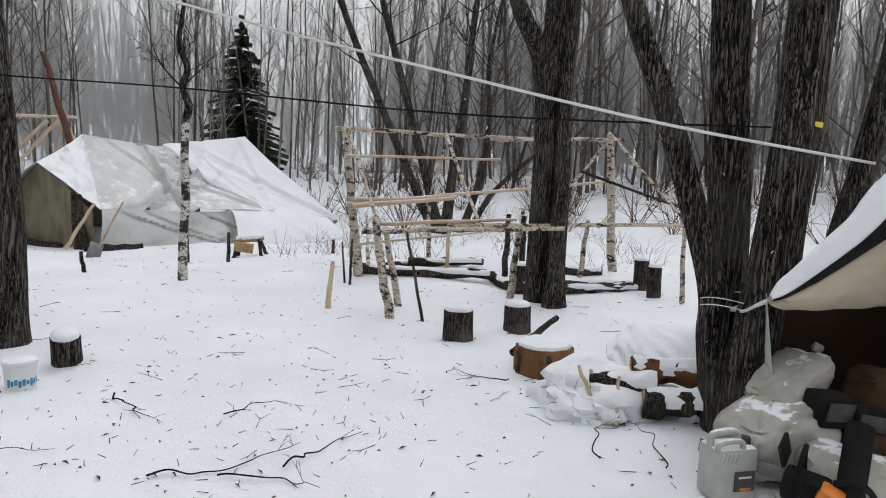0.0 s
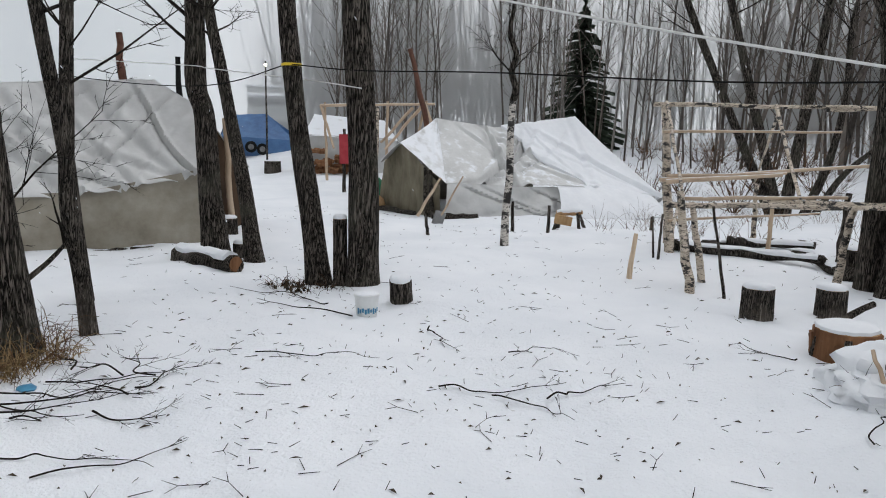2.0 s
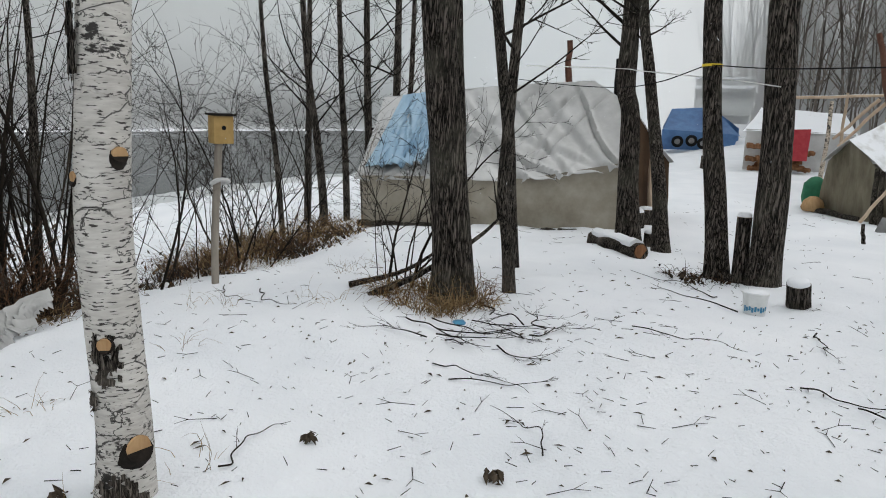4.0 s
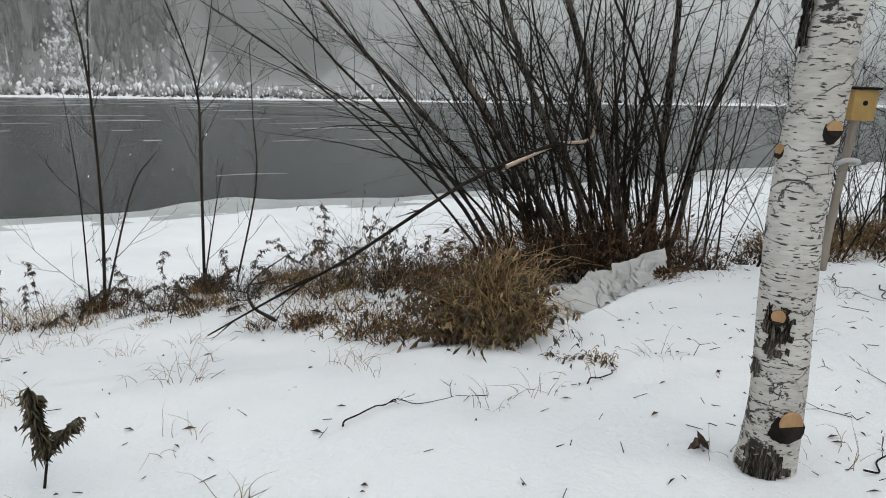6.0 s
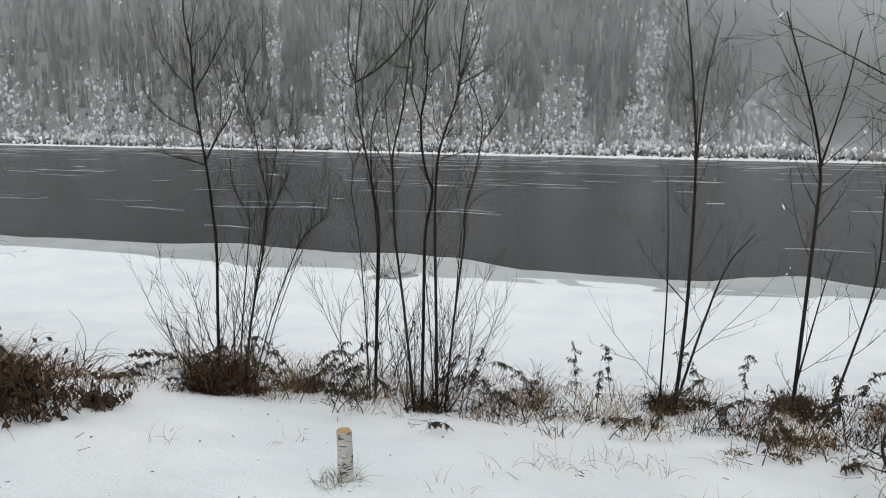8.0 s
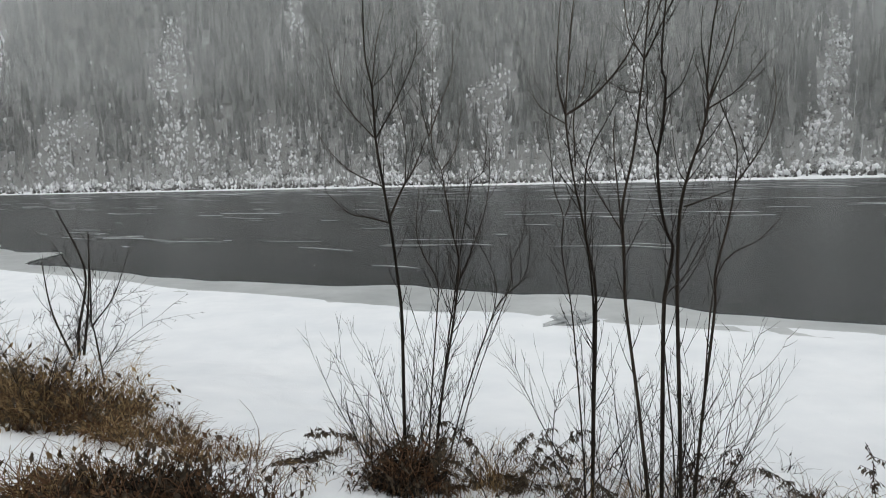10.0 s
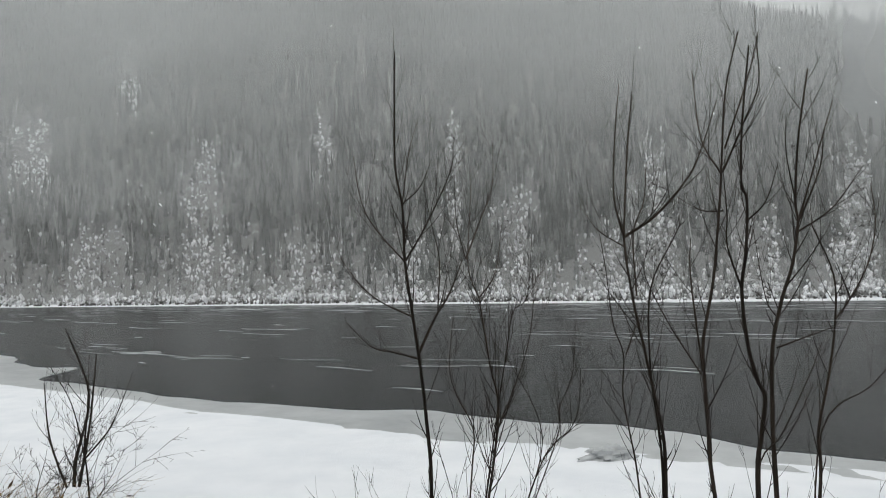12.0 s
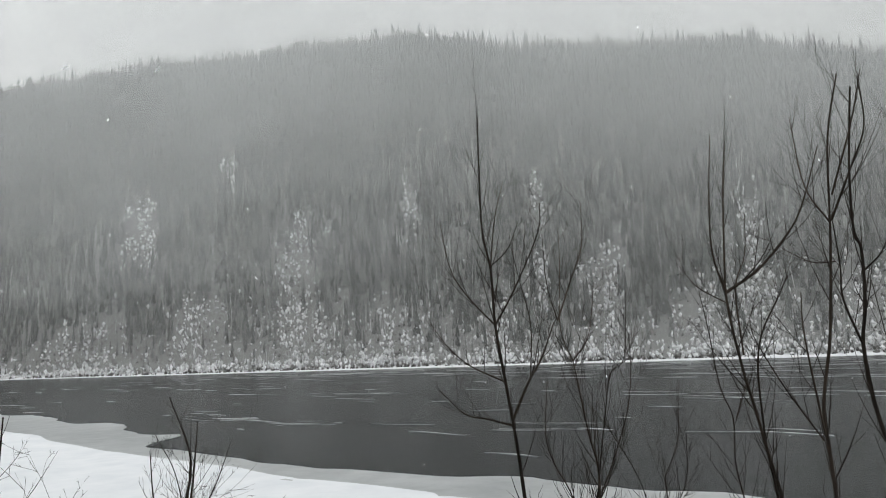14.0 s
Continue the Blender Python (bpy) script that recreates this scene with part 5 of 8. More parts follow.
stump(0.37, 6.84, 0.135, 0.27, BARK_GREY, "upright log round capped with snow", 1)
stump(0.95, 7.2, 0.125, 0.25, BARK_GREY, "upright log round capped with snow", 2)
big = stump(0.98, 5.82, 0.215, 0.23, RAW, "broad reddish chopping block capped with snow", 3, 30)
for k in range(16):
    a = 2 * math.pi * k / 16 + 0.1 * (k % 3)
    part("split_slab", Geo().box((0.05 + 0.012 * (k % 3), 0.03, 0.2 - 0.02 * (k % 4)), pose(0.213 * math.cos(a), 0.213 * math.sin(a), 0.1 - 0.008 * (k % 4), 4 * (k % 3) - 4, 3 * (k % 2), math.degrees(a) + 90), 0.008), RAW if k % 3 else BARK_GREY, big)
stump(2.94, 9.8, 0.09, 0.4, BARK_GREY, "slim upright log round by the frame", 4, 16)
stump(2.98, 9.36, 0.085, 0.38, BARK_GREY, "slim upright log round by the frame", 5, 16)
stump(-2.6, 5.78, 0.1, 0.24, BARK, "small leaning stump beside the white bucket", 6, 16, tilt=0.6)
stump(-3.5, 6.1, 0.075, 0.68, BARK, "burnt-looking broken stump between the trees", 7, 14)
stump(-5.6, 7.0, 0.12, 0.2, BARK_GREY, "short stump beside the tent corner", 8, 16)
stump(-16.0, 20.1, 0.3, 0.4, BARK_GREY, "snow-capped stump on the path", 9, 16)
stump(1.35, 10.0, 0.12, 0.3, BARK_GREY, "log round standing among the timbers", 14, 16)
for x0, y0, x1, y1, r, h0, h1 in ((0.78, 6.15, 1.2, 6.5, 0.03, 0.05, 0.28),):
    ob = thing("stick", (x0, y0, gz(x0, y0)), "broken board propped against the chopping block", "stick")
    pole(ob, "wood", (x0, y0, h0), (x1, y1, h1), r, BARK_GREY, rng)

# stakes standing in the yard
for x, y, h, lx, r, m in [(-1.0, 8.12, 0.52, 0.06, 0.03, PEELED), (-4.45, 9.9, 0.28, -0.05, 0.03, BARK_GREY), (-0.92, 9.6, 0.6, 0.03, 0.018, BARK_GREY), (-0.98, 9.7, 0.55, -0.05, 0.015, BARK_GREY), (-2.95, 11.3, 0.45, 0.0, 0.03, BARK_GREY), (-1.6, 13.0, 0.25, 0.02, 0.03, BARK_GREY), (-3.55, 11.2, 0.5, 0.0, 0.03, BARK_GREY)]:
    ob = thing("stake", (x, y, gz(x, y)), "wooden stake driven into the snow", "stake", "stakes in the yard")
    pole(ob, "shaft", (x, y, gz(x, y) - 0.1), (x + lx, y, gz(x, y) + h), r, m, rng)
ob = thing("shovel", (-5.0, 11.4, 0), "shovel with a dark blade leaning by the tent", "shovel")
pole(ob, "handle", (-5.0, 11.45, 0.15), (-4.72, 11.75, 0.85), 0.018, PEELED, rng)
part("blade", Geo().box((0.2, 0.03, 0.26), pose(-5.03, 11.42, 0.1, -15, 20, 30), 0.012), METAL, ob, world_space=True)
ob = thing("sawhorse", (-2.82, 11.95, 0), "small yellow wooden trestle with snow on it", "trestle")
for p, q, r in (((-3.0, 11.9, 0.27), (-2.58, 12.0, 0.31), 0.045), ((-3.02, 11.78, -0.03), (-2.95, 11.92, 0.27), 0.03), ((-2.56, 11.82, -0.03), (-2.66, 11.97, 0.29), 0.03), ((-3.02, 12.1, -0.03), (-2.96, 11.95, 0.27), 0.03), ((-2.55, 12.15, -0.03), (-2.64, 12.0, 0.29), 0.03)):
    pole(ob, "timber" if r > 0.04 else "leg", p, q, r, CUT if r > 0.04 else BARK_GREY, rng)
part("board", Geo().box((0.3, 0.03, 0.16), pose(-2.86, 11.83, 0.17, 12, 9, 14), 0.006), CUT, ob, world_space=True)
part("snow_cap", Geo().sheet(lambda u, v: Vector((-3.0, 11.9, 0.31)).lerp(Vector((-2.6, 12.0, 0.345)), u) + Vector((0.2, -0.9, 0)) * 0.05 * (2 * v - 1) + Vector((0, 0, 0.03 * math.sin(math.pi * v) + 0.012 * noise.noise(Vector((u * 7, v, 2))))), 12, 6, 0.03), SNOW_CAP, ob, "snow on the beam", world_space=True)

# big canvas tent by the bank
tent = thing("wall_tent", (-8.1, 5.9, 0), "canvas wall tent under a pale plastic tarpaulin", "tent")
ridge = [(-10.75, 5.3, 1.98), (-9.4, 6.65, 2.18), (-8.1, 7.94, 2.3), (-7.35, 8.1, 1.9)]
eave = [(-9.62, 4.28, 0.6), (-8.6, 5.3, 0.66), (-7.7, 6.3, 0.68), (-6.66, 7.36, 0.98)]
part("roof_tarp", Geo().sheet(cloth(ridge, eave, 11.0, 0.05, 4, 0.06, (0.5, -0.5, 0.7), 1.0), 150, 40), TARP, tent, "pale wrinkled plastic sheet", world_space=True)
part("blue_tarp", Geo().sheet(cloth([(-10.45, 5.55, 2.03), (-9.75, 6.2, 2.13)], [(-9.68, 4.5, 0.8), (-8.75, 5.12, 0.95)], 12.0, 0.05, 7, 0.0, (0.5, -0.5, 0.7), 1.0), 34, 26), BLUE_PALE, tent, "faded blue tarpaulin", world_space=True)
part("back_roof", Geo().sheet(cloth(ridge, [(-11.6, 6.6, 0.7), (-9.6, 8.6, 0.75), (-8.0, 9.4, 0.95), (-7.5, 9.3, 1.0)], 13.0, 0.03, 8, 0.05), 30, 12), TARP, tent, world_space=True)
part("side_wall", Geo().sheet(cloth([(-9.55, 4.38, 0.66), (-8.6, 5.36, 0.7), (-7.7, 6.36, 0.72), (-6.72, 7.4, 1.02)], [(-9.5, 4.4, -0.2), (-8.55, 5.38, -0.1), (-7.65, 6.38, -0.06), (-6.68, 7.4, -0.08)], 14.0, 0.05, 9, 0.0, (0.7, -0.7, 0)), 70, 16), CANVAS, tent, "weathered beige canvas wall", world_space=True)
part("end_wall", Geo().sheet(cloth([(-6.72, 7.42, 1.0), (-7.35, 8.15, 1.85), (-7.6, 9.3, 1.0)], [(-6.7, 7.44, -0.08), (-7.1, 8.3, -0.05), (-7.6, 9.35, -0.05)], 15.0, 0.03, 6, 0.0, (0.9, 0.3, 0)), 30, 16), CANVAS_BROWN, tent, "brown canvas entrance end", world_space=True)
part("bank_end_wall", Geo().sheet(cloth([(-9.58, 4.36, 0.64), (-10.7, 5.35, 1.9), (-11.55, 6.55, 0.7)], [(-9.52, 4.38, -0.3), (-10.6, 5.4, -0.4), (-11.55, 6.6, -0.4)], 16.0, 0.03, 6, 0.0, (-0.7, -0.5, 0)), 24, 12), CANVAS, tent, world_space=True)
for k in range(5):
    a, b = line([(-9.5, 4.3, -0.12), (-6.65, 7.25, -0.04)])(k / 5), line([(-9.5, 4.3, -0.12), (-6.65, 7.25, -0.04)])(k / 5 + 0.19)
    pole(tent, "sill_log", a, b, 0.055, BARK, rng)
pole(tent, "stovepipe", (-8.55, 7.75, 1.9), (-8.62, 7.8, 2.98), 0.06, RUST, rng, "rusty stovepipe", 12)
pole(tent, "stovepipe", (-8.6, 8.9, 1.5), (-8.6, 8.9, 2.75), 0.05, BLACK, rng, "black stovepipe", 12)
pole(tent, "leaning_pole", (-7.1, 8.45, -0.05), (-7.35, 8.6, 1.75), 0.05, PEELED, rng, "peeled pole leaning at the entrance")
for x, y, r in ((-6.85, 7.9, 0.12), (-6.95, 8.2, 0.13), (-7.0, 8.05, 0.1)):
    ob = stump(x, y, r, 0.22, BARK_GREY, "firewood round heaped at the tent entrance", int(x * -100), 14)
ob = thing("fallen_log", (-5.1, 6.1, 0), "thick snow-topped log lying under the trees", "log")
pole(ob, "bark", (-5.85, 6.2, 0.08), (-4.75, 5.95, 0.11), 0.125, BARK_GREY, rng, n=14)
part("snow_cap", Geo().sheet(lambda u, v: Vector((-5.8, 6.2, 0.19)).lerp(Vector((-4.85, 5.98, 0.2)), u) + Vector((0.2, 0.9, 0)) * 0.1 * (2 * v - 1) + Vector((0, 0, 0.045 * math.sin(math.pi * v) + 0.02 * noise.noise(Vector((u * 8, v * 2, 3))))), 20, 8, 0.05), SNOW_CAP, ob, "ridge of snow", world_space=True)
part("cut_face", Geo().tube([(-4.752, 5.95, 0.11), (-4.74, 5.948, 0.11)], [0.085, 0.08], 16, 0.06, rng), RAW, ob, world_space=True)

# farther camp: blue tent, wagon, lamp post, woodpile, red cloth
tent = thing("blue_tent", (-21.5, 25.8, gz(-21.5, 25.8)), "blue tarpaulin tent far down the path", "tent")
c = Vector((-21.8, 26.0, gz(-21.5, 25.8)))
ax, ay = Vector((0.74, 0.67, 0)), Vector((-0.67, 0.74, 0))
P = lambda a, b, z: c + ax * a + ay * b + Vector((0, 0, z))
part("roof", Geo().sheet(cloth([P(-1.3, 1, 1.75), P(0.5, 1, 1.85)], [P(-1.6, -0.9, 0.75), P(1.7, -0.9, 0.6)], 21, 0.05, 5, 0.06, (0, -0.5, 0.8)), 20, 12), BLUE, tent, world_space=True)
part("wall", Geo().sheet(cloth([P(-1.6, -0.9, 0.78), P(1.6, -0.9, 0.62)], [P(-1.6, -1, -0.1), P(1.5, -1, -0.1)], 22, 0.04, 5, 0, (0.5, -0.8, 0)), 20, 8), BLUE, tent, world_space=True)
part("end", Geo().sheet(cloth([P(0.5, 1, 1.83), P(1.7, 0.2, 0.9)], [P(1.5, -0.95, -0.1), P(1.8, 1, -0.1)], 23, 0.04, 5, 0), 10, 10), BLUE, tent, world_space=True)
part("end", Geo().sheet(cloth([P(-1.3, 1, 1.75), P(-1.6, 0, 0.9)], [P(-1.6, 1.5, -0.1), P(-1.6, -0.95, -0.1)], 24, 0.04, 5, 0), 10, 10), BLUE, tent, world_space=True)
for k, (a, z) in enumerate(((-0.9, 0.45), (-0.3, 0.5), (0.2, 0.4))):
    tyre = Geo().tube([P(a, -1.15, z - 0.2), P(a, -1.05, z - 0.2)], [0.26, 0.26], 18)
    ob = thing("tyre", P(a, -1.1, 0), "old tyre leaning on the blue tent", "tyre", "old tyres")
    part("rubber", tyre, BLACK, ob, world_space=True)
    part("hub", Geo().tube([P(a, -1.17, z - 0.2), P(a, -1.04, z - 0.2)], [0.13, 0.13], 14), METAL, ob, world_space=True)
wag = thing("wagon_cabin", (-29, 36, gz(-29, 36)), "pale board cabin with a snowy roof", "cabin")
m = pose(-29, 36, gz(-29, 36), 0, 0, 38)
part("body", Geo().box((3.2, 2.4, 2.1), m @ pose(0, 0, 1.6), 0.05), WHITE_WALL, wag, world_space=True)
part("roof", Geo().box((3.4, 2.6, 0.12), m @ pose(0, 0, 2.72), 0.04), SNOW_CAP, wag, "snow on the roof", world_space=True)
part("window_band", Geo().box((3.0, 0.04, 0.4), m @ pose(0, -1.22, 1.75), 0.01), LABEL_DARK, wag, "dark window band", world_space=True)
part("awning", Geo().box((3.3, 0.8, 0.08), m @ pose(0, -1.5, 2.2, 12, 0, 0), 0.03), SNOW_CAP, wag, world_space=True)
part("floor_frame", Geo().box((3.0, 2.2, 0.6), m @ pose(0, 0, 0.28), 0.05), BLACK, wag, world_space=True)
ob = thing("lamp_post", (-19, 24.2, gz(-19, 24.2)), "thin pole with a small lit lamp", "lamp post")
lx, ly, lz = -19.2, 23.6, gz(-19.2, 23.6)
pole(ob, "pole", (lx, ly, lz - 0.1), (lx, ly, 4.6), 0.04, BARK_GREY, rng)
glow, nt, b = shader("lamp_glow", 0.4)
b.inputs["Emission Color"].default_value, b.inputs["Emission Strength"].default_value = (1, 0.85, 0.6, 1), 6
part("lamp", Geo().lathe([(0.01, -0.07), (0.045, -0.04), (0.055, 0), (0.045, 0.04), (0.01, 0.07)], 12), glow, ob, "small glowing lamp").location = (lx + 19, ly - 24.2, 4.45 - gz(-19, 24.2))
ob = thing("red_cloth_stand", (-10.2, 16.1, gz(-10.2, 16.1)), "red cloth hung on a wooden post", "cloth")
pole(ob, "post", (-10.3, 16.2, -0.05), (-10.3, 16.2, 1.75), 0.05, BARK_GREY, rng)
pole(ob, "post", (-9.55, 16.6, -0.05), (-9.5, 16.6, 2.3), 0.055, BIRCH_POLE, rng)
part("cloth", Geo().sheet(cloth([(-10.4, 16.1, 1.6), (-9.75, 16.3, 1.62)], [(-10.38, 16.1, 0.82), (-9.78, 16.3, 0.85)], 25, 0.03, 5, 0, (0.4, -0.9, 0)), 14, 12, 0.01), RED, ob, world_space=True)
tent = thing("small_tent", (-13.3, 21.5, gz(-13.3, 21.5)), "small pale tent half hidden behind poles", "tent")
c, ax, ay = Vector((-13.6, 21.5, gz(-13.3, 21.5))), Vector((0.85, 0.5, 0)), Vector((-0.5, 0.85, 0))
part("roof", Geo().sheet(cloth([P(-1.4, 0.8, 2.0), P(1.2, 0.8, 1.8)], [P(-1.7, -0.8, 1.2), P(1.7, -0.8, 1.1)], 26, 0.06, 5, 0.05, (0, -0.5, 0.8)), 18, 10), TARP_SNOW, tent, world_space=True)
part("wall", Geo().sheet(cloth([P(-1.6, -0.75, 1.25), P(1.6, -0.75, 1.15)], [P(-1.6, -0.8, -0.1), P(1.6, -0.8, -0.1)], 27, 0.04, 5, 0, (0.5, -0.8, 0)), 18, 8), TARP, tent, world_space=True)
part("end_wall", Geo().sheet(cloth([P(1.6, -0.75, 1.15), P(1.5, 0.8, 2.05), P(1.7, 2.2, 1.1)], [P(1.6, -0.75, -0.1), P(1.6, 2.2, -0.1)], 28, 0.04, 5, 0, (1, 0, 0)), 14, 8), TARP, tent, world_space=True)
fr2 = thing("rail_frame", (-9.5, 17.5, gz(-9.5, 17.5)), "second frame of pale poles behind the tents", "frame")
for a, b in [((-12.2, 18.6, 2.5), (-6.6, 18.2, 2.5)), ((-11.9, 18.6, 0), (-12.0, 18.6, 2.6)), ((-8.9, 18.4, 0), (-8.8, 18.4, 2.6)), ((-7.0, 18.2, 2.55), (-8.6, 18.0, 1.2)), ((-7.0, 18.2, 2.5), (-6.0, 17.6, 1.5)), ((-12.2, 18.6, 2.5), (-11.0, 18.0, 1.2)), ((-7.9, 18.3, 0), (-7.0, 18.3, 2.6)), ((-7.6, 18.3, 2.4), (-8.3, 17.4, 1.4))]:
    a, b = ((-12.8 + (p[0] + 12.2) * 0.75, p[1], p[2]) for p in (a, b))
    pole(fr2, "pole", a, b, 0.045, PEELED, rng)
ob = thing("woodpile", (-13.2, 20.2, gz(-13.2, 20.2)), "heap of reddish split firewood", "firewood")
for k in range(34):
    x, y, z = -13.4 + rng.uniform(-1.0, 1.0), 20.2 + rng.uniform(-0.3, 0.3), rng.uniform(0.1, 0.9)
    a = rng.uniform(-0.5, 0.5)
    pole(ob, "split_log", (x - 0.22, y - a * 0.2, z + 0.2), (x + 0.22, y + a * 0.2, z + 0.2), 0.09, RAW, rng, n=6)
ob = thing("green_bag", (-7.9, 13.9, 0), "green bag by the tent entrance", "bag")
part("cloth", Geo().lathe([(0.2, 0), (0.25, 0.2), (0.22, 0.5), (0.1, 0.62), (0.03, 0.64)], 14, 0.1, rng), GREEN_D, ob)
ob = thing("yellow_bag", (-7.45, 13.2, 0), "pale yellow bag lying by the tent entrance", "bag")
part("cloth", Geo().lathe([(0.18, 0), (0.22, 0.08), (0.18, 0.2), (0.08, 0.28), (0.02, 0.29)], 14, 0.12, rng), CUT, ob)

# bucket
ob = thing("bucket", (-2.6, 5.18, gz(-2.6, 5.18) - 0.02), "white plastic bucket with a blue printed band", "bucket")
part("shell", Geo().lathe([(0.105, 0), (0.11, 0.01), (0.118, 0.1), (0.128, 0.235), (0.136, 0.238), (0.137, 0.255), (0.125, 0.257)], 28), PLASTIC_W, ob)
part("lid", Geo().lathe([(0.126, 0.256), (0.13, 0.265), (0.1, 0.275), (0.05, 0.285), (0.01, 0.287)], 28, 0.03, rng), SNOW_CAP, ob, "snow filling the top")
for k in range(9):
    a0 = -1.9 + k * 0.24
    part("print_bar", Geo().add([(r * math.cos(a), r * math.sin(a), z) for r in (0.1185 + 0.0035,) for z in (0.06 + 0.01 * (k % 3), 0.125 - 0.012 * (k % 2)) for a in (a0, a0 + 0.1, a0 + 0.19)], [(0, 1, 4, 3), (1, 2, 5, 4)]), LABEL_BLUE, ob)

ob.scale = (0.8, 0.8, 0.8)

# ropes
def rope(name, pts, r, material, label):
    return single(name, Geo().tube(spline(pts, 10), [r] * ((len(pts) - 1) * 10 + 1), 7), material, label, "rope")


rope("clothes_line", [(2.48, 4.4, 1.62), (1.28, 4.4, 1.8), (0.09, 4.65, 2.07), (-1.3, 5.45, 2.48), (-3.3, 6.05, 3.05)], 0.0085, ROPE_W, "taut white line strung between the trees")
rope("power_cable", [(2.05, 4.72, 1.82), (1.46, 4.85, 1.83), (0.1, 5.1, 1.87), (-1.7, 5.6, 2.02), (-3.25, 6.06, 2.12), (-4.05, 6.02, 2.2)], 0.006, BLACK, "black cable strung between the trees")
rope("power_cable", [(-4.08, 6.02, 2.2), (-5.0, 6.3, 2.08), (-5.95, 6.58, 2.06), (-7.4, 6.9, 2.15), (-9.5, 7.4, 2.35)], 0.006, BLACK, "black cable running to the tent")
rope("cord", [(-3.2, 6.03, 1.95), (-3.9, 6.2, 2.05), (-5.6, 6.55, 2.25), (-6.0, 6.55, 2.3), (-9, 7.2, 2.55)], 0.006, ROPE_W, "pale cord strung between the trees")
for p, r, m, lab in (((-4.08, 6.1, 2.2), 0.1, YELLOW, "yellow tape round a tree"), ((2.16, 4.63, 1.83), 0.121, YELLOW, "yellow tape knot on a tree")):
    ob = thing("tape_band", p, lab, "tape")
    part("band", Geo().lathe([(r, -0.014), (r + 0.004, -0.012), (r + 0.004, 0.012), (r, 0.014)], 20, 0.03, rng), m, ob)
ob = thing("binding", (1.9, 4.72, 0.78), "white cord bound round the tree clump", "cord")
for dz in (-0.022, 0.02):
    part("turn", Geo().tube([(0.18 * math.cos(a), 0.16 * math.sin(a), dz + 0.02 * math.sin(2 * a)) for a in np.linspace(0, 2 * math.pi, 30)], [0.0035] * 30, 6), ROPE_W, ob)

# tarpaulin store with sacks and tools
store = thing("tarp_store", (2.7, 4.5, 0), "open store under a sagging snowy tarpaulin", "shelter")


TOP_EDGE = spline([(1.82, 4.1, 0.93), (1.86, 4.1, 1.0), (1.95, 4.1, 1.08), (2.06, 4.1, 1.18), (2.19, 4.1, 1.3), (2.36, 4.1, 1.5), (2.95, 4.1, 2.1)], 6)
STRAP_EDGE = spline([(1.82, 4.1, 0.91), (1.88, 4.1, 0.925), (1.98, 4.1, 0.97), (2.08, 4.1, 1.04), (2.2, 4.1, 1.14), (2.38, 4.1, 1.31), (2.95, 4.1, 1.86)], 6)
LOW_EDGE = spline([(1.82, 4.1, 0.895), (1.89, 4.1, 0.875), (1.99, 4.1, 0.87), (2.1, 4.1, 0.87), (2.23, 4.1, 0.88), (2.42, 4.1, 0.9), (2.95, 4.1, 0.95)], 6)
t_at, s_at, b_at = line(TOP_EDGE), line(STRAP_EDGE), line(LOW_EDGE)


def lobe(u, v):
    """The bulging front of the tarpaulin, from behind its crest down to its lower hem."""
    t, s, b = t_at(u), s_at(u), b_at(u)
    g = min(1.0, 0.15 + 2 * u)
    rows = [t + Vector((0, 0.3, -0.3)) * g, t + Vector((0, 0.08, 0)) * g, s + Vector((0, -0.02, 0)) * g, s.lerp(b, 0.5) + Vector((0, -0.07, 0)) * g, b + Vector((0, 0.0, 0)), b + Vector((0, 0.16, 0.03)) * g]
    c = spline(rows, 6)
    k = min(int(v * 30), 29)
    p = c[k].lerp(c[k + 1], v * 30 - k)
    return p + Vector((0, 0.03, 0.018)) * noise.noise(Vector((u * 7, v * 4, 1)))


part("tarp_roll", Geo().sheet(lobe, 60, 30, 0.012), simple("cream_canvas", (0.3, 0.25, 0.18), (0.5, 0.44, 0.34), 3, 0.8, bumps=0.35, snowy=(0.8, 1.0, 9)), store, "cream canvas bulging under snow", world_space=True)
part("snow_layer", Geo().sheet(lambda u, v: lobe(u, 0.02 + 0.35 * v) + Vector((0, -0.008, 0.016 + 0.008 * noise.noise(Vector((u * 9, v * 5, 2))))), 60, 14, 0.02), SNOW_CAP, store, "snow lying on the bulge", world_space=True)
part("strap", Geo().sheet(lambda u, v: lobe(u, 0.375 + 0.13 * v * (0.25 + 0.75 * u)) + Vector((0, -0.012, 0.004)), 60, 4, 0.006), BLACK, store, "black strap", world_space=True)
part("roof_tarp", Geo().sheet(cloth([t_at(k / 6) + Vector((0, 0.26, -0.27)) * min(1, 0.15 + k / 3) for k in range(7)], [(1.95, 5.0, 0.7), (2.3, 5.12, 0.78), (2.9, 5.15, 0.86), (3.6, 5.2, 0.95)], 31, 0.03, 5, 0.04), 20, 14), TARP_SNOW, store, "snowy tarpaulin roof", world_space=True)
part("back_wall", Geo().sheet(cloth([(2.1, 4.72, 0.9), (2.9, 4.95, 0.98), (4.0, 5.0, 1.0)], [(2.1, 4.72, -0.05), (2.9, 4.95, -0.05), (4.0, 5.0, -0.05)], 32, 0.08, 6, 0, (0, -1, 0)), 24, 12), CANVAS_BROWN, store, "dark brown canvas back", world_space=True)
# unseen wall, added past the view's edge to keep light out of the store
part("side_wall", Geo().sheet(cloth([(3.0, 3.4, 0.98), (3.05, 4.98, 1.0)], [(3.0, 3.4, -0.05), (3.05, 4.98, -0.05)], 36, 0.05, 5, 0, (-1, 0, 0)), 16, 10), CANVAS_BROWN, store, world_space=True)
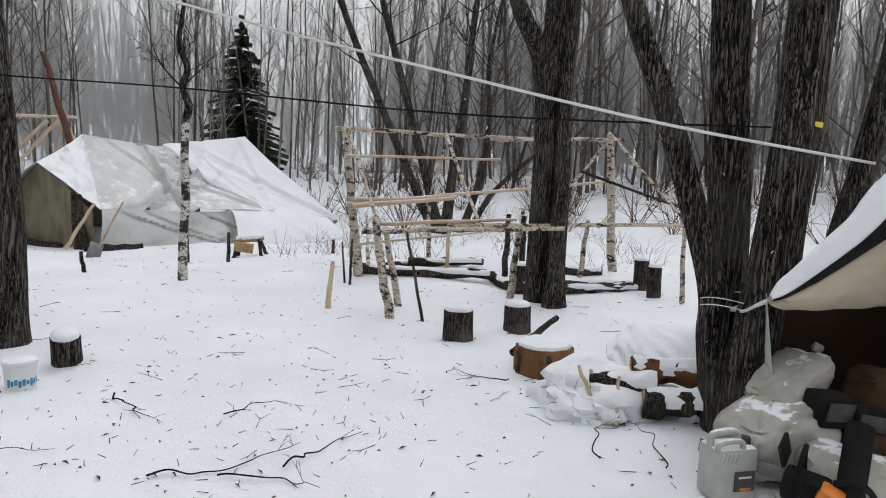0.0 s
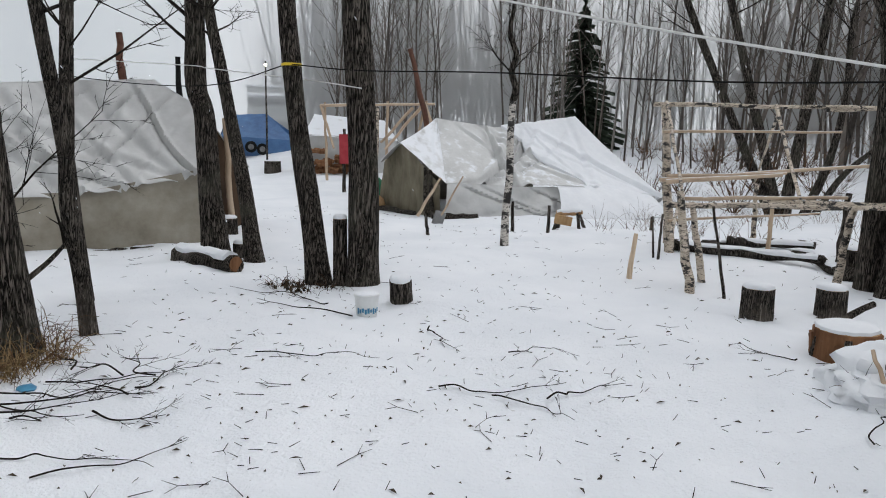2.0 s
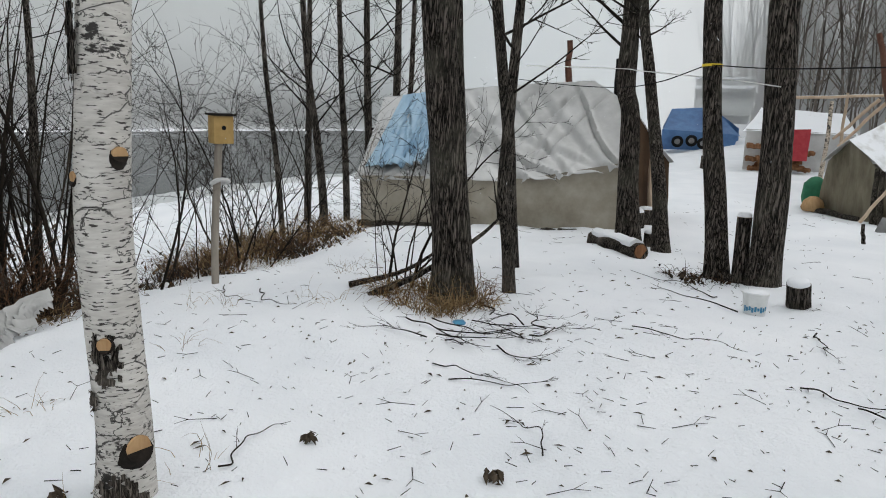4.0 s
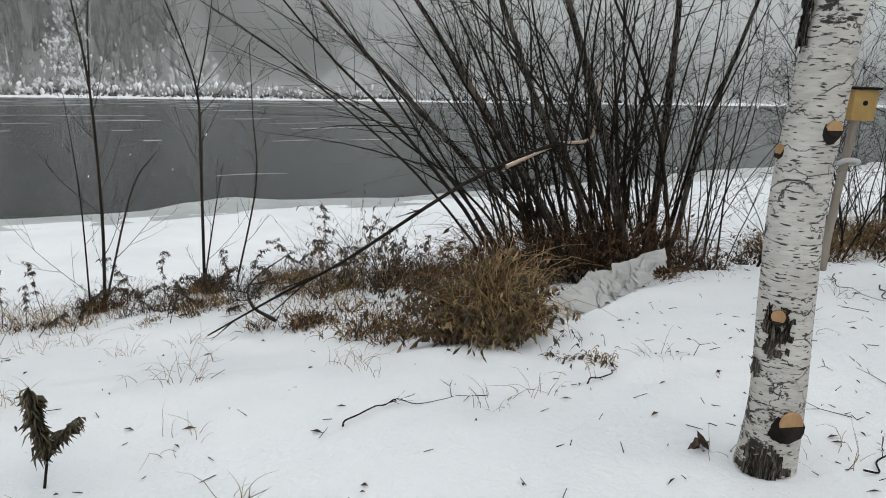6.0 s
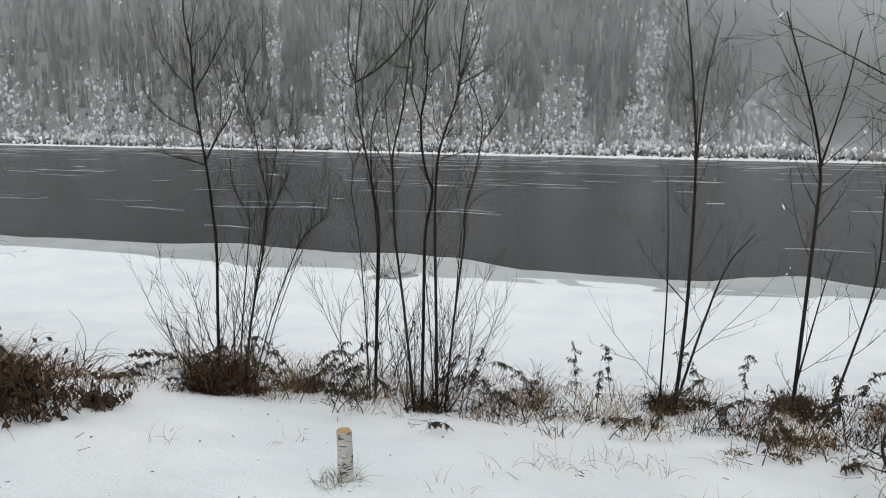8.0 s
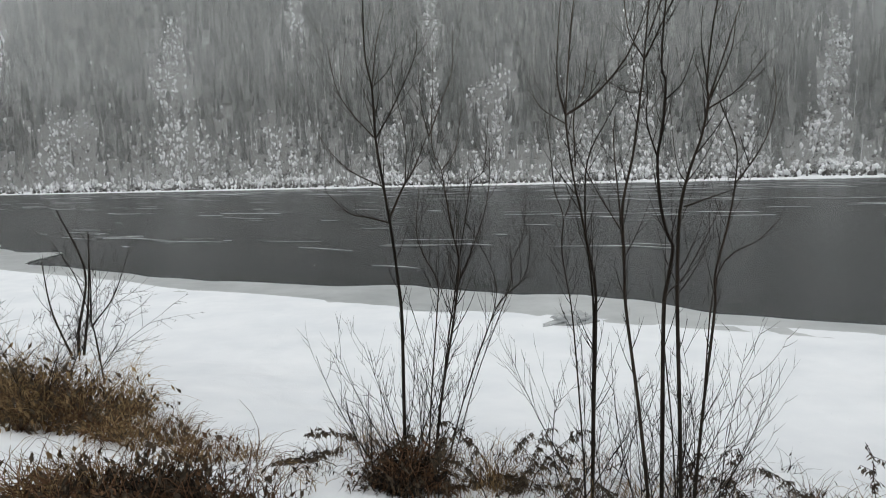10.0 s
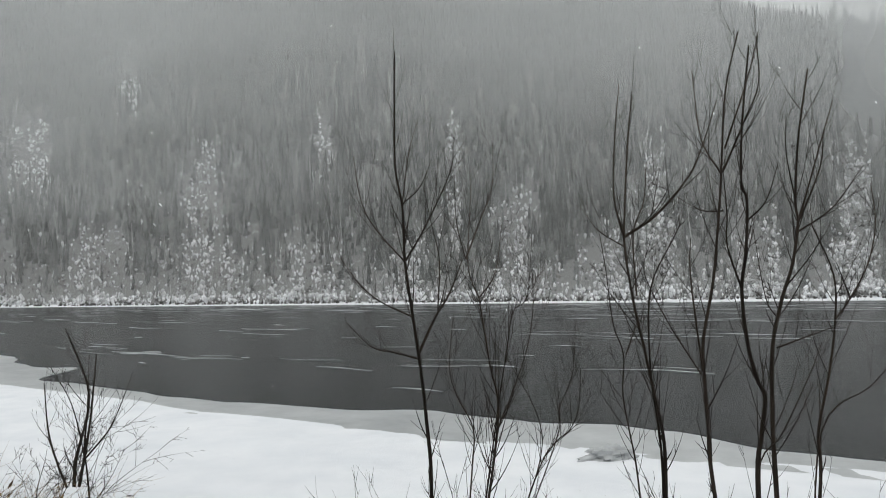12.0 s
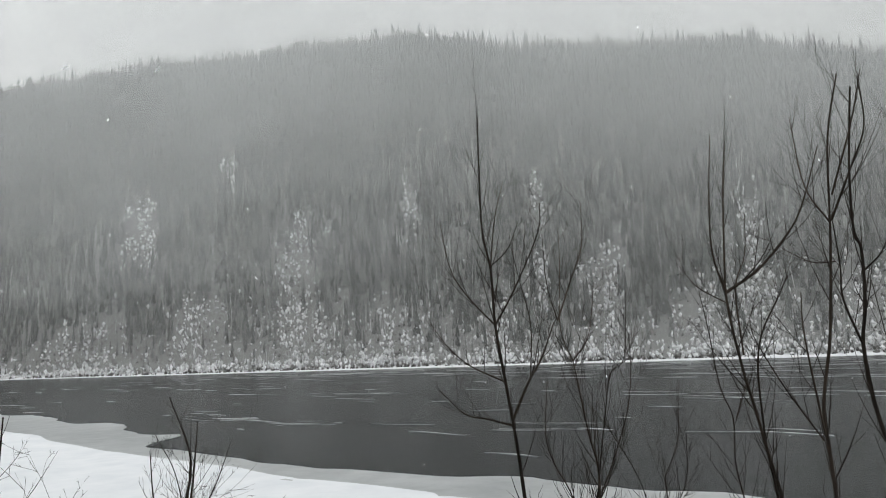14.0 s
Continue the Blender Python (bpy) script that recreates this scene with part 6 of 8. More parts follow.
part("side_flap", Geo().sheet(cloth([(1.9, 4.3, 0.88), (2.06, 4.66, 0.9)], [(1.97, 4.25, 0.3), (2.06, 4.66, -0.05)], 33, 0.03, 5, 0), 8, 12), TARP, store, "torn pale flap", world_space=True)


def blob(name, place, size, seed, material, label, category, rough=0.2, group=""):
    """A slumped sack: a lumpy rounded body, flat underneath, with a gathered neck."""
    g = Geo()
    n, m = 40, 24
    vs = []
    for i in range(m + 1):
        ph = math.pi * i / m
        for j in range(n):
            a = 2 * math.pi * j / n
            d = Vector((math.sin(ph) * math.cos(a), math.sin(ph) * math.sin(a), math.cos(ph)))
            k = 1 + rough * noise.noise(d * 1.9 + Vector((seed, 0, 0))) * 1.6 + rough * 0.6 * noise.noise(d * 5 + Vector((0, seed, 0))) + rough * 0.5 * abs(noise.noise(d * 8 + Vector((seed, seed, 0))))
            p = Vector((d.x * size[0], d.y * size[1], max(d.z, -0.75) * size[2])) * k
            vs.append((p.x, p.y, p.z + size[2] * 0.75))
    g.add(vs, [(i * n + j, (i + 1) * n + j, (i + 1) * n + (j + 1) % n, i * n + (j + 1) % n) for i in range(m) for j in range(n)])
    ob = thing(name, place, label, category, group)
    part("bag" if category == "sack" else "body", g, material, ob)
    return ob


def sack(place, size, seed, material, label):
    """A slack cloth sack: a pillow with pulled-in corners and long creases."""
    n, m, vs = 48, 26, []
    for i in range(m + 1):
        ph = math.pi * i / m
        for j in range(n):
            a = 2 * math.pi * j / n
            c = [math.sin(ph) * math.cos(a), math.sin(ph) * math.sin(a), math.cos(ph)]
            q = [math.copysign(abs(w) ** 0.62, w) for w in c]
            pull = 1 + 0.1 * abs(q[0] * q[1]) ** 2
            crease = noise.noise(Vector((q[0] * 2.2 + seed, q[1] * 6.5 + q[2] * 3, q[2] * 4.5 + q[0] * 2)))
            slump = noise.noise(Vector((q[0] * 1.1, q[1] * 1.1 + seed, q[2])))
            k = pull * (1 + 0.22 * slump - 0.16 * abs(crease) + 0.03 * crease)
            z = max(q[2], -0.8) * size[2] * k * (1 - 0.25 * q[0] * slump)
            vs.append((q[0] * size[0] * k, q[1] * size[1] * k, z + size[2] * 0.8))
    g = Geo().add(vs, [(i * n + j, (i + 1) * n + j, (i + 1) * n + (j + 1) % n, i * n + (j + 1) % n) for i in range(m) for j in range(n)])
    ob = thing("sack", place, label, "sack", "sacks in the store")
    part("bag", g, material, ob)
    neck = [(size[0] * f, 0, size[2] * h) for f, h in ((0.85, 0.8), (1.05, 0.85), (1.15, 0.95), (1.3, 0.9))]
    rng = random.Random(seed)
    part("neck", Geo().tube(neck, [size[2] * 0.55, size[2] * 0.2, size[2] * 0.17, size[2] * 0.4], 18, 0.22, rng), material, ob, "gathered neck")
    part("tie", Geo().tube([(size[0] * 1.08, 0, size[2] * 0.87), (size[0] * 1.12, 0, size[2] * 0.92)], [size[2] * 0.23] * 2, 14), LABEL_DARK, ob, "dark tie cord")
    return ob


sack(pose(1.93, 4.12, 0.08, 0, -12, 25), (0.32, 0.22, 0.17), 1, SACK, "big bulging pale sack dusted with snow")
sack(pose(2.08, 4.32, 0.36, 0, -24, 35), (0.26, 0.16, 0.085), 2, SACK, "grey slack sack on top of the heap")
sack(pose(2.12, 3.8, -0.03, 0, 6, -20), (0.25, 0.2, 0.15), 3, SACK, "pale creased sack at the front of the heap")
# the store's shade is put into the dark brown of these two sacks
sack(pose(2.55, 4.15, 0.3, 0, 5, 10), (0.26, 0.18, 0.13), 4, CANVAS_BROWN, "crumpled grey-brown sack in the store, coloured darker for its shade")
sack(pose(2.5, 4.0, -0.02, 0, 0, 10), (0.3, 0.25, 0.18), 6, CANVAS_BROWN, "brown sack in the store, coloured darker for the shade there")
for x, y, z, s, rz in ((2.12, 4.02, 0.37, (0.19, 0.16, 0.16), 12), (2.3, 3.98, 0.33, (0.16, 0.16, 0.14), -12)):
    ob = thing("black_case", pose(x, y, z, 4, 6, rz), "black soft case on the sacks", "case", "cases in the store")
    part("body", Geo().box(s, Matrix(), 0.018), BLACK, ob)
    part("flap", Geo().box((s[0] * 0.8, 0.01, s[2] * 0.6), pose(0, -s[1] / 2 - 0.004, 0.01, 3, 0, 0), 0.004), LABEL_DARK, ob, "stitched front flap")
ob = thing("black_tube", (2.05, 3.66, 0.0), "black cylinder leaning on the sacks", "tube")
part("shell", Geo().tube([(1.99, 3.58, 0.06), (2.0, 3.6, 0.08), (2.1, 3.72, 0.38), (2.105, 3.725, 0.39)], [0.055, 0.062, 0.062, 0.055], 20), BLACK, ob, world_space=True)

jx, jy = 1.55, 3.86
can = thing("jerrycan", pose(jx, jy, gz(jx, jy), 0, 0, 12), "dirty grey plastic canister with snow on it", "canister")
part("body", Geo().box((0.23, 0.16, 0.26), pose(0, 0, 0.13), 0.03), PLASTIC_G, can)
for dx in (-0.05,):
    part("handle", Geo().tube(spline([(-0.1, 0, 0.25), (-0.09, 0, 0.31), (0.03, 0, 0.315), (0.05, 0, 0.25)], 6), [0.018] * 19, 10), PLASTIC_G, can)
    part("handle", Geo().tube(spline([(-0.1, -0.06, 0.24), (-0.09, -0.06, 0.285), (0.02, -0.06, 0.29), (0.04, -0.06, 0.24)], 6), [0.014] * 19, 10), PLASTIC_G, can)
part("cap", Geo().lathe([(0.03, 0.25), (0.03, 0.285), (0.027, 0.29)], 16, centre=(0.085, 0)), LABEL_DARK, can, "dark screw cap")
part("label_panel", Geo().box((0.11, 0.006, 0.1), pose(0.04, -0.082, 0.1), 0.002), LABEL_DARK, can, "dark printed label")
part("label_bar", Geo().box((0.06, 0.004, 0.012), pose(0.045, -0.086, 0.062), 0.001), ORANGE, can)
part("label_bar", Geo().box((0.07, 0.004, 0.01), pose(0.04, -0.086, 0.12), 0.001), PLASTIC_W, can)
for k in range(5):
    part("rib", Geo().box((0.012, 0.006, 0.05), pose(-0.09 + k * 0.022, -0.081, 0.215, 0, 20, 0), 0.002), PLASTIC_G, can)

saw = thing("chainsaw", pose(1.83, 3.68, 0.02, 6, 8, -35), "black and orange chainsaw lying by the sacks", "chainsaw")
part("engine_body", Geo().box((0.2, 0.14, 0.13), pose(0, 0, 0.09), 0.03), BLACK, saw)
part("cover", Geo().box((0.11, 0.1, 0.08), pose(0.1, -0.04, 0.11, 8, 15, 0), 0.025), ORANGE, saw, "orange top cover")
part("front_handle", Geo().tube(spline([(-0.02, -0.1, 0.08), (-0.04, -0.1, 0.22), (-0.04, 0.0, 0.29), (-0.04, 0.1, 0.2), (-0.02, 0.1, 0.08)], 6), [0.012] * 25, 8), BLACK, saw)
part("hand_guard", Geo().box((0.02, 0.18, 0.1), pose(-0.12, 0, 0.24, 0, -20, 0), 0.008), BLACK, saw)
part("rear_handle", Geo().tube(spline([(0.1, 0, 0.16), (0.2, 0, 0.2), (0.27, 0, 0.14), (0.24, 0, 0.06), (0.1, 0, 0.04)], 6), [0.015] * 25, 8), BLACK, saw)
part("guide_bar", Geo().box((0.4, 0.008, 0.07), pose(-0.3, 0.06, 0.08), 0.003), METAL, saw, "steel guide bar")

# snowed-up firewood heap beside the clump
for k, (a, b, r, m) in enumerate([((1.42, 5.05, 0.25), (1.85, 4.95, 0.27), 0.085, RAW), ((1.45, 4.85, 0.1), (1.92, 4.8, 0.1), 0.09, BARK), ((1.15, 5.0, 0.15), (1.55, 4.92, 0.2), 0.085, BARK_GREY), ((1.2, 5.3, 0.1), (1.7, 5.25, 0.12), 0.09, BARK_GREY), ((1.02, 4.95, 0.06), (1.12, 5.35, 0.08), 0.075, CUT), ((1.0, 5.5, 0.05), (1.5, 5.55, 0.07), 0.07, BARK_GREY)]):
    ob = thing("firewood_log", (a[0], a[1], 0), "split firewood log half buried in snow", "log", "firewood by the tree clump")
    pole(ob, "wood", a, b, r, m, rng, n=12)
    d = (Vector(b) - Vector(a)).normalized()
    part("cut_face", Geo().tube([Vector(a) - d * 0.003, Vector(a) - d * 0.008], [r * 0.95, r * 0.93], 14), CUT, ob, world_space=True)
    s = Vector((-d.y, d.x, 0)) * r * 0.9
    ln = (Vector(b) - Vector(a)).length
    part("snow_cap", Geo().sheet(lambda u, v: Vector(a) + d * ln * (0.02 + 0.96 * u) + s * (2 * v - 1) + Vector((0, 0, r * (0.5 + 0.6 * math.sin(math.pi * v)) + 0.02 * noise.noise(Vector((u * 5, v * 3, k))))), 12, 8, 0.05), SNOW_CAP, ob, "thick snow", world_space=True)
blob("snow_heap", (1.3, 5.2, -0.12), (0.45, 0.4, 0.22), 9, SNOW_CAP, "mound of snow over the firewood", "snow", 0.25)
blob("snow_heap", (1.12, 5.05, -0.1), (0.25, 0.3, 0.15), 10, SNOW_CAP, "mound of snow over the firewood", "snow", 0.25)
ob = thing("tarp_bundle", (1.7, 5.35, 0), "pale tarpaulin folded over the firewood", "tarpaulin")
part("sheet", Geo().sheet(cloth([(1.38, 5.55, 0.3), (1.6, 5.7, 0.42), (2.0, 5.6, 0.44)], [(1.32, 5.2, 0.02), (1.6, 5.15, 0.28), (2.0, 5.05, 0.3)], 35, 0.05, 5, -0.06), 30, 20, 0.02), TARP_SNOW, ob, world_space=True)
for a, b, r in (((1.15, 4.75, 0.02), (1.05, 4.95, 0.3), 0.015), ((1.2, 4.8, 0.02), (1.14, 5.0, 0.26), 0.013), ((1.24, 4.7, 0.0), (1.3, 4.9, 0.25), 0.012)):
    ob = thing("board_sliver", (a[0], a[1], 0), "pale splinter of wood leaning on the heap", "stick", "wood splinters")
    pole(ob, "wood", a, b, r, PEELED, rng)


# ---- the bank ----
forked_sapling(-1.12, -8.0,
               [(0.0189, [(-1.15, 0.56), (-1.13, 0.88), (-1.10, 1.20), (-1.05, 1.59), (-1.01, 1.91), (-1.00, 2.26), (-0.96, 2.50), (-0.96, 2.83), (-0.97, 3.27)]),
                (0.0090, [(-1.01, 1.91), (-0.84, 2.10), (-0.74, 2.28), (-0.69, 2.58)]),
                (0.0113, [(-1.01, 1.91), (-1.15, 2.13), (-1.34, 2.50), (-1.37, 2.70)]),
                (0.0074, [(-1.00, 2.28), (-1.12, 2.39), (-1.21, 2.58)]),
                (0.0074, [(-1.00, 2.28), (-1.05, 2.61), (-1.12, 2.84)]),
                (0.0088, [(-1.05, 1.56), (-0.85, 1.66), (-0.72, 1.77), (-0.60, 1.94)]),
                (0.0106, [(-1.09, 1.29), (-0.93, 1.34), (-0.79, 1.38), (-0.64, 1.53)]),
                (0.0129, [(-1.09, 1.33), (-1.21, 1.55), (-1.31, 1.69), (-1.42, 1.92)]),
                (0.0096, [(-1.42, 1.92), (-1.52, 2.17), (-1.61, 2.40), (-1.62, 2.69)]),
                (0.0075, [(-1.42, 1.92), (-1.37, 2.17), (-1.37, 2.49)]),
                (0.0073, [(-1.22, 1.59), (-1.23, 1.91), (-1.17, 2.17), (-1.12, 2.39)])],
               "bare sapling rising from a tuft of dry grass", 51)
forked_sapling(-1.3, -8.15,
               [(0.0154, [(-1.62, 0.47), (-1.68, 0.92), (-1.63, 1.19), (-1.58, 1.53), (-1.56, 1.66)]),
                (0.0079, [(-1.56, 1.66), (-1.69, 1.83), (-1.77, 2.18)]),
                (0.0078, [(-1.56, 1.66), (-1.49, 1.88), (-1.52, 2.30), (-1.53, 2.57)]),
                (0.0120, [(-1.62, 0.47), (-1.69, 0.77), (-1.80, 0.98), (-1.94, 1.28), (-2.01, 1.55), (-2.03, 1.82)]),
                (0.0100, [(-1.68, 0.92), (-1.76, 1.33), (-1.81, 1.56), (-1.92, 1.67), (-1.97, 2.10)]),
                (0.0114, [(-1.48, 0.53), (-1.49, 0.79), (-1.38, 1.02), (-1.33, 1.21), (-1.36, 1.54)]),
                (0.0104, [(-1.95, 0.44), (-2.09, 0.63), (-2.22, 0.72), (-2.30, 0.87), (-2.33, 1.14)]),
                (0.0078, [(-1.97, 0.51), (-1.97, 0.82), (-1.79, 1.17), (-1.65, 1.37)]),
                (0.0082, [(-2.11, 0.67), (-2.14, 0.88), (-2.25, 1.10), (-2.30, 1.50)])],
               "bushy bare sapling with many forking shoots", 58)
forked_sapling(-2.47, -7.5,
               [(0.0171, [(-2.53, 0.53), (-2.52, 0.81), (-2.46, 1.09), (-2.40, 1.38), (-2.36, 1.55), (-2.30, 1.94), (-2.31, 2.23), (-2.35, 2.66), (-2.39, 2.93)]),
                (0.0112, [(-2.30, 2.03), (-2.22, 2.26), (-2.21, 2.58), (-2.23, 2.96)]),
                (0.0122, [(-2.30, 2.03), (-2.53, 2.17), (-2.76, 2.41), (-2.86, 2.60), (-2.97, 2.91)]),
                (0.0071, [(-2.31, 1.96), (-2.12, 2.07), (-2.01, 2.21)]),
                (0.0095, [(-2.37, 1.66), (-2.39, 2.05), (-2.49, 2.26), (-2.54, 2.52)]),
                (0.0135, [(-2.51, 0.53), (-2.49, 0.85), (-2.45, 1.20), (-2.47, 1.69), (-2.65, 2.01), (-2.72, 2.12)]),
                (0.0108, [(-2.33, 0.55), (-2.29, 0.83), (-2.26, 1.06), (-2.28, 1.30), (-2.22, 1.49), (-2.19, 1.82), (-2.16, 2.05)]),
                (0.0074, [(-2.28, 1.30), (-2.34, 1.45), (-2.38, 1.55)])],
               "slender bare sapling with upright twigs", 52)
forked_sapling(-2.6, -6.8,
               [(0.0194, [(-2.62, 0.69), (-2.66, 0.93), (-2.69, 1.11), (-2.64, 1.22), (-2.59, 1.42), (-2.57, 1.70), (-2.61, 1.90), (-2.63, 2.18), (-2.60, 2.27), (-2.62, 2.59), (-2.69, 3.04)]),
                (0.0099, [(-2.57, 1.70), (-2.48, 1.93), (-2.48, 2.09), (-2.46, 2.32)]),
                (0.0088, [(-2.63, 2.07), (-2.76, 2.18), (-2.86, 2.40)]),
                (0.0158, [(-2.33, 0.73), (-2.32, 0.96), (-2.31, 1.23), (-2.31, 1.43), (-2.39, 1.75), (-2.45, 2.15), (-2.47, 2.32), (-2.52, 2.77), (-2.62, 3.11)]),
                (0.0083, [(-2.47, 2.32), (-2.35, 2.51), (-2.31, 2.87)]),
                (0.0108, [(-2.48, 2.33), (-2.66, 2.62), (-2.79, 2.85), (-2.81, 3.13)]),
                (0.0089, [(-2.50, 2.46), (-2.64, 2.84), (-2.71, 3.11)]),
                (0.0094, [(-2.30, 1.28), (-2.23, 1.76), (-2.23, 1.97)]),
                (0.0076, [(-2.29, 1.26), (-2.14, 1.50), (-2.02, 1.74), (-2.00, 1.85)]),
                (0.0063, [(-2.47, 2.12), (-2.34, 2.12), (-2.19, 2.19)])],
               "tall two-stemmed bare sapling with rising boughs", 53)
forked_sapling(-2.75, -6.75,
               [(0.0183, [(-2.69, 0.70), (-2.69, 1.06), (-2.71, 1.38), (-2.78, 1.62), (-2.87, 1.83), (-2.92, 2.05), (-2.91, 2.18), (-2.95, 2.52), (-3.04, 2.92)]),
                (0.0092, [(-2.91, 2.02), (-3.05, 2.46), (-3.14, 2.73)]),
                (0.0092, [(-2.94, 2.08), (-3.10, 2.37), (-3.14, 2.58)]),
                (0.0070, [(-2.91, 2.18), (-2.85, 2.43), (-2.85, 2.65)]),
                (0.0095, [(-2.91, 2.00), (-3.16, 2.14), (-3.38, 2.38)]),
                (0.0067, [(-2.76, 1.53), (-2.69, 1.65), (-2.66, 2.02)]),
                (0.0142, [(-2.99, 0.67), (-2.99, 0.91), (-3.08, 1.21), (-3.14, 1.48), (-3.15, 1.76), (-3.01, 2.05)]),
                (0.0095, [(-3.14, 1.51), (-3.26, 1.63), (-3.40, 1.82), (-3.47, 2.05), (-3.45, 2.28)]),
                (0.0073, [(-3.26, 1.63), (-3.19, 1.83)]),
                (0.0090, [(-2.74, 1.38), (-2.94, 1.43), (-3.14, 1.48)]),
                (0.0097, [(-3.01, 0.91), (-3.35, 1.13), (-3.53, 1.27)]),
                (0.0089, [(-2.58, 0.71), (-2.74, 0.93), (-2.92, 1.22), (-3.01, 1.40)])],
               "many-forked bare sapling with long whips", 59)
sapling([([low(-5.0, -6.0), (-5.08, -6.0, 0.0), (-5.06, -6.0, 1.32), (-4.92, -6.0, 2.17), (-4.76, -6.0, 2.85)], 0.017), ([low(-5.0, -6.02), (-5.7, -6.1, 0.18), (-6.2, -6.1, 0.6)], 0.012), ([(-5.06, -6.0, 1.3), (-5.12, -6.0, 2.1), (-5.28, -6.0, 2.7)], 0.009), ([low(-4.9, -6.1), (-4.9, -6.1, 0.2), (-4.8, -6.1, 1.3)], 0.009)],
        "thin bare sapling among withered weeds", 54)
sapling([([low(-6.0, -5.4), (-6.07, -5.4, 0.73), (-6.06, -5.4, 1.33), (-5.8, -5.4, 1.91), (-5.33, -5.4, 2.65)], 0.017), ([(-6.06, -5.4, 1.33), (-6.31, -5.4, 1.93), (-6.51, -5.4, 2.6)], 0.009), ([low(-6.7, -5.4), (-7.3, -5.4, 0.09), (-7.28, -5.4, 1.0), (-7.25, -5.4, 1.96)], 0.012), ([low(-6.1, -5.5), (-6.6, -5.6, -0.2), (-7.0, -5.7, 0.4)], 0.01)],
        "thin bare sapling with reddish twigs", 55)
sapling([([(2.65, -17.5, -1.9), (2.62, -17.5, -1.2), (2.41, -17.5, -0.06), (2.79, -17.5, 1.13)], 0.03), ([(2.6, -17.5, -1.85), (2.4, -17.5, -0.6), (2.29, -17.5, 0.66)], 0.025), ([(2.65, -17.4, -1.9), (3.0, -17.4, -0.8), (3.1, -17.4, 0.2)], 0.02)],
        "small bare sapling out on the snowy shore", 56)
sapling([([low(1.62, -13.0), (1.72, -13.3, -0.5), (1.76, -13.3, -0.22), (1.9, -13.3, 0.4), (2.15, -13.3, 0.9)], 0.011), ([(1.76, -13.3, -0.22), (1.72, -13.3, 0.35), (1.7, -13.3, 1.0)], 0.0095), ([(1.76, -13.3, -0.3), (1.45, -13.3, 0.1), (1.2, -13.3, 0.75)], 0.0095)], "small forked sapling on the crest of the bank", 60)
sapling([([low(4.1, -13.5), (4.0, -13.4, 0.0), (3.9, -13.3, 1.2)], 0.025), ([low(4.2, -13.5), (4.5, -13.4, 0.1), (4.6, -13.4, 0.9)], 0.02)], "small bare sapling down the bank", 57)


def leaning_bush(name, foot, stems, label, seed, height, bias, lean, spread, radius, prm=BUSH, mat=WILLOW):
    rng = random.Random(seed)
    x, y = foot
    ob = thing(name, (x, y, gz(x, y)), label, "shrub")
    for k in range(stems):
        a, q = rng.uniform(0, 2 * math.pi), math.sqrt(rng.random())
        fx, fy = x + math.cos(a) * spread[0] * q, y + math.sin(a) * spread[1] * q
        f = rng.random()
        d = Vector((math.cos(a) * lean * q + bias[0] * f, math.sin(a) * lean * q + bias[1] * f * f, 1))
        rows = []
        grow(rng, (fx, fy, gz(fx, fy) - 0.05), d, height * rng.uniform(0.7, 1.15), radius * rng.choice((0.5, 0.6, 0.7, 0.9, 1.1, 1.5)), 0, prm, rows)
        part("stem", Geo().segs([r[:8] for r in rows if r[8] == 0], 7), mat, ob, world_space=True)
        part("twig_spray", Geo().segs([r[:8] for r in rows if r[8] > 0], 3), TWIG, ob, world_space=True, kind="stuff")
    return ob


leaning_bush("willow_shrub", (-9.4, 2.7), 22, "thin tangled shoots beside the tent", 63, 3.2, (0.0, -0.3), 0.4, (1.4, 0.9), 0.011)
leaning_bush("willow_shrub", (-4.75, 2.75), 7, "dark thin shoots beside the big tree", 64, 1.9, (0.05, 0.0), 0.25, (0.3, 0.35), 0.011)
for k, (x, y, r, lx) in enumerate([(-13.0, 4.95, 0.08, -0.5), (-13.4, 5.6, 0.07, -0.2), (-13.2, 6.05, 0.085, -0.1), (-13.8, 6.9, 0.1, 0.1), (-12.2, 3.8, 0.05, -0.4), (-14.0, 7.3, 0.07, 0.2), (-15, 5.2, 0.08, 0.1)]):
    z = gz(x, y)
    tree([([(x, y, z - 0.1), (x, y + lx * 0.25, z + 1.5), (x, y + lx * 0.7, z + 3.2), (x, y + lx, z + 5.5), (x, y + lx * 1.2, z + 7.5)], [r * 1.1, r, r * 0.85, r * 0.6, 0.02], 0.2)],
         "slim dark bare tree on the bank by the tent", BARK_GREY, seed=70 + k, crown=20, prm=dict(BARE, bend=0.12), lo=0.28, length=1.9, group="bank trees behind the tent")


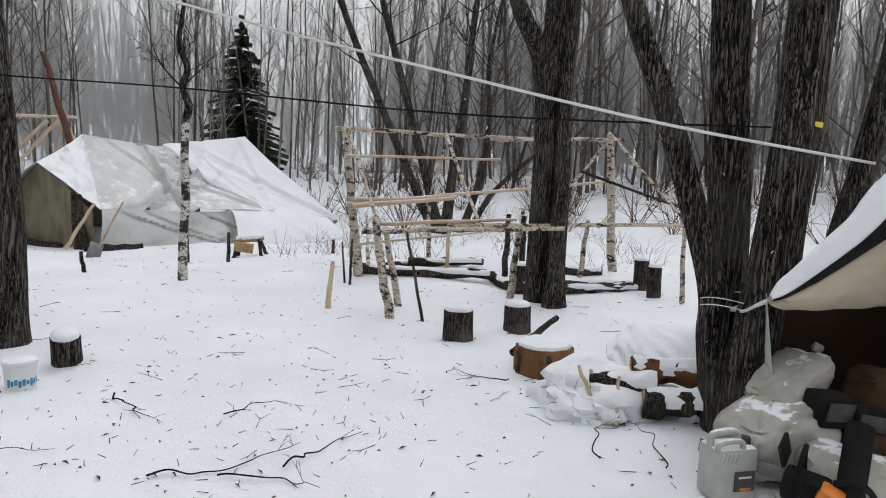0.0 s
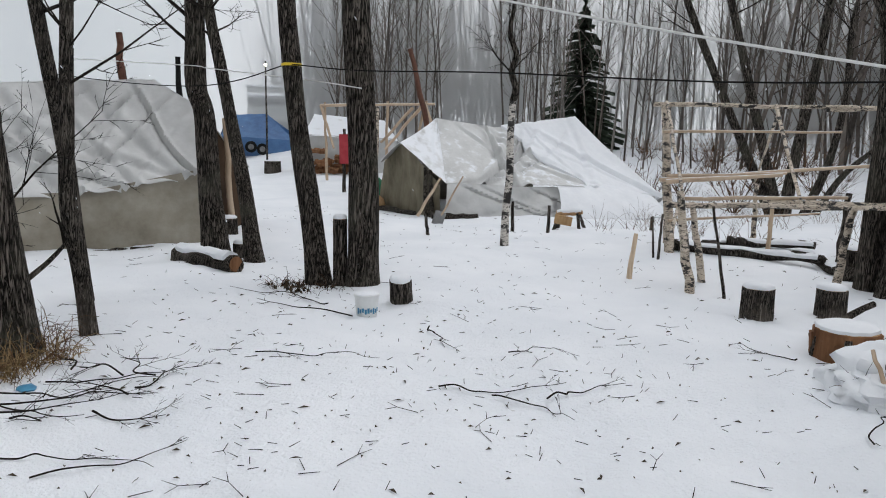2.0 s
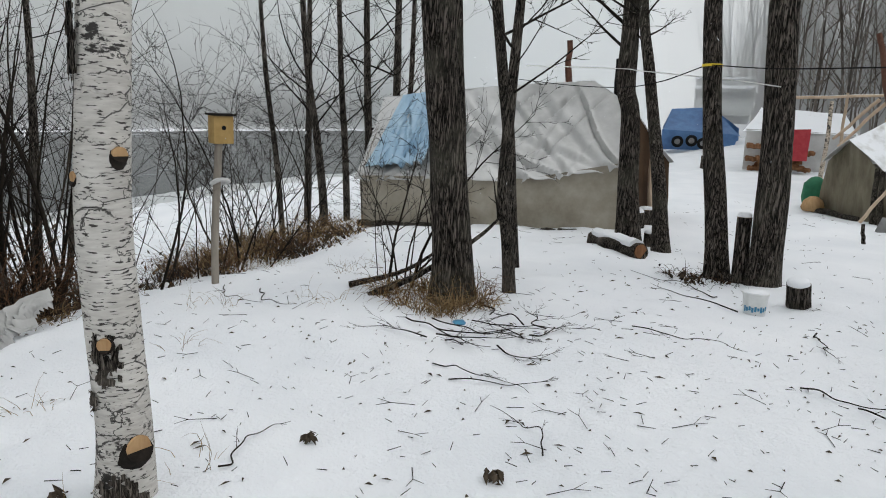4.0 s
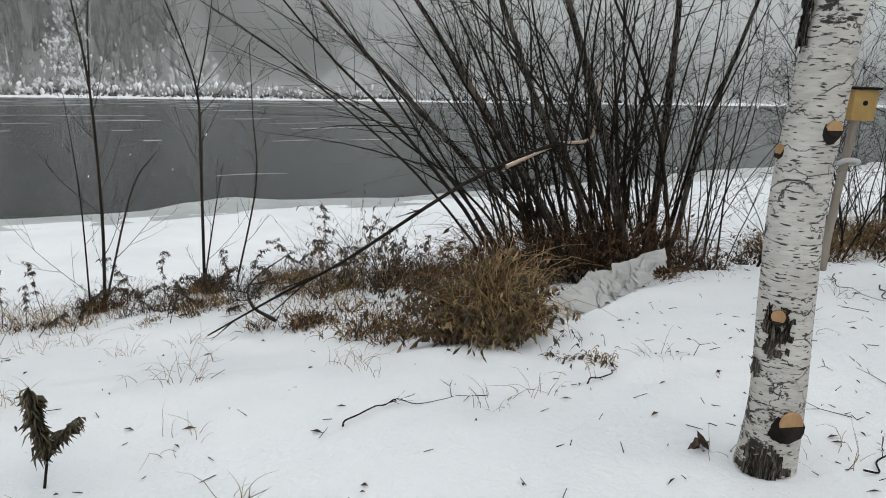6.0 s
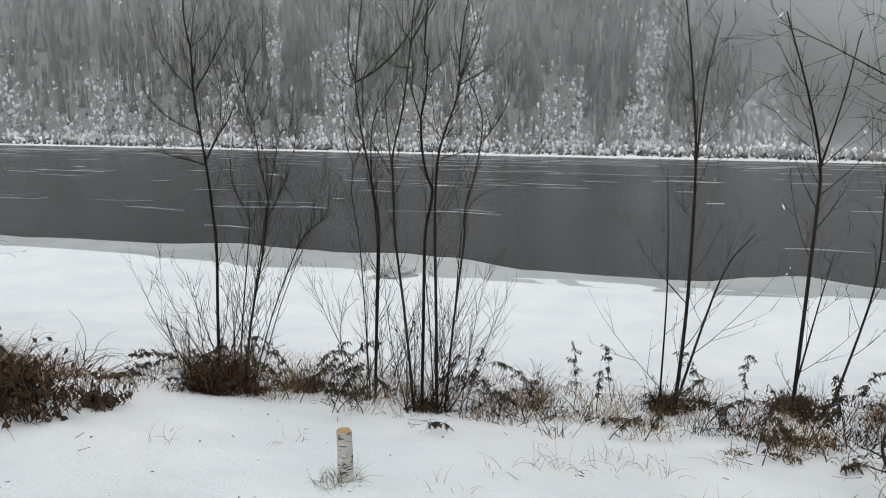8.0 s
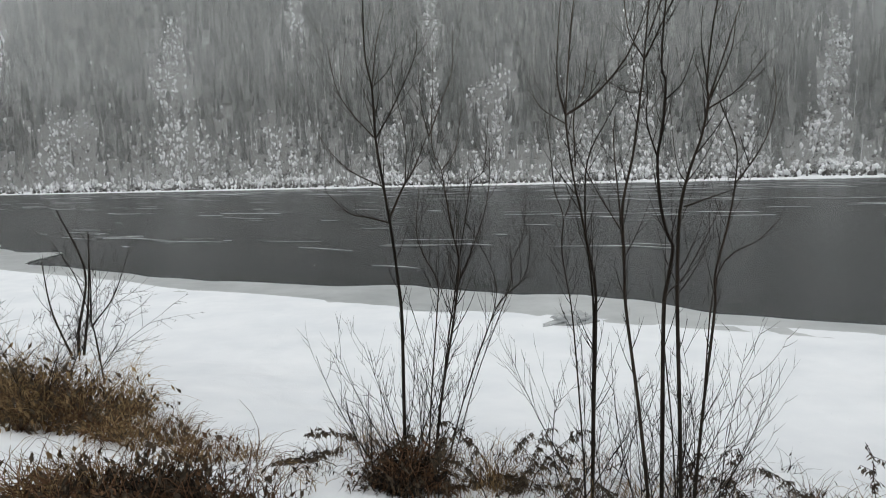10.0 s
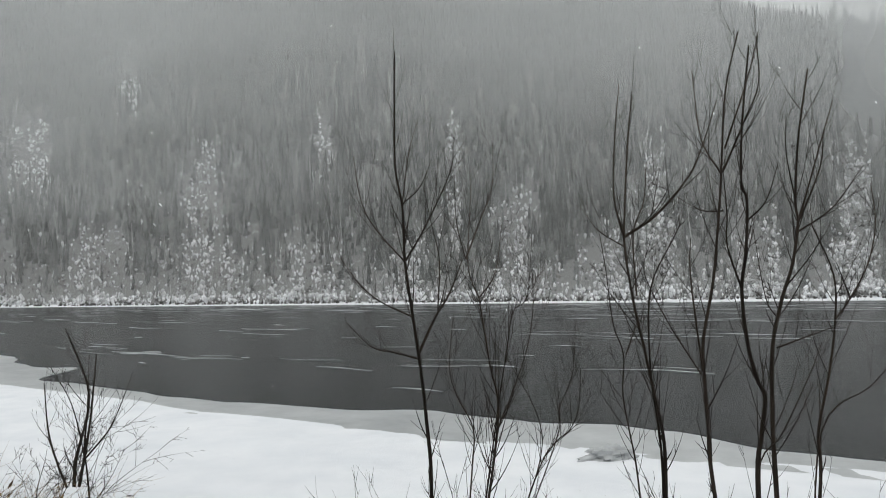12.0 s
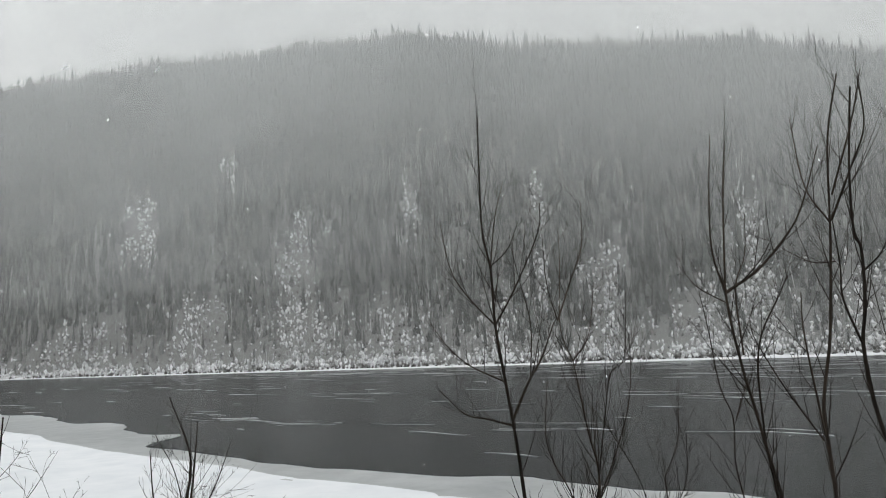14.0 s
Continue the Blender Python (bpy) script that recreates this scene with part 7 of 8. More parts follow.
def stalks(rng, centre, spread, count, height, thick, droop, flat=0.0):
    """Dry stalks springing from a patch and bending over."""
    rows = []
    for _ in range(count):
        a, q = rng.uniform(0, 2 * math.pi), math.sqrt(rng.random())
        x, y = centre[0] + spread[0] * q * math.cos(a), centre[1] + spread[1] * q * math.sin(a)
        p = Vector((x, y, gz(x, y) - 0.02 + rng.random() * flat))
        b = rng.uniform(0, 2 * math.pi)
        d = Vector((math.cos(b) * 0.5 + math.cos(a) * q * 0.5, math.sin(b) * 0.5 + math.sin(a) * q * 0.5, rng.uniform(0.5, 1.6))).normalized()
        h = height * rng.uniform(0.4, 1.2)
        for k in range(4):
            e = p + d * h / 4
            rows.append((*p, *e, thick * (1 - 0.2 * k), thick * (0.8 - 0.2 * k)))
            p = e
            d = (d + Vector((rng.uniform(-0.3, 0.3), rng.uniform(-0.3, 0.3), -droop * rng.uniform(0.2, 1)))).normalized()
    return rows


def leaves(rng, rows, count, size, curl=0.4):
    """Withered hanging leaves along sticks."""
    g = Geo()
    for _ in range(count):
        r = rows[rng.randrange(len(rows))]
        p = Vector(r[:3]).lerp(Vector(r[3:6]), rng.random())
        a = rng.uniform(0, 2 * math.pi)
        d = Vector((math.cos(a) * 0.6, math.sin(a) * 0.6, -rng.uniform(0.5, 1.2))).normalized()
        s = d.orthogonal().normalized()
        n = d.cross(s)
        L, w = size * rng.uniform(0.6, 1.4), size * rng.uniform(0.16, 0.3)
        m = p + d * L * 0.5 + n * L * curl * rng.uniform(-0.4, 0.4)
        e = p + d * L
        g.add([p, m + s * w, m - n * w * 0.5, m - s * w, e], [(0, 1, 2), (0, 2, 3), (1, 4, 2), (2, 4, 3)])
    return g


def dry_bush(x, y, spread, height, count, seed, label, mats=(RUSSET, STRAW), leafy=200, droop=0.5, flat=0.1, size=0.07):
    rng = random.Random(seed)
    ob = thing("dry_bush", (x, y, gz(x, y)), label, "bush", "withered growth on the bank")
    rows = []
    clumps = max(3, count // 45)
    for _ in range(clumps):
        a, q = rng.uniform(0, 6.28), math.sqrt(rng.random())
        c = (x + spread[0] * q * math.cos(a), y + spread[1] * q * math.sin(a))
        rows += stalks(rng, c, (0.09, 0.09), 22, height * rng.uniform(0.45, 1.1) * (1 - 0.35 * q), 0.0036, droop * 1.2, flat * (1 - q))
    part("dead_growth", Geo().segs(rows, 3), mats[0], ob, world_space=True, kind="stuff")
    part("straw", Geo().segs(stalks(rng, (x, y), spread, count // 4, height * 0.7, 0.0034, droop * 1.6, flat), 3), mats[1], ob, "straw-coloured blades", world_space=True, kind="stuff")
    if leafy:
        part("foliage", leaves(rng, rows, leafy, size), WEED, ob, "dark curled leaves", smooth=False, world_space=True, kind="stuff")
        part("dry_foliage", leaves(rng, rows, leafy // 2, size * 0.9), mats[1], ob, "straw-coloured curled leaves", smooth=False, world_space=True, kind="stuff")
    return ob


dry_bush(-3.35, -1.3, (0.3, 0.3), 0.8, 1000, 81, "rounded russet heap of dry stalks and straw", leafy=1700, flat=0.4, size=0.08)
dry_bush(-3.2, -1.2, (0.28, 0.3), 0.5, 260, 103, "straw-coloured dry grass leaning over the russet heap", (STRAW, STRAW), 160, flat=0.3)
dry_bush(-5.5, -3.1, (0.65, 0.75), 1.25, 420, 112, "tall arching dead stems hung with dark leaves", (TWIG, STRAW), 800, droop=0.32, flat=0.1, size=0.06)
dry_bush(-4.4, -1.7, (0.6, 0.55), 0.8, 520, 102, "dark leafy tangle between willow and dry heap", (TWIG, RUSSET), 800, flat=0.3)
for k, (x, y, h) in enumerate([(-7.3, 1.2, 0.55), (-8.0, 1.7, 0.7), (-8.5, 2.4, 0.75), (-7.9, 2.6, 0.5), (-9.0, 3.3, 0.7), (-8.3, 3.4, 0.4), (-6.4, 0.15, 0.3)]):
    dry_bush(x, y, (0.55, 0.5), h, 420, 110 + k, "tangle of brown dead stalks on the crest of the bank", (RUSSET, STRAW) if k % 3 else (TWIG, RUSSET), 130, flat=0.25)
dry_bush(-3.6, -2.2, (0.4, 0.5), 0.4, 360, 82, "straw-coloured dry growth at the bank edge", leafy=180)
dry_bush(0.6, -7.35, (0.75, 0.42), 0.58, 1300, 83, "dense dark heap of dead stalks on the bank", (TWIG, RUSSET), 1300, flat=0.34)
dry_bush(1.75, -11.4, (0.75, 0.6), 0.95, 1900, 105, "tall mass of straw and russet growth on the bank crest", leafy=900, droop=0.4, flat=0.35, size=0.09)
dry_bush(2.7, -12.0, (0.7, 0.6), 1.0, 1200, 106, "high mass of dead brown growth on the crest of the bank", leafy=700, droop=0.4, flat=0.4, size=0.09)
dry_bush(0.95, -10.3, (0.5, 0.45), 0.6, 800, 107, "arching straw at the crest of the bank", (STRAW, RUSSET), 220, droop=0.5, flat=0.15)
dry_bush(0.25, -9.4, (0.4, 0.35), 0.45, 420, 108, "thin arching straw at the crest of the bank", (STRAW, RUSSET), 60, droop=0.5)
bush("thorn_shrub", (2.3, -11.7), 16, "thin thorny shrub rising from the dead growth", "shrub", TWIG, 109, dict(BUSH, kids=[9, 4, 1]), 1.9, 0.7, (0.5, 0.4), radius=0.006)
dry_bush(1.1, -7.9, (0.55, 0.5), 0.6, 900, 84, "tall straw and russet growth behind the dark heap", leafy=350, flat=0.2)
dry_bush(-1.15, -8.0, (0.28, 0.25), 0.62, 900, 85, "dry tuft round the foot of a sapling", (TWIG, RUSSET), 630, flat=0.28)
dry_bush(-1.95, -8.05, (0.25, 0.2), 0.4, 240, 86, "reddish dry tuft between saplings", leafy=60)
dry_bush(-2.75, -6.95, (0.3, 0.25), 0.32, 240, 87, "dry tuft round a sapling", (TWIG, RUSSET), 165)
dry_bush(-3.7, -6.75, (0.3, 0.2), 0.32, 260, 88, "straw tuft on the bank edge", leafy=30)
dry_bush(-5.0, -6.0, (0.28, 0.25), 0.4, 330, 89, "dark dry tuft round a sapling", (TWIG, RUSSET), 300)
dry_bush(-5.9, -5.35, (0.4, 0.3), 0.4, 420, 90, "dark dry tuft round a sapling", (TWIG, RUSSET), 390)
dry_bush(-6.7, -4.6, (0.5, 0.4), 0.45, 420, 91, "straw and russet growth by the willow", leafy=200)
dry_bush(-4.6, -4.6, (0.6, 0.35), 0.3, 300, 92, "sparse dry stalks on the slope", leafy=160)
dry_bush(-4.3, -3.2, (0.7, 0.6), 0.35, 420, 93, "tangled dry stalks under the fallen branch", leafy=260)
dry_bush(-4.05, 2.85, (0.55, 0.5), 0.5, 1000, 94, "matted dry grass round the big tree", (STRAW, RUSSET), 0, 0.7)
dry_bush(-5.6, -0.35, (0.45, 0.35), 0.28, 320, 95, "dry litter heaped under the willow", leafy=120, flat=0.1)
dry_bush(-8.3, 2.0, (1.3, 0.9), 0.55, 800, 96, "brown tangle of dead stalks on the bank", leafy=140, flat=0.15)
dry_bush(-10.2, 3.2, (1.2, 0.8), 0.6, 600, 97, "brown tangle of dead stalks on the bank", leafy=100, flat=0.15)
dry_bush(-7.2, -2.9, (0.6, 0.5), 0.6, 420, 98, "dark dry growth beside the willow", leafy=200)
dry_bush(-3.6, 5.65, (0.45, 0.3), 0.25, 300, 99, "heap of dry twigs at the foot of the trees", (RUSSET, TWIG), 60, 0.6)
dry_bush(-2.9, -0.65, (0.3, 0.25), 0.14, 120, 100, "flattened yellowed grass in the snow", (STRAW, TWIG), 20, 0.9)
dry_bush(1.15, 5.0, (0.25, 0.2), 0.25, 60, 101, "dry twigs sticking from the firewood heap", (TWIG, RUSSET), 20)


willow = leaning_bush("willow_shrub", (-6.35, -0.95), 54, "dense many-stemmed willow leaning over the river bank", 61, 4.6, (-0.1, -0.72), 0.22, (0.75, 1.0), 0.017, prm=dict(BUSH, kids=[11, 4, 0], least=0.0022))
dry_bush(-6.2, -1.0, (0.8, 1.15), 1.25, 3000, 104, "dark tangle of dead stalks among the willow stems", (TWIG, RUSSET), 900, flat=0.4)
rng = random.Random(66)
for x, y, lx, ly, r, h in ((-6.1, -0.35, 0.1, -0.28, 0.055, 4.6), (-6.3, -0.25, -0.1, 0.02, 0.05, 4.8), (-6.2, -0.55, 0.2, -0.42, 0.045, 4.4), (-6.5, -0.1, 0.0, 0.22, 0.036, 4.2), (-5.95, -0.75, 0.1, -0.62, 0.04, 4.4), (-6.4, -1.0, 0.1, -0.9, 0.036, 4.2)):
    z = gz(x, y)
    pts = [Vector((x + lx * f * h + rng.uniform(-0.05, 0.05), y + ly * f * h + rng.uniform(-0.05, 0.05), z - 0.06 + f * h * 0.93)) for f in (0, 0.12, 0.27, 0.45, 0.65, 0.85, 1.0)]
    part("stem", trunk_geo(pts, [r, r * 0.9, r * 0.85, r * 0.75, r * 0.55, r * 0.4, 0.01], rng, n=12, rings=5, furrow=0.06, flare=0.2), BARK_GREY, willow, "thick grey-brown stem", world_space=True)
    part("twig_spray", crown_geo(rng, pts, [r, r * 0.8, r * 0.6, r * 0.4, 0.01], dict(BUSH, bend=0.1), 10, lo=0.3, length=1.3, n=3), TWIG, willow, world_space=True, kind="stuff")
leaning_bush("willow_shrub", (-6.6, -0.55), 20, "upright dark willow stems crowded at the foot", 68, 3.3, (0.0, -0.2), 0.16, (0.5, 0.75), 0.024, prm=dict(BUSH, kids=[6, 2, 0], bend=0.04))
leaning_bush("willow_shrub", (-7.3, 0.4), 24, "thin upright willow shoots on the bank", 62, 3.2, (0.1, 0.1), 0.3, (1.0, 0.8), 0.011, prm=dict(BUSH, kids=[8, 3, 0], up=0.02))
leaning_bush("willow_shrub", (-8.0, 1.9), 16, "thin tangled shoots behind the birdhouse", 67, 2.1, (0.1, 0.2), 0.5, (0.9, 0.8), 0.01, prm=dict(BUSH, kids=[8, 4, 0], bend=0.12))


def weed(x, y, h, seed, lean=0.0):
    rng = random.Random(seed)
    ob = thing("withered_weed", (x, y, gz(x, y)), "withered weed with dark drooping leaves", "weed", "withered weeds on the bank")
    rows, spine = [], []
    p, d = Vector((x, y, gz(x, y) - 0.03)), Vector((rng.uniform(-0.2, 0.2) + lean, rng.uniform(-0.2, 0.2), 1)).normalized()
    for k in range(6):
        q = p + d * h / 6
        spine.append(p)
        rows.append((*p, *q, 0.0045 - 0.0005 * k, 0.004 - 0.0005 * k))
        if k > 1:
            for a in (rng.uniform(0, 3.14), rng.uniform(3.14, 6.28)):
                e = q + Vector((math.cos(a), math.sin(a), rng.uniform(-0.5, 0.5))) * h * rng.uniform(0.08, 0.18)
                rows.append((*q, *e, 0.0026, 0.0013))
        p = q
        d = (d + Vector((rng.uniform(-0.15, 0.15) + lean * 0.4, rng.uniform(-0.15, 0.15), -0.05 * k * abs(lean)))).normalized()
    part("stem", Geo().tube(spine + [p], [0.0045 - 0.0005 * k for k in range(7)], 5), TWIG, ob, world_space=True)
    part("side_stems", Geo().segs([r for r in rows if r[6] < 0.00265 and r[7] < 0.00135], 4), TWIG, ob, world_space=True, kind="stuff")
    part("leaves", leaves(rng, rows[3:], int(75 * h / 0.5), 0.052), WEED, ob, smooth=False, world_space=True, kind="stuff")
    return ob


rng = random.Random(77)
for k, (x, y, h) in enumerate([(-1.9, -8.1, 0.62), (-2.1, -8.0, 0.5), (-3.1, -7.3, 0.4), (-3.45, -6.9, 0.42), (-3.6, -6.6, 0.35), (-4.0, -6.35, 0.55), (-4.15, -6.2, 0.4), (-4.45, -6.3, 0.62), (-4.75, -5.9, 0.5), (-5.3, -5.8, 0.55), (-5.5, -5.6, 0.5), (-5.7, -5.1, 0.45), (-6.3, -5.0, 0.55), (-6.6, -4.4, 0.75), (-6.4, -4.2, 0.6), (-6.9, -4.2, 0.95), (-6.2, -3.9, 0.5), (-5.9, -4.3, 0.45), (-7.3, -3.8, 0.8), (-5.6, -3.4, 0.5), (-5.9, -2.9, 0.6), (-5.2, -2.6, 0.55), (-4.8, -2.9, 0.5), (-5.4, -3.0, 0.7), (-4.6, -3.9, 0.3), (-4.0, -4.4, 0.28), (-3.8, -5.3, 0.3), (-4.4, -5.0, 0.3), (-1.3, -7.7, 0.5), (-2.55, -7.2, 0.35), (-5.0, -4.6, 0.35), (-4.7, -2.2, 0.5), (-4.3, -2.4, 0.4)]):
    weed(x, y, h * 1.15, 200 + k, rng.uniform(-0.5, 0.5))

for k in range(46):
    x, y = rotated(rng.gauss(6.9, 0.5), rng.uniform(-4.5, 6.0))
    weed(x, y, rng.uniform(0.3, 0.75), 400 + k, rng.choice((-0.9, -0.4, 0.4, 0.9)) * rng.uniform(0.6, 1.1))

# dark two-headed seed plant close to the path
ob = thing("seed_plant", (-0.72, -2.54, gz(-0.72, -2.54)), "mottled withered plant with two dense seed heads", "weed")
rng = random.Random(7)
SEED = simple("mottled_seed_head", (0.05, 0.045, 0.03), (0.2, 0.175, 0.12), 30, 0.9, island=0.6)
z = gz(-0.72, -2.54)
rows = [(-0.74, -2.52, z, -0.75, -2.5, z + 0.13, 0.006, 0.005), (-0.75, -2.5, z + 0.13, -0.73, -2.53, z + 0.42, 0.005, 0.003), (-0.75, -2.5, z + 0.12, -0.85, -2.43, z + 0.26, 0.005, 0.003)]
part("stem", Geo().segs(rows, 6), TWIG, ob, world_space=True)
g = leaves(rng, [(r[0] + rng.uniform(-0.022, 0.022), r[1] + rng.uniform(-0.022, 0.022), r[2] + 0.03, *r[3:]) for r in rows[1:2] * 40], 340, 0.06)
g2 = leaves(rng, [(r[0] + rng.uniform(-0.03, 0.03), r[1] + rng.uniform(-0.03, 0.03), r[2] + 0.06, *r[3:]) for r in rows[2:] * 40], 200, 0.05)
part("seed_head", g, SEED, ob, smooth=False, world_space=True)
part("seed_head", g2, SEED, ob, smooth=False, world_space=True)

# short birch post with grass
z = gz(-1.17, -5.2)
ob = thing("birch_stub", (-1.17, -5.2, z), "short sawn birch stem with green grass round it", "stump")
part("bark", Geo().tube([(-1.17, -5.2, z - 0.05), (-1.17, -5.2, z + 0.15), (-1.16, -5.2, z + 0.31)], [0.05, 0.045, 0.044], 14, 0.05, rng), BIRCH, ob, world_space=True)
part("cut_face", Geo().tube([(-1.16, -5.2, z + 0.309), (-1.16, -5.2, z + 0.313)], [0.04, 0.039], 14), CUT, ob, world_space=True)
part("grass", Geo().segs(stalks(rng, (-1.12, -5.2), (0.14, 0.1), 90, 0.14, 0.002, 0.6), 3), simple("green_grass", (0.05, 0.07, 0.03), (0.13, 0.15, 0.07), 9, 0.9), ob, world_space=True)

# birdhouse
BARK_PALE = simple("weathered_post", (0.13, 0.11, 0.09), (0.38, 0.34, 0.29), 9, 0.85, stretch=(1, 1, 0.25), bumps=0.5)
bx, by = -5.75, 1.3
z = gz(bx, by)
ob = thing("birdhouse", (bx, by, z), "wooden birdhouse on a crooked post", "birdhouse")
part("post", Geo().tube(spline([(bx, by, z - 0.1), (bx, by + 0.02, z + 0.6), (bx, by + 0.08, z + 1.4)], 6), [0.036] * 13, 10, 0.1, rng), BARK_PALE, ob, world_space=True)
m = pose(bx, by + 0.1, z + 1.5, 0, 2, 8)
part("box", Geo().box((0.17, 0.19, 0.26), m, 0.008), PLY, ob, world_space=True)
part("roof", Geo().box((0.21, 0.23, 0.02), m @ pose(0, 0, 0.142), 0.004), TWIG, ob, "dark flat roof", world_space=True)
# flat black disc paints the dark inside of an entrance; the box is closed
part("hole_disc", Geo().tube([m @ Vector((0.087, 0, 0.02)), m @ Vector((0.089, 0, 0.02))], [0.022, 0.022], 14), BLACK, ob, "black disc standing for the dark entrance hole", world_space=True)
part("rag", Geo().tube(spline([(bx + 0.05, by + 0.0, z + 1.0), (bx + 0.06, by + 0.08, z + 1.03), (bx - 0.02, by + 0.16, z + 1.0), (bx - 0.05, by + 0.02, z + 0.98), (bx + 0.05, by, z + 1.0)], 5), [0.022] * 21, 6, 0.2, rng), TARP, ob, "pale rag tied round the post", world_space=True)

# plastic sheet, fallen branch, arching stem
ob = thing("plastic_sheet", (-4.4, -0.6, gz(-4.4, -0.6)), "crumpled grey plastic sheet caught under the willow", "sheet")
part("sheet", Geo().sheet(cloth([(-3.75, -1.0, -0.05), (-4.4, -0.74, 0.02), (-5.3, -0.12, 0.12)], [(-3.7, -0.86, -0.13), (-4.4, -0.5, -0.14), (-5.15, -0.1, 0.02)], 41, 0.09, 6, 0.0, (0.3, -0.5, 0.8), 1.0), 90, 20, 0.006), TARP, ob, world_space=True)


def stick(name, pts, r, label, material=TWIG, seed=0, kids=6, category="branch", group="", length=0.4):
    rng = random.Random(seed)
    p = spline(pts, 6)
    k = len(p)
    ob = thing(name, p[0], label, category, group)
    part("stem", Geo().tube(p, [r * (1 - 0.75 * i / k) for i in range(k)], 10, 0.22 if name == "fallen_log" else 0.06, rng), material, ob, world_space=True)
    rows = []
    for _ in range(kids):
        i = rng.randrange(k // 4, k - 1)
        d = (p[i + 1] - p[i]).normalized() + Vector((rng.uniform(-1, 1), rng.uniform(-1, 1), rng.uniform(-0.15, 0.45))) * 0.8
        grow(rng, p[i], d, length * rng.uniform(0.4, 1.2), r * 0.4, 1, dict(SAPLING, up=-0.01, least=0.0015), rows)
    if rows:
        part("twig_spray", Geo().segs([q[:8] for q in rows], 4), TWIG, ob, world_space=True, kind="stuff")
    return ob


stick("fallen_branch", [(-5.95, -0.95, 0.97), (-5.6, -1.3, 0.92), (-5.0, -1.95, 0.6), (-4.2, -2.74, 0.02), (-3.85, -3.2, -0.25), (-3.4, -3.6, -0.5)], 0.024, "long dark branch fallen from the willow", seed=5, kids=7, length=0.5)
stick("peeled_stem", [(-5.3, -1.6, 0.76), (-5.7, -1.2, 0.95), (-5.95, -0.9, 1.0), (-6.0, -0.85, 1.25), (-6.0, -0.85, 1.6)], 0.022, "pale peeled broken willow stem", PEELED, 6, 0)
stick("fallen_branch", [(-3.4, -3.0, -0.3), (-3.9, -3.5, -0.38), (-4.6, -3.9, -0.4), (-5.4, -3.9, -0.3)], 0.016, "bare branch lying on the slope", seed=7, kids=6, length=0.45)
stick("fallen_branch", [(-4.35, 2.35, 0.02), (-4.1, 2.75, 0.25), (-3.95, 3.2, 0.55), (-3.9, 3.42, 0.75)], 0.035, "broken limb leaning against the big tree", BARK_GREY, 8, 2)
stick("fallen_branch", [(-4.7, 2.3, 0.05), (-4.45, 2.75, 0.2), (-4.2, 3.1, 0.5)], 0.03, "snow-dusted limb leaning on the tree", BARK_GREY, 9, 0)
log = stick("fallen_log", [(-1.4, 0.34, 0.03), (-1.25, 0.48, 0.03), (-1.0, 0.68, 0.02), (-0.8, 0.85, 0.01)], 0.034, "snow-topped dead branch lying by the birch", BARK_GREY, 10, 2, "log", length=0.25)
part("snow_cap", Geo().sheet(lambda u, v: Vector((-1.36, 0.37, 0.05)).lerp(Vector((-1.02, 0.67, 0.04)), u) + Vector((0.6, -0.7, 0)) * (0.022 + 0.014 * noise.noise(Vector((u * 9, 1, 4)))) * (2 * v - 1) + Vector((0, 0, 0.022 * math.sin(math.pi * v) * (0.6 + noise.noise(Vector((u * 7, 3, 1)))))), 24, 6, 0.02), SNOW_CAP, log, "line of snow", world_space=True)

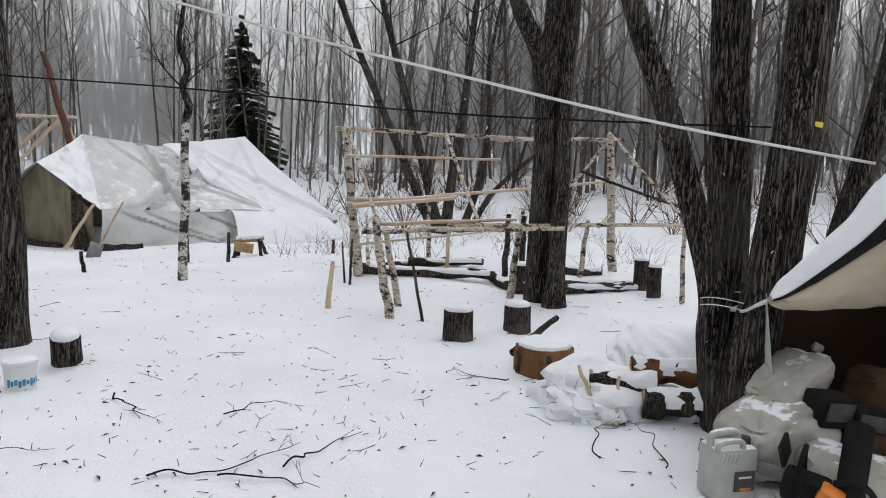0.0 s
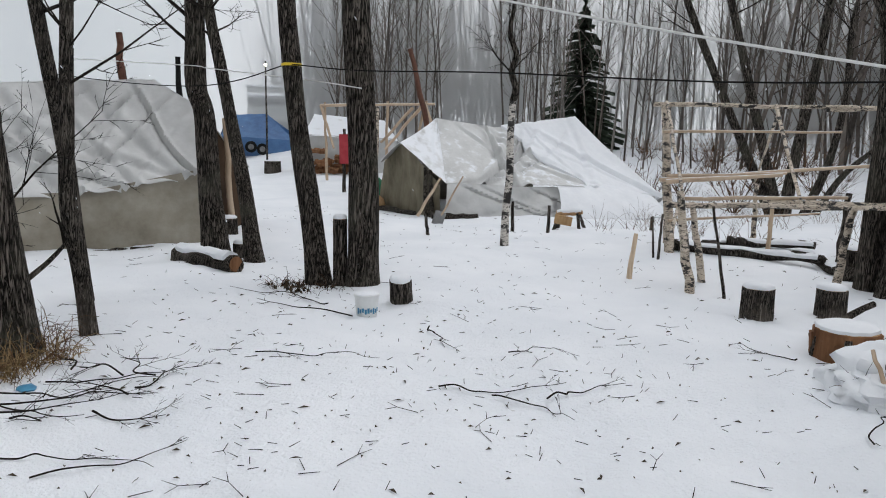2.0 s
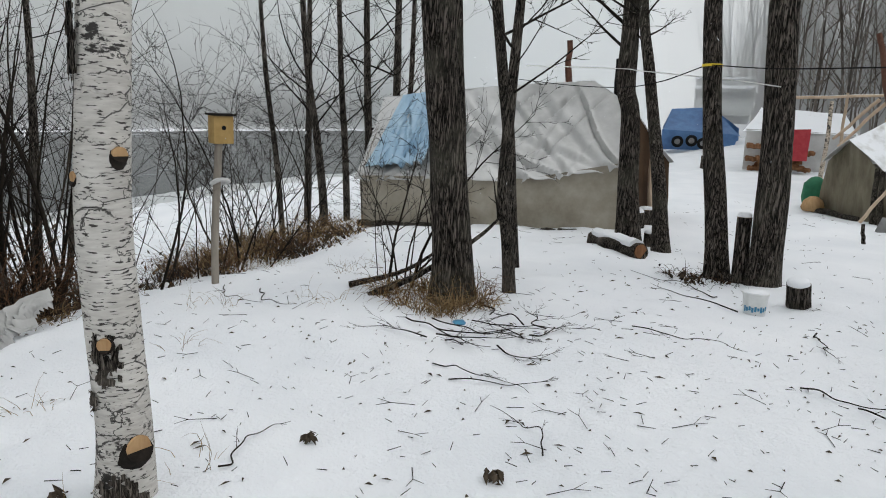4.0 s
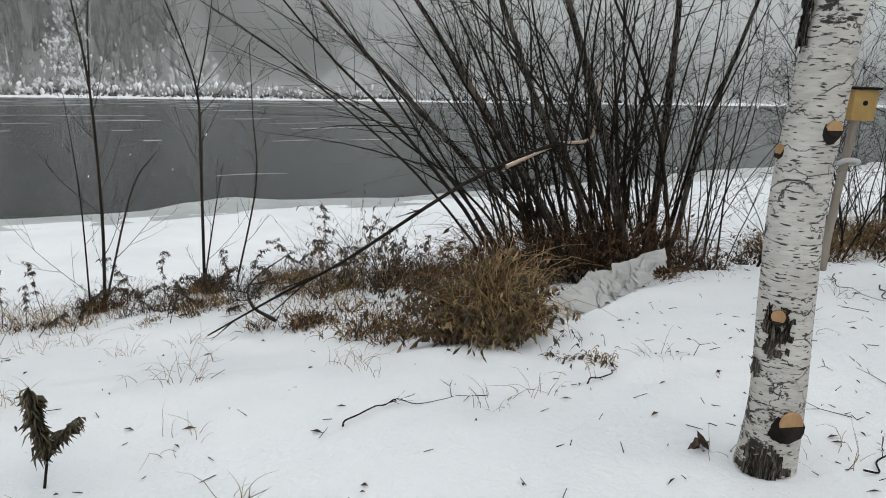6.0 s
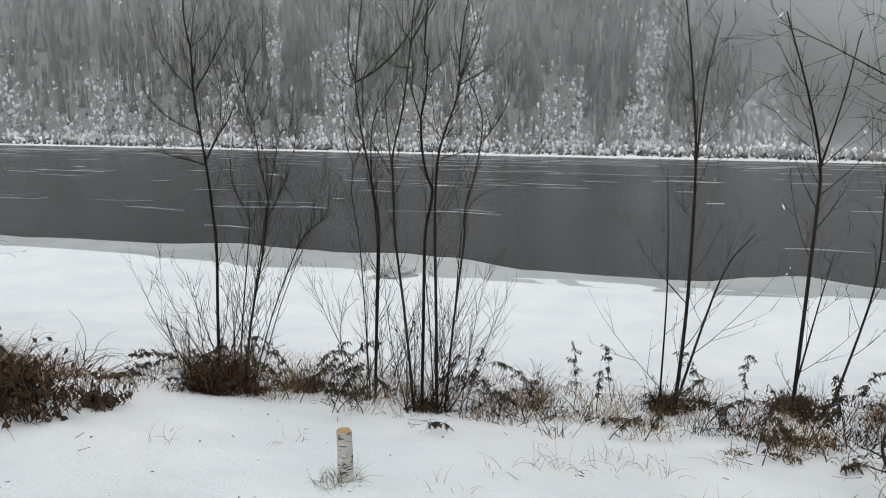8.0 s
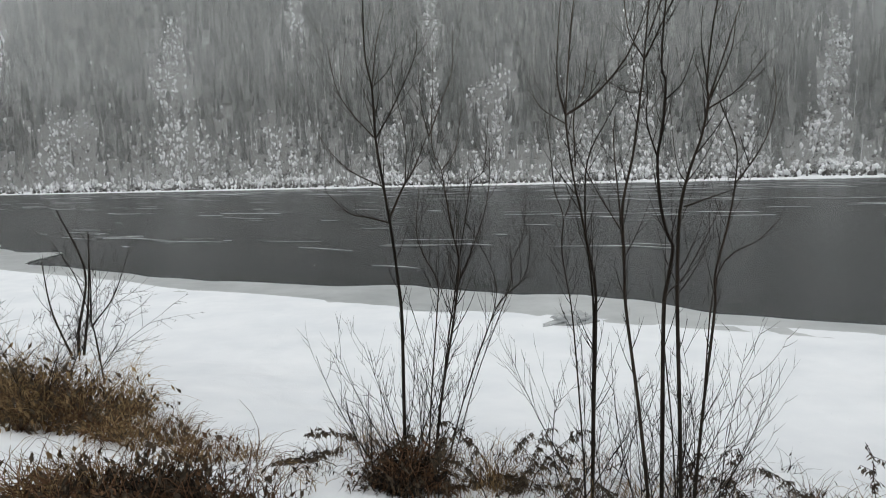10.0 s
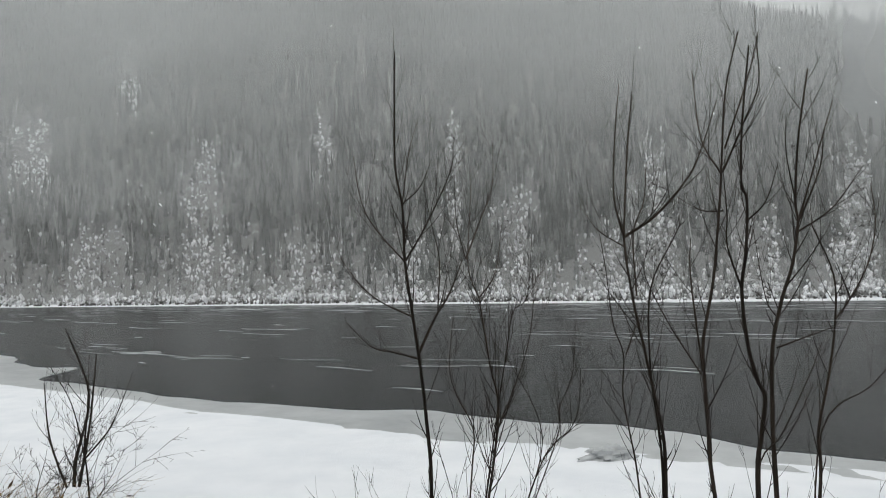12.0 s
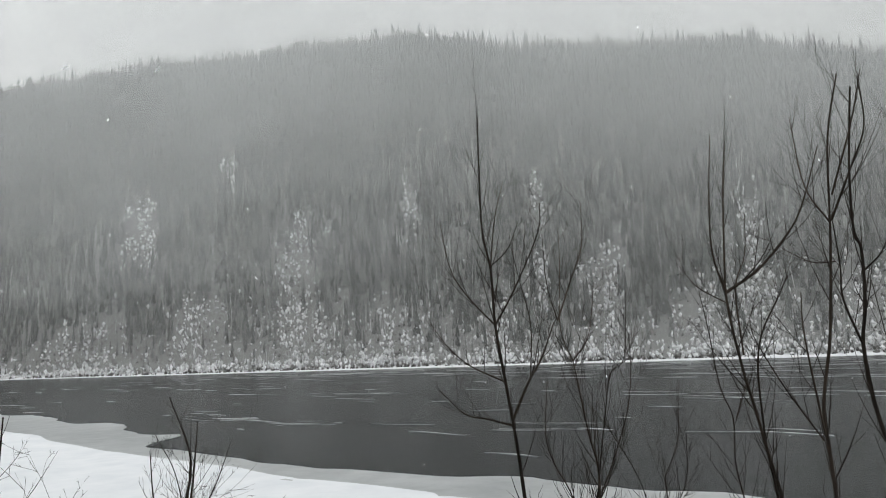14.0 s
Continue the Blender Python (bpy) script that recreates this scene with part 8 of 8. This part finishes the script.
for k, (pts, r) in enumerate([
    ([(-0.62, 4.05), (-0.5, 4.25), (-0.3, 4.5)], 0.008), ([(-1.25, 3.85), (-0.9, 3.95), (-0.6, 4.3)], 0.007), ([(-0.95, 3.9), (-0.6, 3.95), (-0.45, 3.9)], 0.007), ([(-1.9, 4.95), (-1.75, 4.8), (-1.55, 4.65)], 0.008),
    ([(-1.1, 4.65), (-1.0, 4.85), (-0.8, 4.95)], 0.006), ([(0.7, 5.5), (0.5, 5.6), (0.25, 5.75)], 0.007), ([(-3.2, 2.4), (-2.9, 2.7), (-2.5, 2.9)], 0.008), ([(-3.4, 2.5), (-3.0, 2.65), (-2.7, 3.1)], 0.008), ([(-3.5, 2.3), (-3.1, 2.45), (-2.6, 2.5)], 0.009), ([(-3.3, 2.75), (-2.9, 2.95), (-2.6, 3.3)], 0.007),
    ([(-2.6, 2.05), (-2.3, 2.2), (-1.9, 2.35)], 0.006), ([(-2.3, 2.0), (-2.05, 2.25), (-1.95, 2.6)], 0.006), ([(-2.5, 3.7), (-2.2, 3.9), (-1.8, 4.1)], 0.006), ([(-5.1, 1.6), (-4.7, 1.5), (-4.3, 1.7)], 0.008), ([(-5.5, 1.35), (-5.0, 1.25), (-4.6, 1.5)], 0.006), ([(-0.35, -3.2), (-0.55, -3.4), (-0.75, -3.75)], 0.006), ([(-0.5, -3.35), (-0.8, -3.3), (-1.05, -3.5)], 0.005),
    ([(-1.7, 0.55), (-1.95, 0.75), (-2.1, 1.0)], 0.006), ([(-2.3, -0.6), (-2.6, -0.45), (-2.9, -0.5)], 0.006), ([(0.05, 2.5), (0.15, 2.7), (0.4, 2.75)], 0.005), ([(-1.4, -1.6), (-1.7, -1.5), (-1.9, -1.2)], 0.006), ([(-1.2, 1.9), (-1.5, 2.1), (-1.8, 2.0)], 0.006), ([(-2.6, 5.0), (-3.1, 4.9), (-3.7, 5.1)], 0.009), ([(-3.0, 5.2), (-3.5, 5.4), (-4.2, 5.3)], 0.008), ([(1.0, 4.2), (1.1, 4.6), (1.35, 4.75)], 0.006), ([(1.35, 4.1), (1.4, 4.5), (1.3, 4.8)], 0.005)]):
    q = []
    for i in range(9):
        f = i / 4
        (x0, y0), (x1, y1) = (pts[0], pts[1]) if f <= 1 else (pts[1], pts[2])
        f = f if f <= 1 else f - 1
        x, y = x0 + (x1 - x0) * f + rng.uniform(-0.025, 0.025), y0 + (y1 - y0) * f + rng.uniform(-0.025, 0.025)
        q.append((x, y, gz(x, y) + 0.008 + rng.uniform(0, 0.025)))
    stick("twig", q, r * 0.75, "bare dark twig lying on the snow", seed=300 + k, kids=2, category="twig", group="fallen twigs", length=0.17)

for k in range(9):
    a, x, y = rng.uniform(0, 6.28), rng.uniform(-3.45, -2.5), rng.uniform(2.2, 3.1)
    q = [(x + math.cos(a) * f + rng.uniform(-0.05, 0.05), y + math.sin(a) * f + rng.uniform(-0.05, 0.05)) for f in (0, 0.12, 0.27, 0.4)]
    stick("twig", [(*w, gz(*w) + 0.01 + rng.uniform(0, 0.06)) for w in q], 0.006, "bare dark twig in a tangled pile on the snow", seed=340 + k, kids=4, category="twig", group="fallen twigs", length=0.3)
ob = thing("rag", (-3.32, 2.68, gz(-3.32, 2.68)), "crumpled blue rag on the snow", "rag")
part("cloth", Geo().lathe([(0.045, 0), (0.05, 0.01), (0.035, 0.022), (0.01, 0.028)], 12, 0.35, rng), LABEL_BLUE, ob)
for x, y, s in ((-1.78, -0.06, 0.05), (-1.16, 1.6, 0.045), (-1.85, 1.0, 0.04)):
    ob = thing("leaf_clump", (x, y, gz(x, y)), "dark curled leaf clump on the snow", "leaf", "leaf clumps")
    rows = [(x + rng.uniform(-s, s), y + rng.uniform(-s, s), gz(x, y) + 0.06, x, y, gz(x, y) + 0.05, 0.003, 0.003) for _ in range(5)]
    part("leaves", leaves(rng, rows, 16, 0.06), WEED, ob, smooth=False, world_space=True)
blob("ice_lump", (-7.4, -16.6, -1.98), (0.55, 0.25, 0.16), 12, ICE, "rough lump of ice on the shore", "ice", 0.35)

# leaf litter, bits of twig and grass tips over the snow
rs = np.random.RandomState(23)
g, rows = Geo(), []
for k in range(2900):
    x, y = (rs.uniform(-9, 4), rs.uniform(-7, 13)) if k % 2 else (rs.normal(-1.2, 2.2), rs.normal(2.5, 2.6))
    s = across(x, y)
    if s > 7.5 or (s > 2 and rs.random_sample() < 0.3):
        continue
    z, a = gz(x, y), rs.uniform(0, 6.28)
    if k % 5 < 2:
        L, w = rs.choice((0.008, 0.012, 0.016, 0.034)) * rs.uniform(0.6, 1.1), rs.uniform(0.003, 0.009)
        c, sn = math.cos(a), math.sin(a)
        g.add([(x - c * L, y - sn * L, z + 0.004), (x - sn * w, y + c * w, z + 0.016), (x + c * L, y + sn * L, z + 0.006), (x + sn * w, y - c * w, z + 0.012)], [(0, 1, 2), (0, 2, 3)])
    else:
        L = rs.choice((0.025, 0.03, 0.04, 0.05, 0.06, 0.12)) * rs.uniform(0.7, 1.2)
        e = (x + math.cos(a) * L, y + math.sin(a) * L, z + rs.uniform(0.006, 0.03))
        rows.append((x, y, z + 0.004, *e, 0.0024, 0.0016))
        if L > 0.1:
            for q in (a + rs.uniform(0.2, 0.8), a - rs.uniform(0.2, 0.8)):
                rows.append((*e, e[0] + math.cos(q) * L * 0.6, e[1] + math.sin(q) * L * 0.6, e[2] + rs.uniform(-0.004, 0.02), 0.002, 0.0012))
single("leaf_litter", g, WEED, "scattered brown leaves lying on the snow", "leaves", kind="stuff", smooth=False)
single("twig_litter", Geo().segs(rows, 4), TWIG, "scattered bits of twig on the snow", "twigs", kind="stuff", smooth=False)
rng = random.Random(9)
rows = []
for _ in range(150):
    s, t = rng.uniform(0.5, 7.5), rng.uniform(-8, 9)
    x, y = rotated(s, t)
    if math.hypot(x - 0.1, y + 3.2) > 0.9:
        rows += stalks(rng, (x, y), (0.12, 0.12), rng.randrange(4, 16), 0.22, 0.002, 0.6)
single("grass_tips", Geo().segs(rows, 3), STRAW, "dry grass tips poking through the snow", "grass", kind="stuff", smooth=False)
rows = []
for _ in range(120):
    x, y = rng.uniform(-2.5, 4.5), rng.uniform(11.5, 24)
    rows += stalks(rng, (x, y), (0.25, 0.25), rng.randrange(4, 14), 0.5, 0.004, 0.3)
single("meadow_grass", Geo().segs(rows, 3), RUSSET, "dry stalks poking through the snow of the clearing", "grass", kind="stuff", smooth=False)

# snow in the air
rs = np.random.RandomState(41)
g = Geo()
for _ in range(1100):
    a, d = rs.uniform(0, 6.28), rs.uniform(1.6, 11)
    x, y, z = 0.4 + d * math.cos(a), -1.2 + d * math.sin(a), rs.uniform(0.1, 4.2)
    r = rs.uniform(0.0015, 0.0035)
    if math.hypot(x - 0.4, max(y - 0.6, 0, -3.7 - y)) < 1.5:
        continue
    z += gz(x, y)
    s2 = (rs.uniform(-2, 2) * r, rs.uniform(-2, 2) * r)
    g.add([(x - s2[0], y - s2[1], z + 2.5 * r), (x + r, y, z), (x, y + r, z), (x - r, y, z), (x, y - r, z), (x + s2[0], y + s2[1], z - 2.5 * r)], [(0, 1, 2), (0, 2, 3), (0, 3, 4), (0, 4, 1), (5, 2, 1), (5, 3, 2), (5, 4, 3), (5, 1, 4)])
single("snowflakes", g, SNOW_CAP, "sparse snowflakes falling through the air", "snow", kind="stuff", smooth=False)

rng = random.Random(15)
for name, mat, count, label in (("bank_straw", STRAW, 120, "pale dry grass along the crest of the bank"), ("bank_stalks", TWIG, 110, "dark dead stalks along the crest of the bank"), ("bank_growth", RUSSET, 110, "russet dead growth along the crest of the bank")):
    rows = []
    for _ in range(count):
        x, y = rotated(rng.gauss(7.2, 0.55), rng.uniform(-3.2, 6.2))
        rows += stalks(rng, (x, y), (0.14, 0.14), rng.randrange(6, 20), rng.uniform(0.16, 0.42), 0.0032, rng.uniform(0.2, 0.7))
    g = Geo().segs(rows, 3)
    if mat is TWIG:
        lv = leaves(rng, rows, 700, 0.06)
        g.add(lv.v, lv.f)
    single(name, g, mat, label, "grass", kind="stuff", smooth=False)
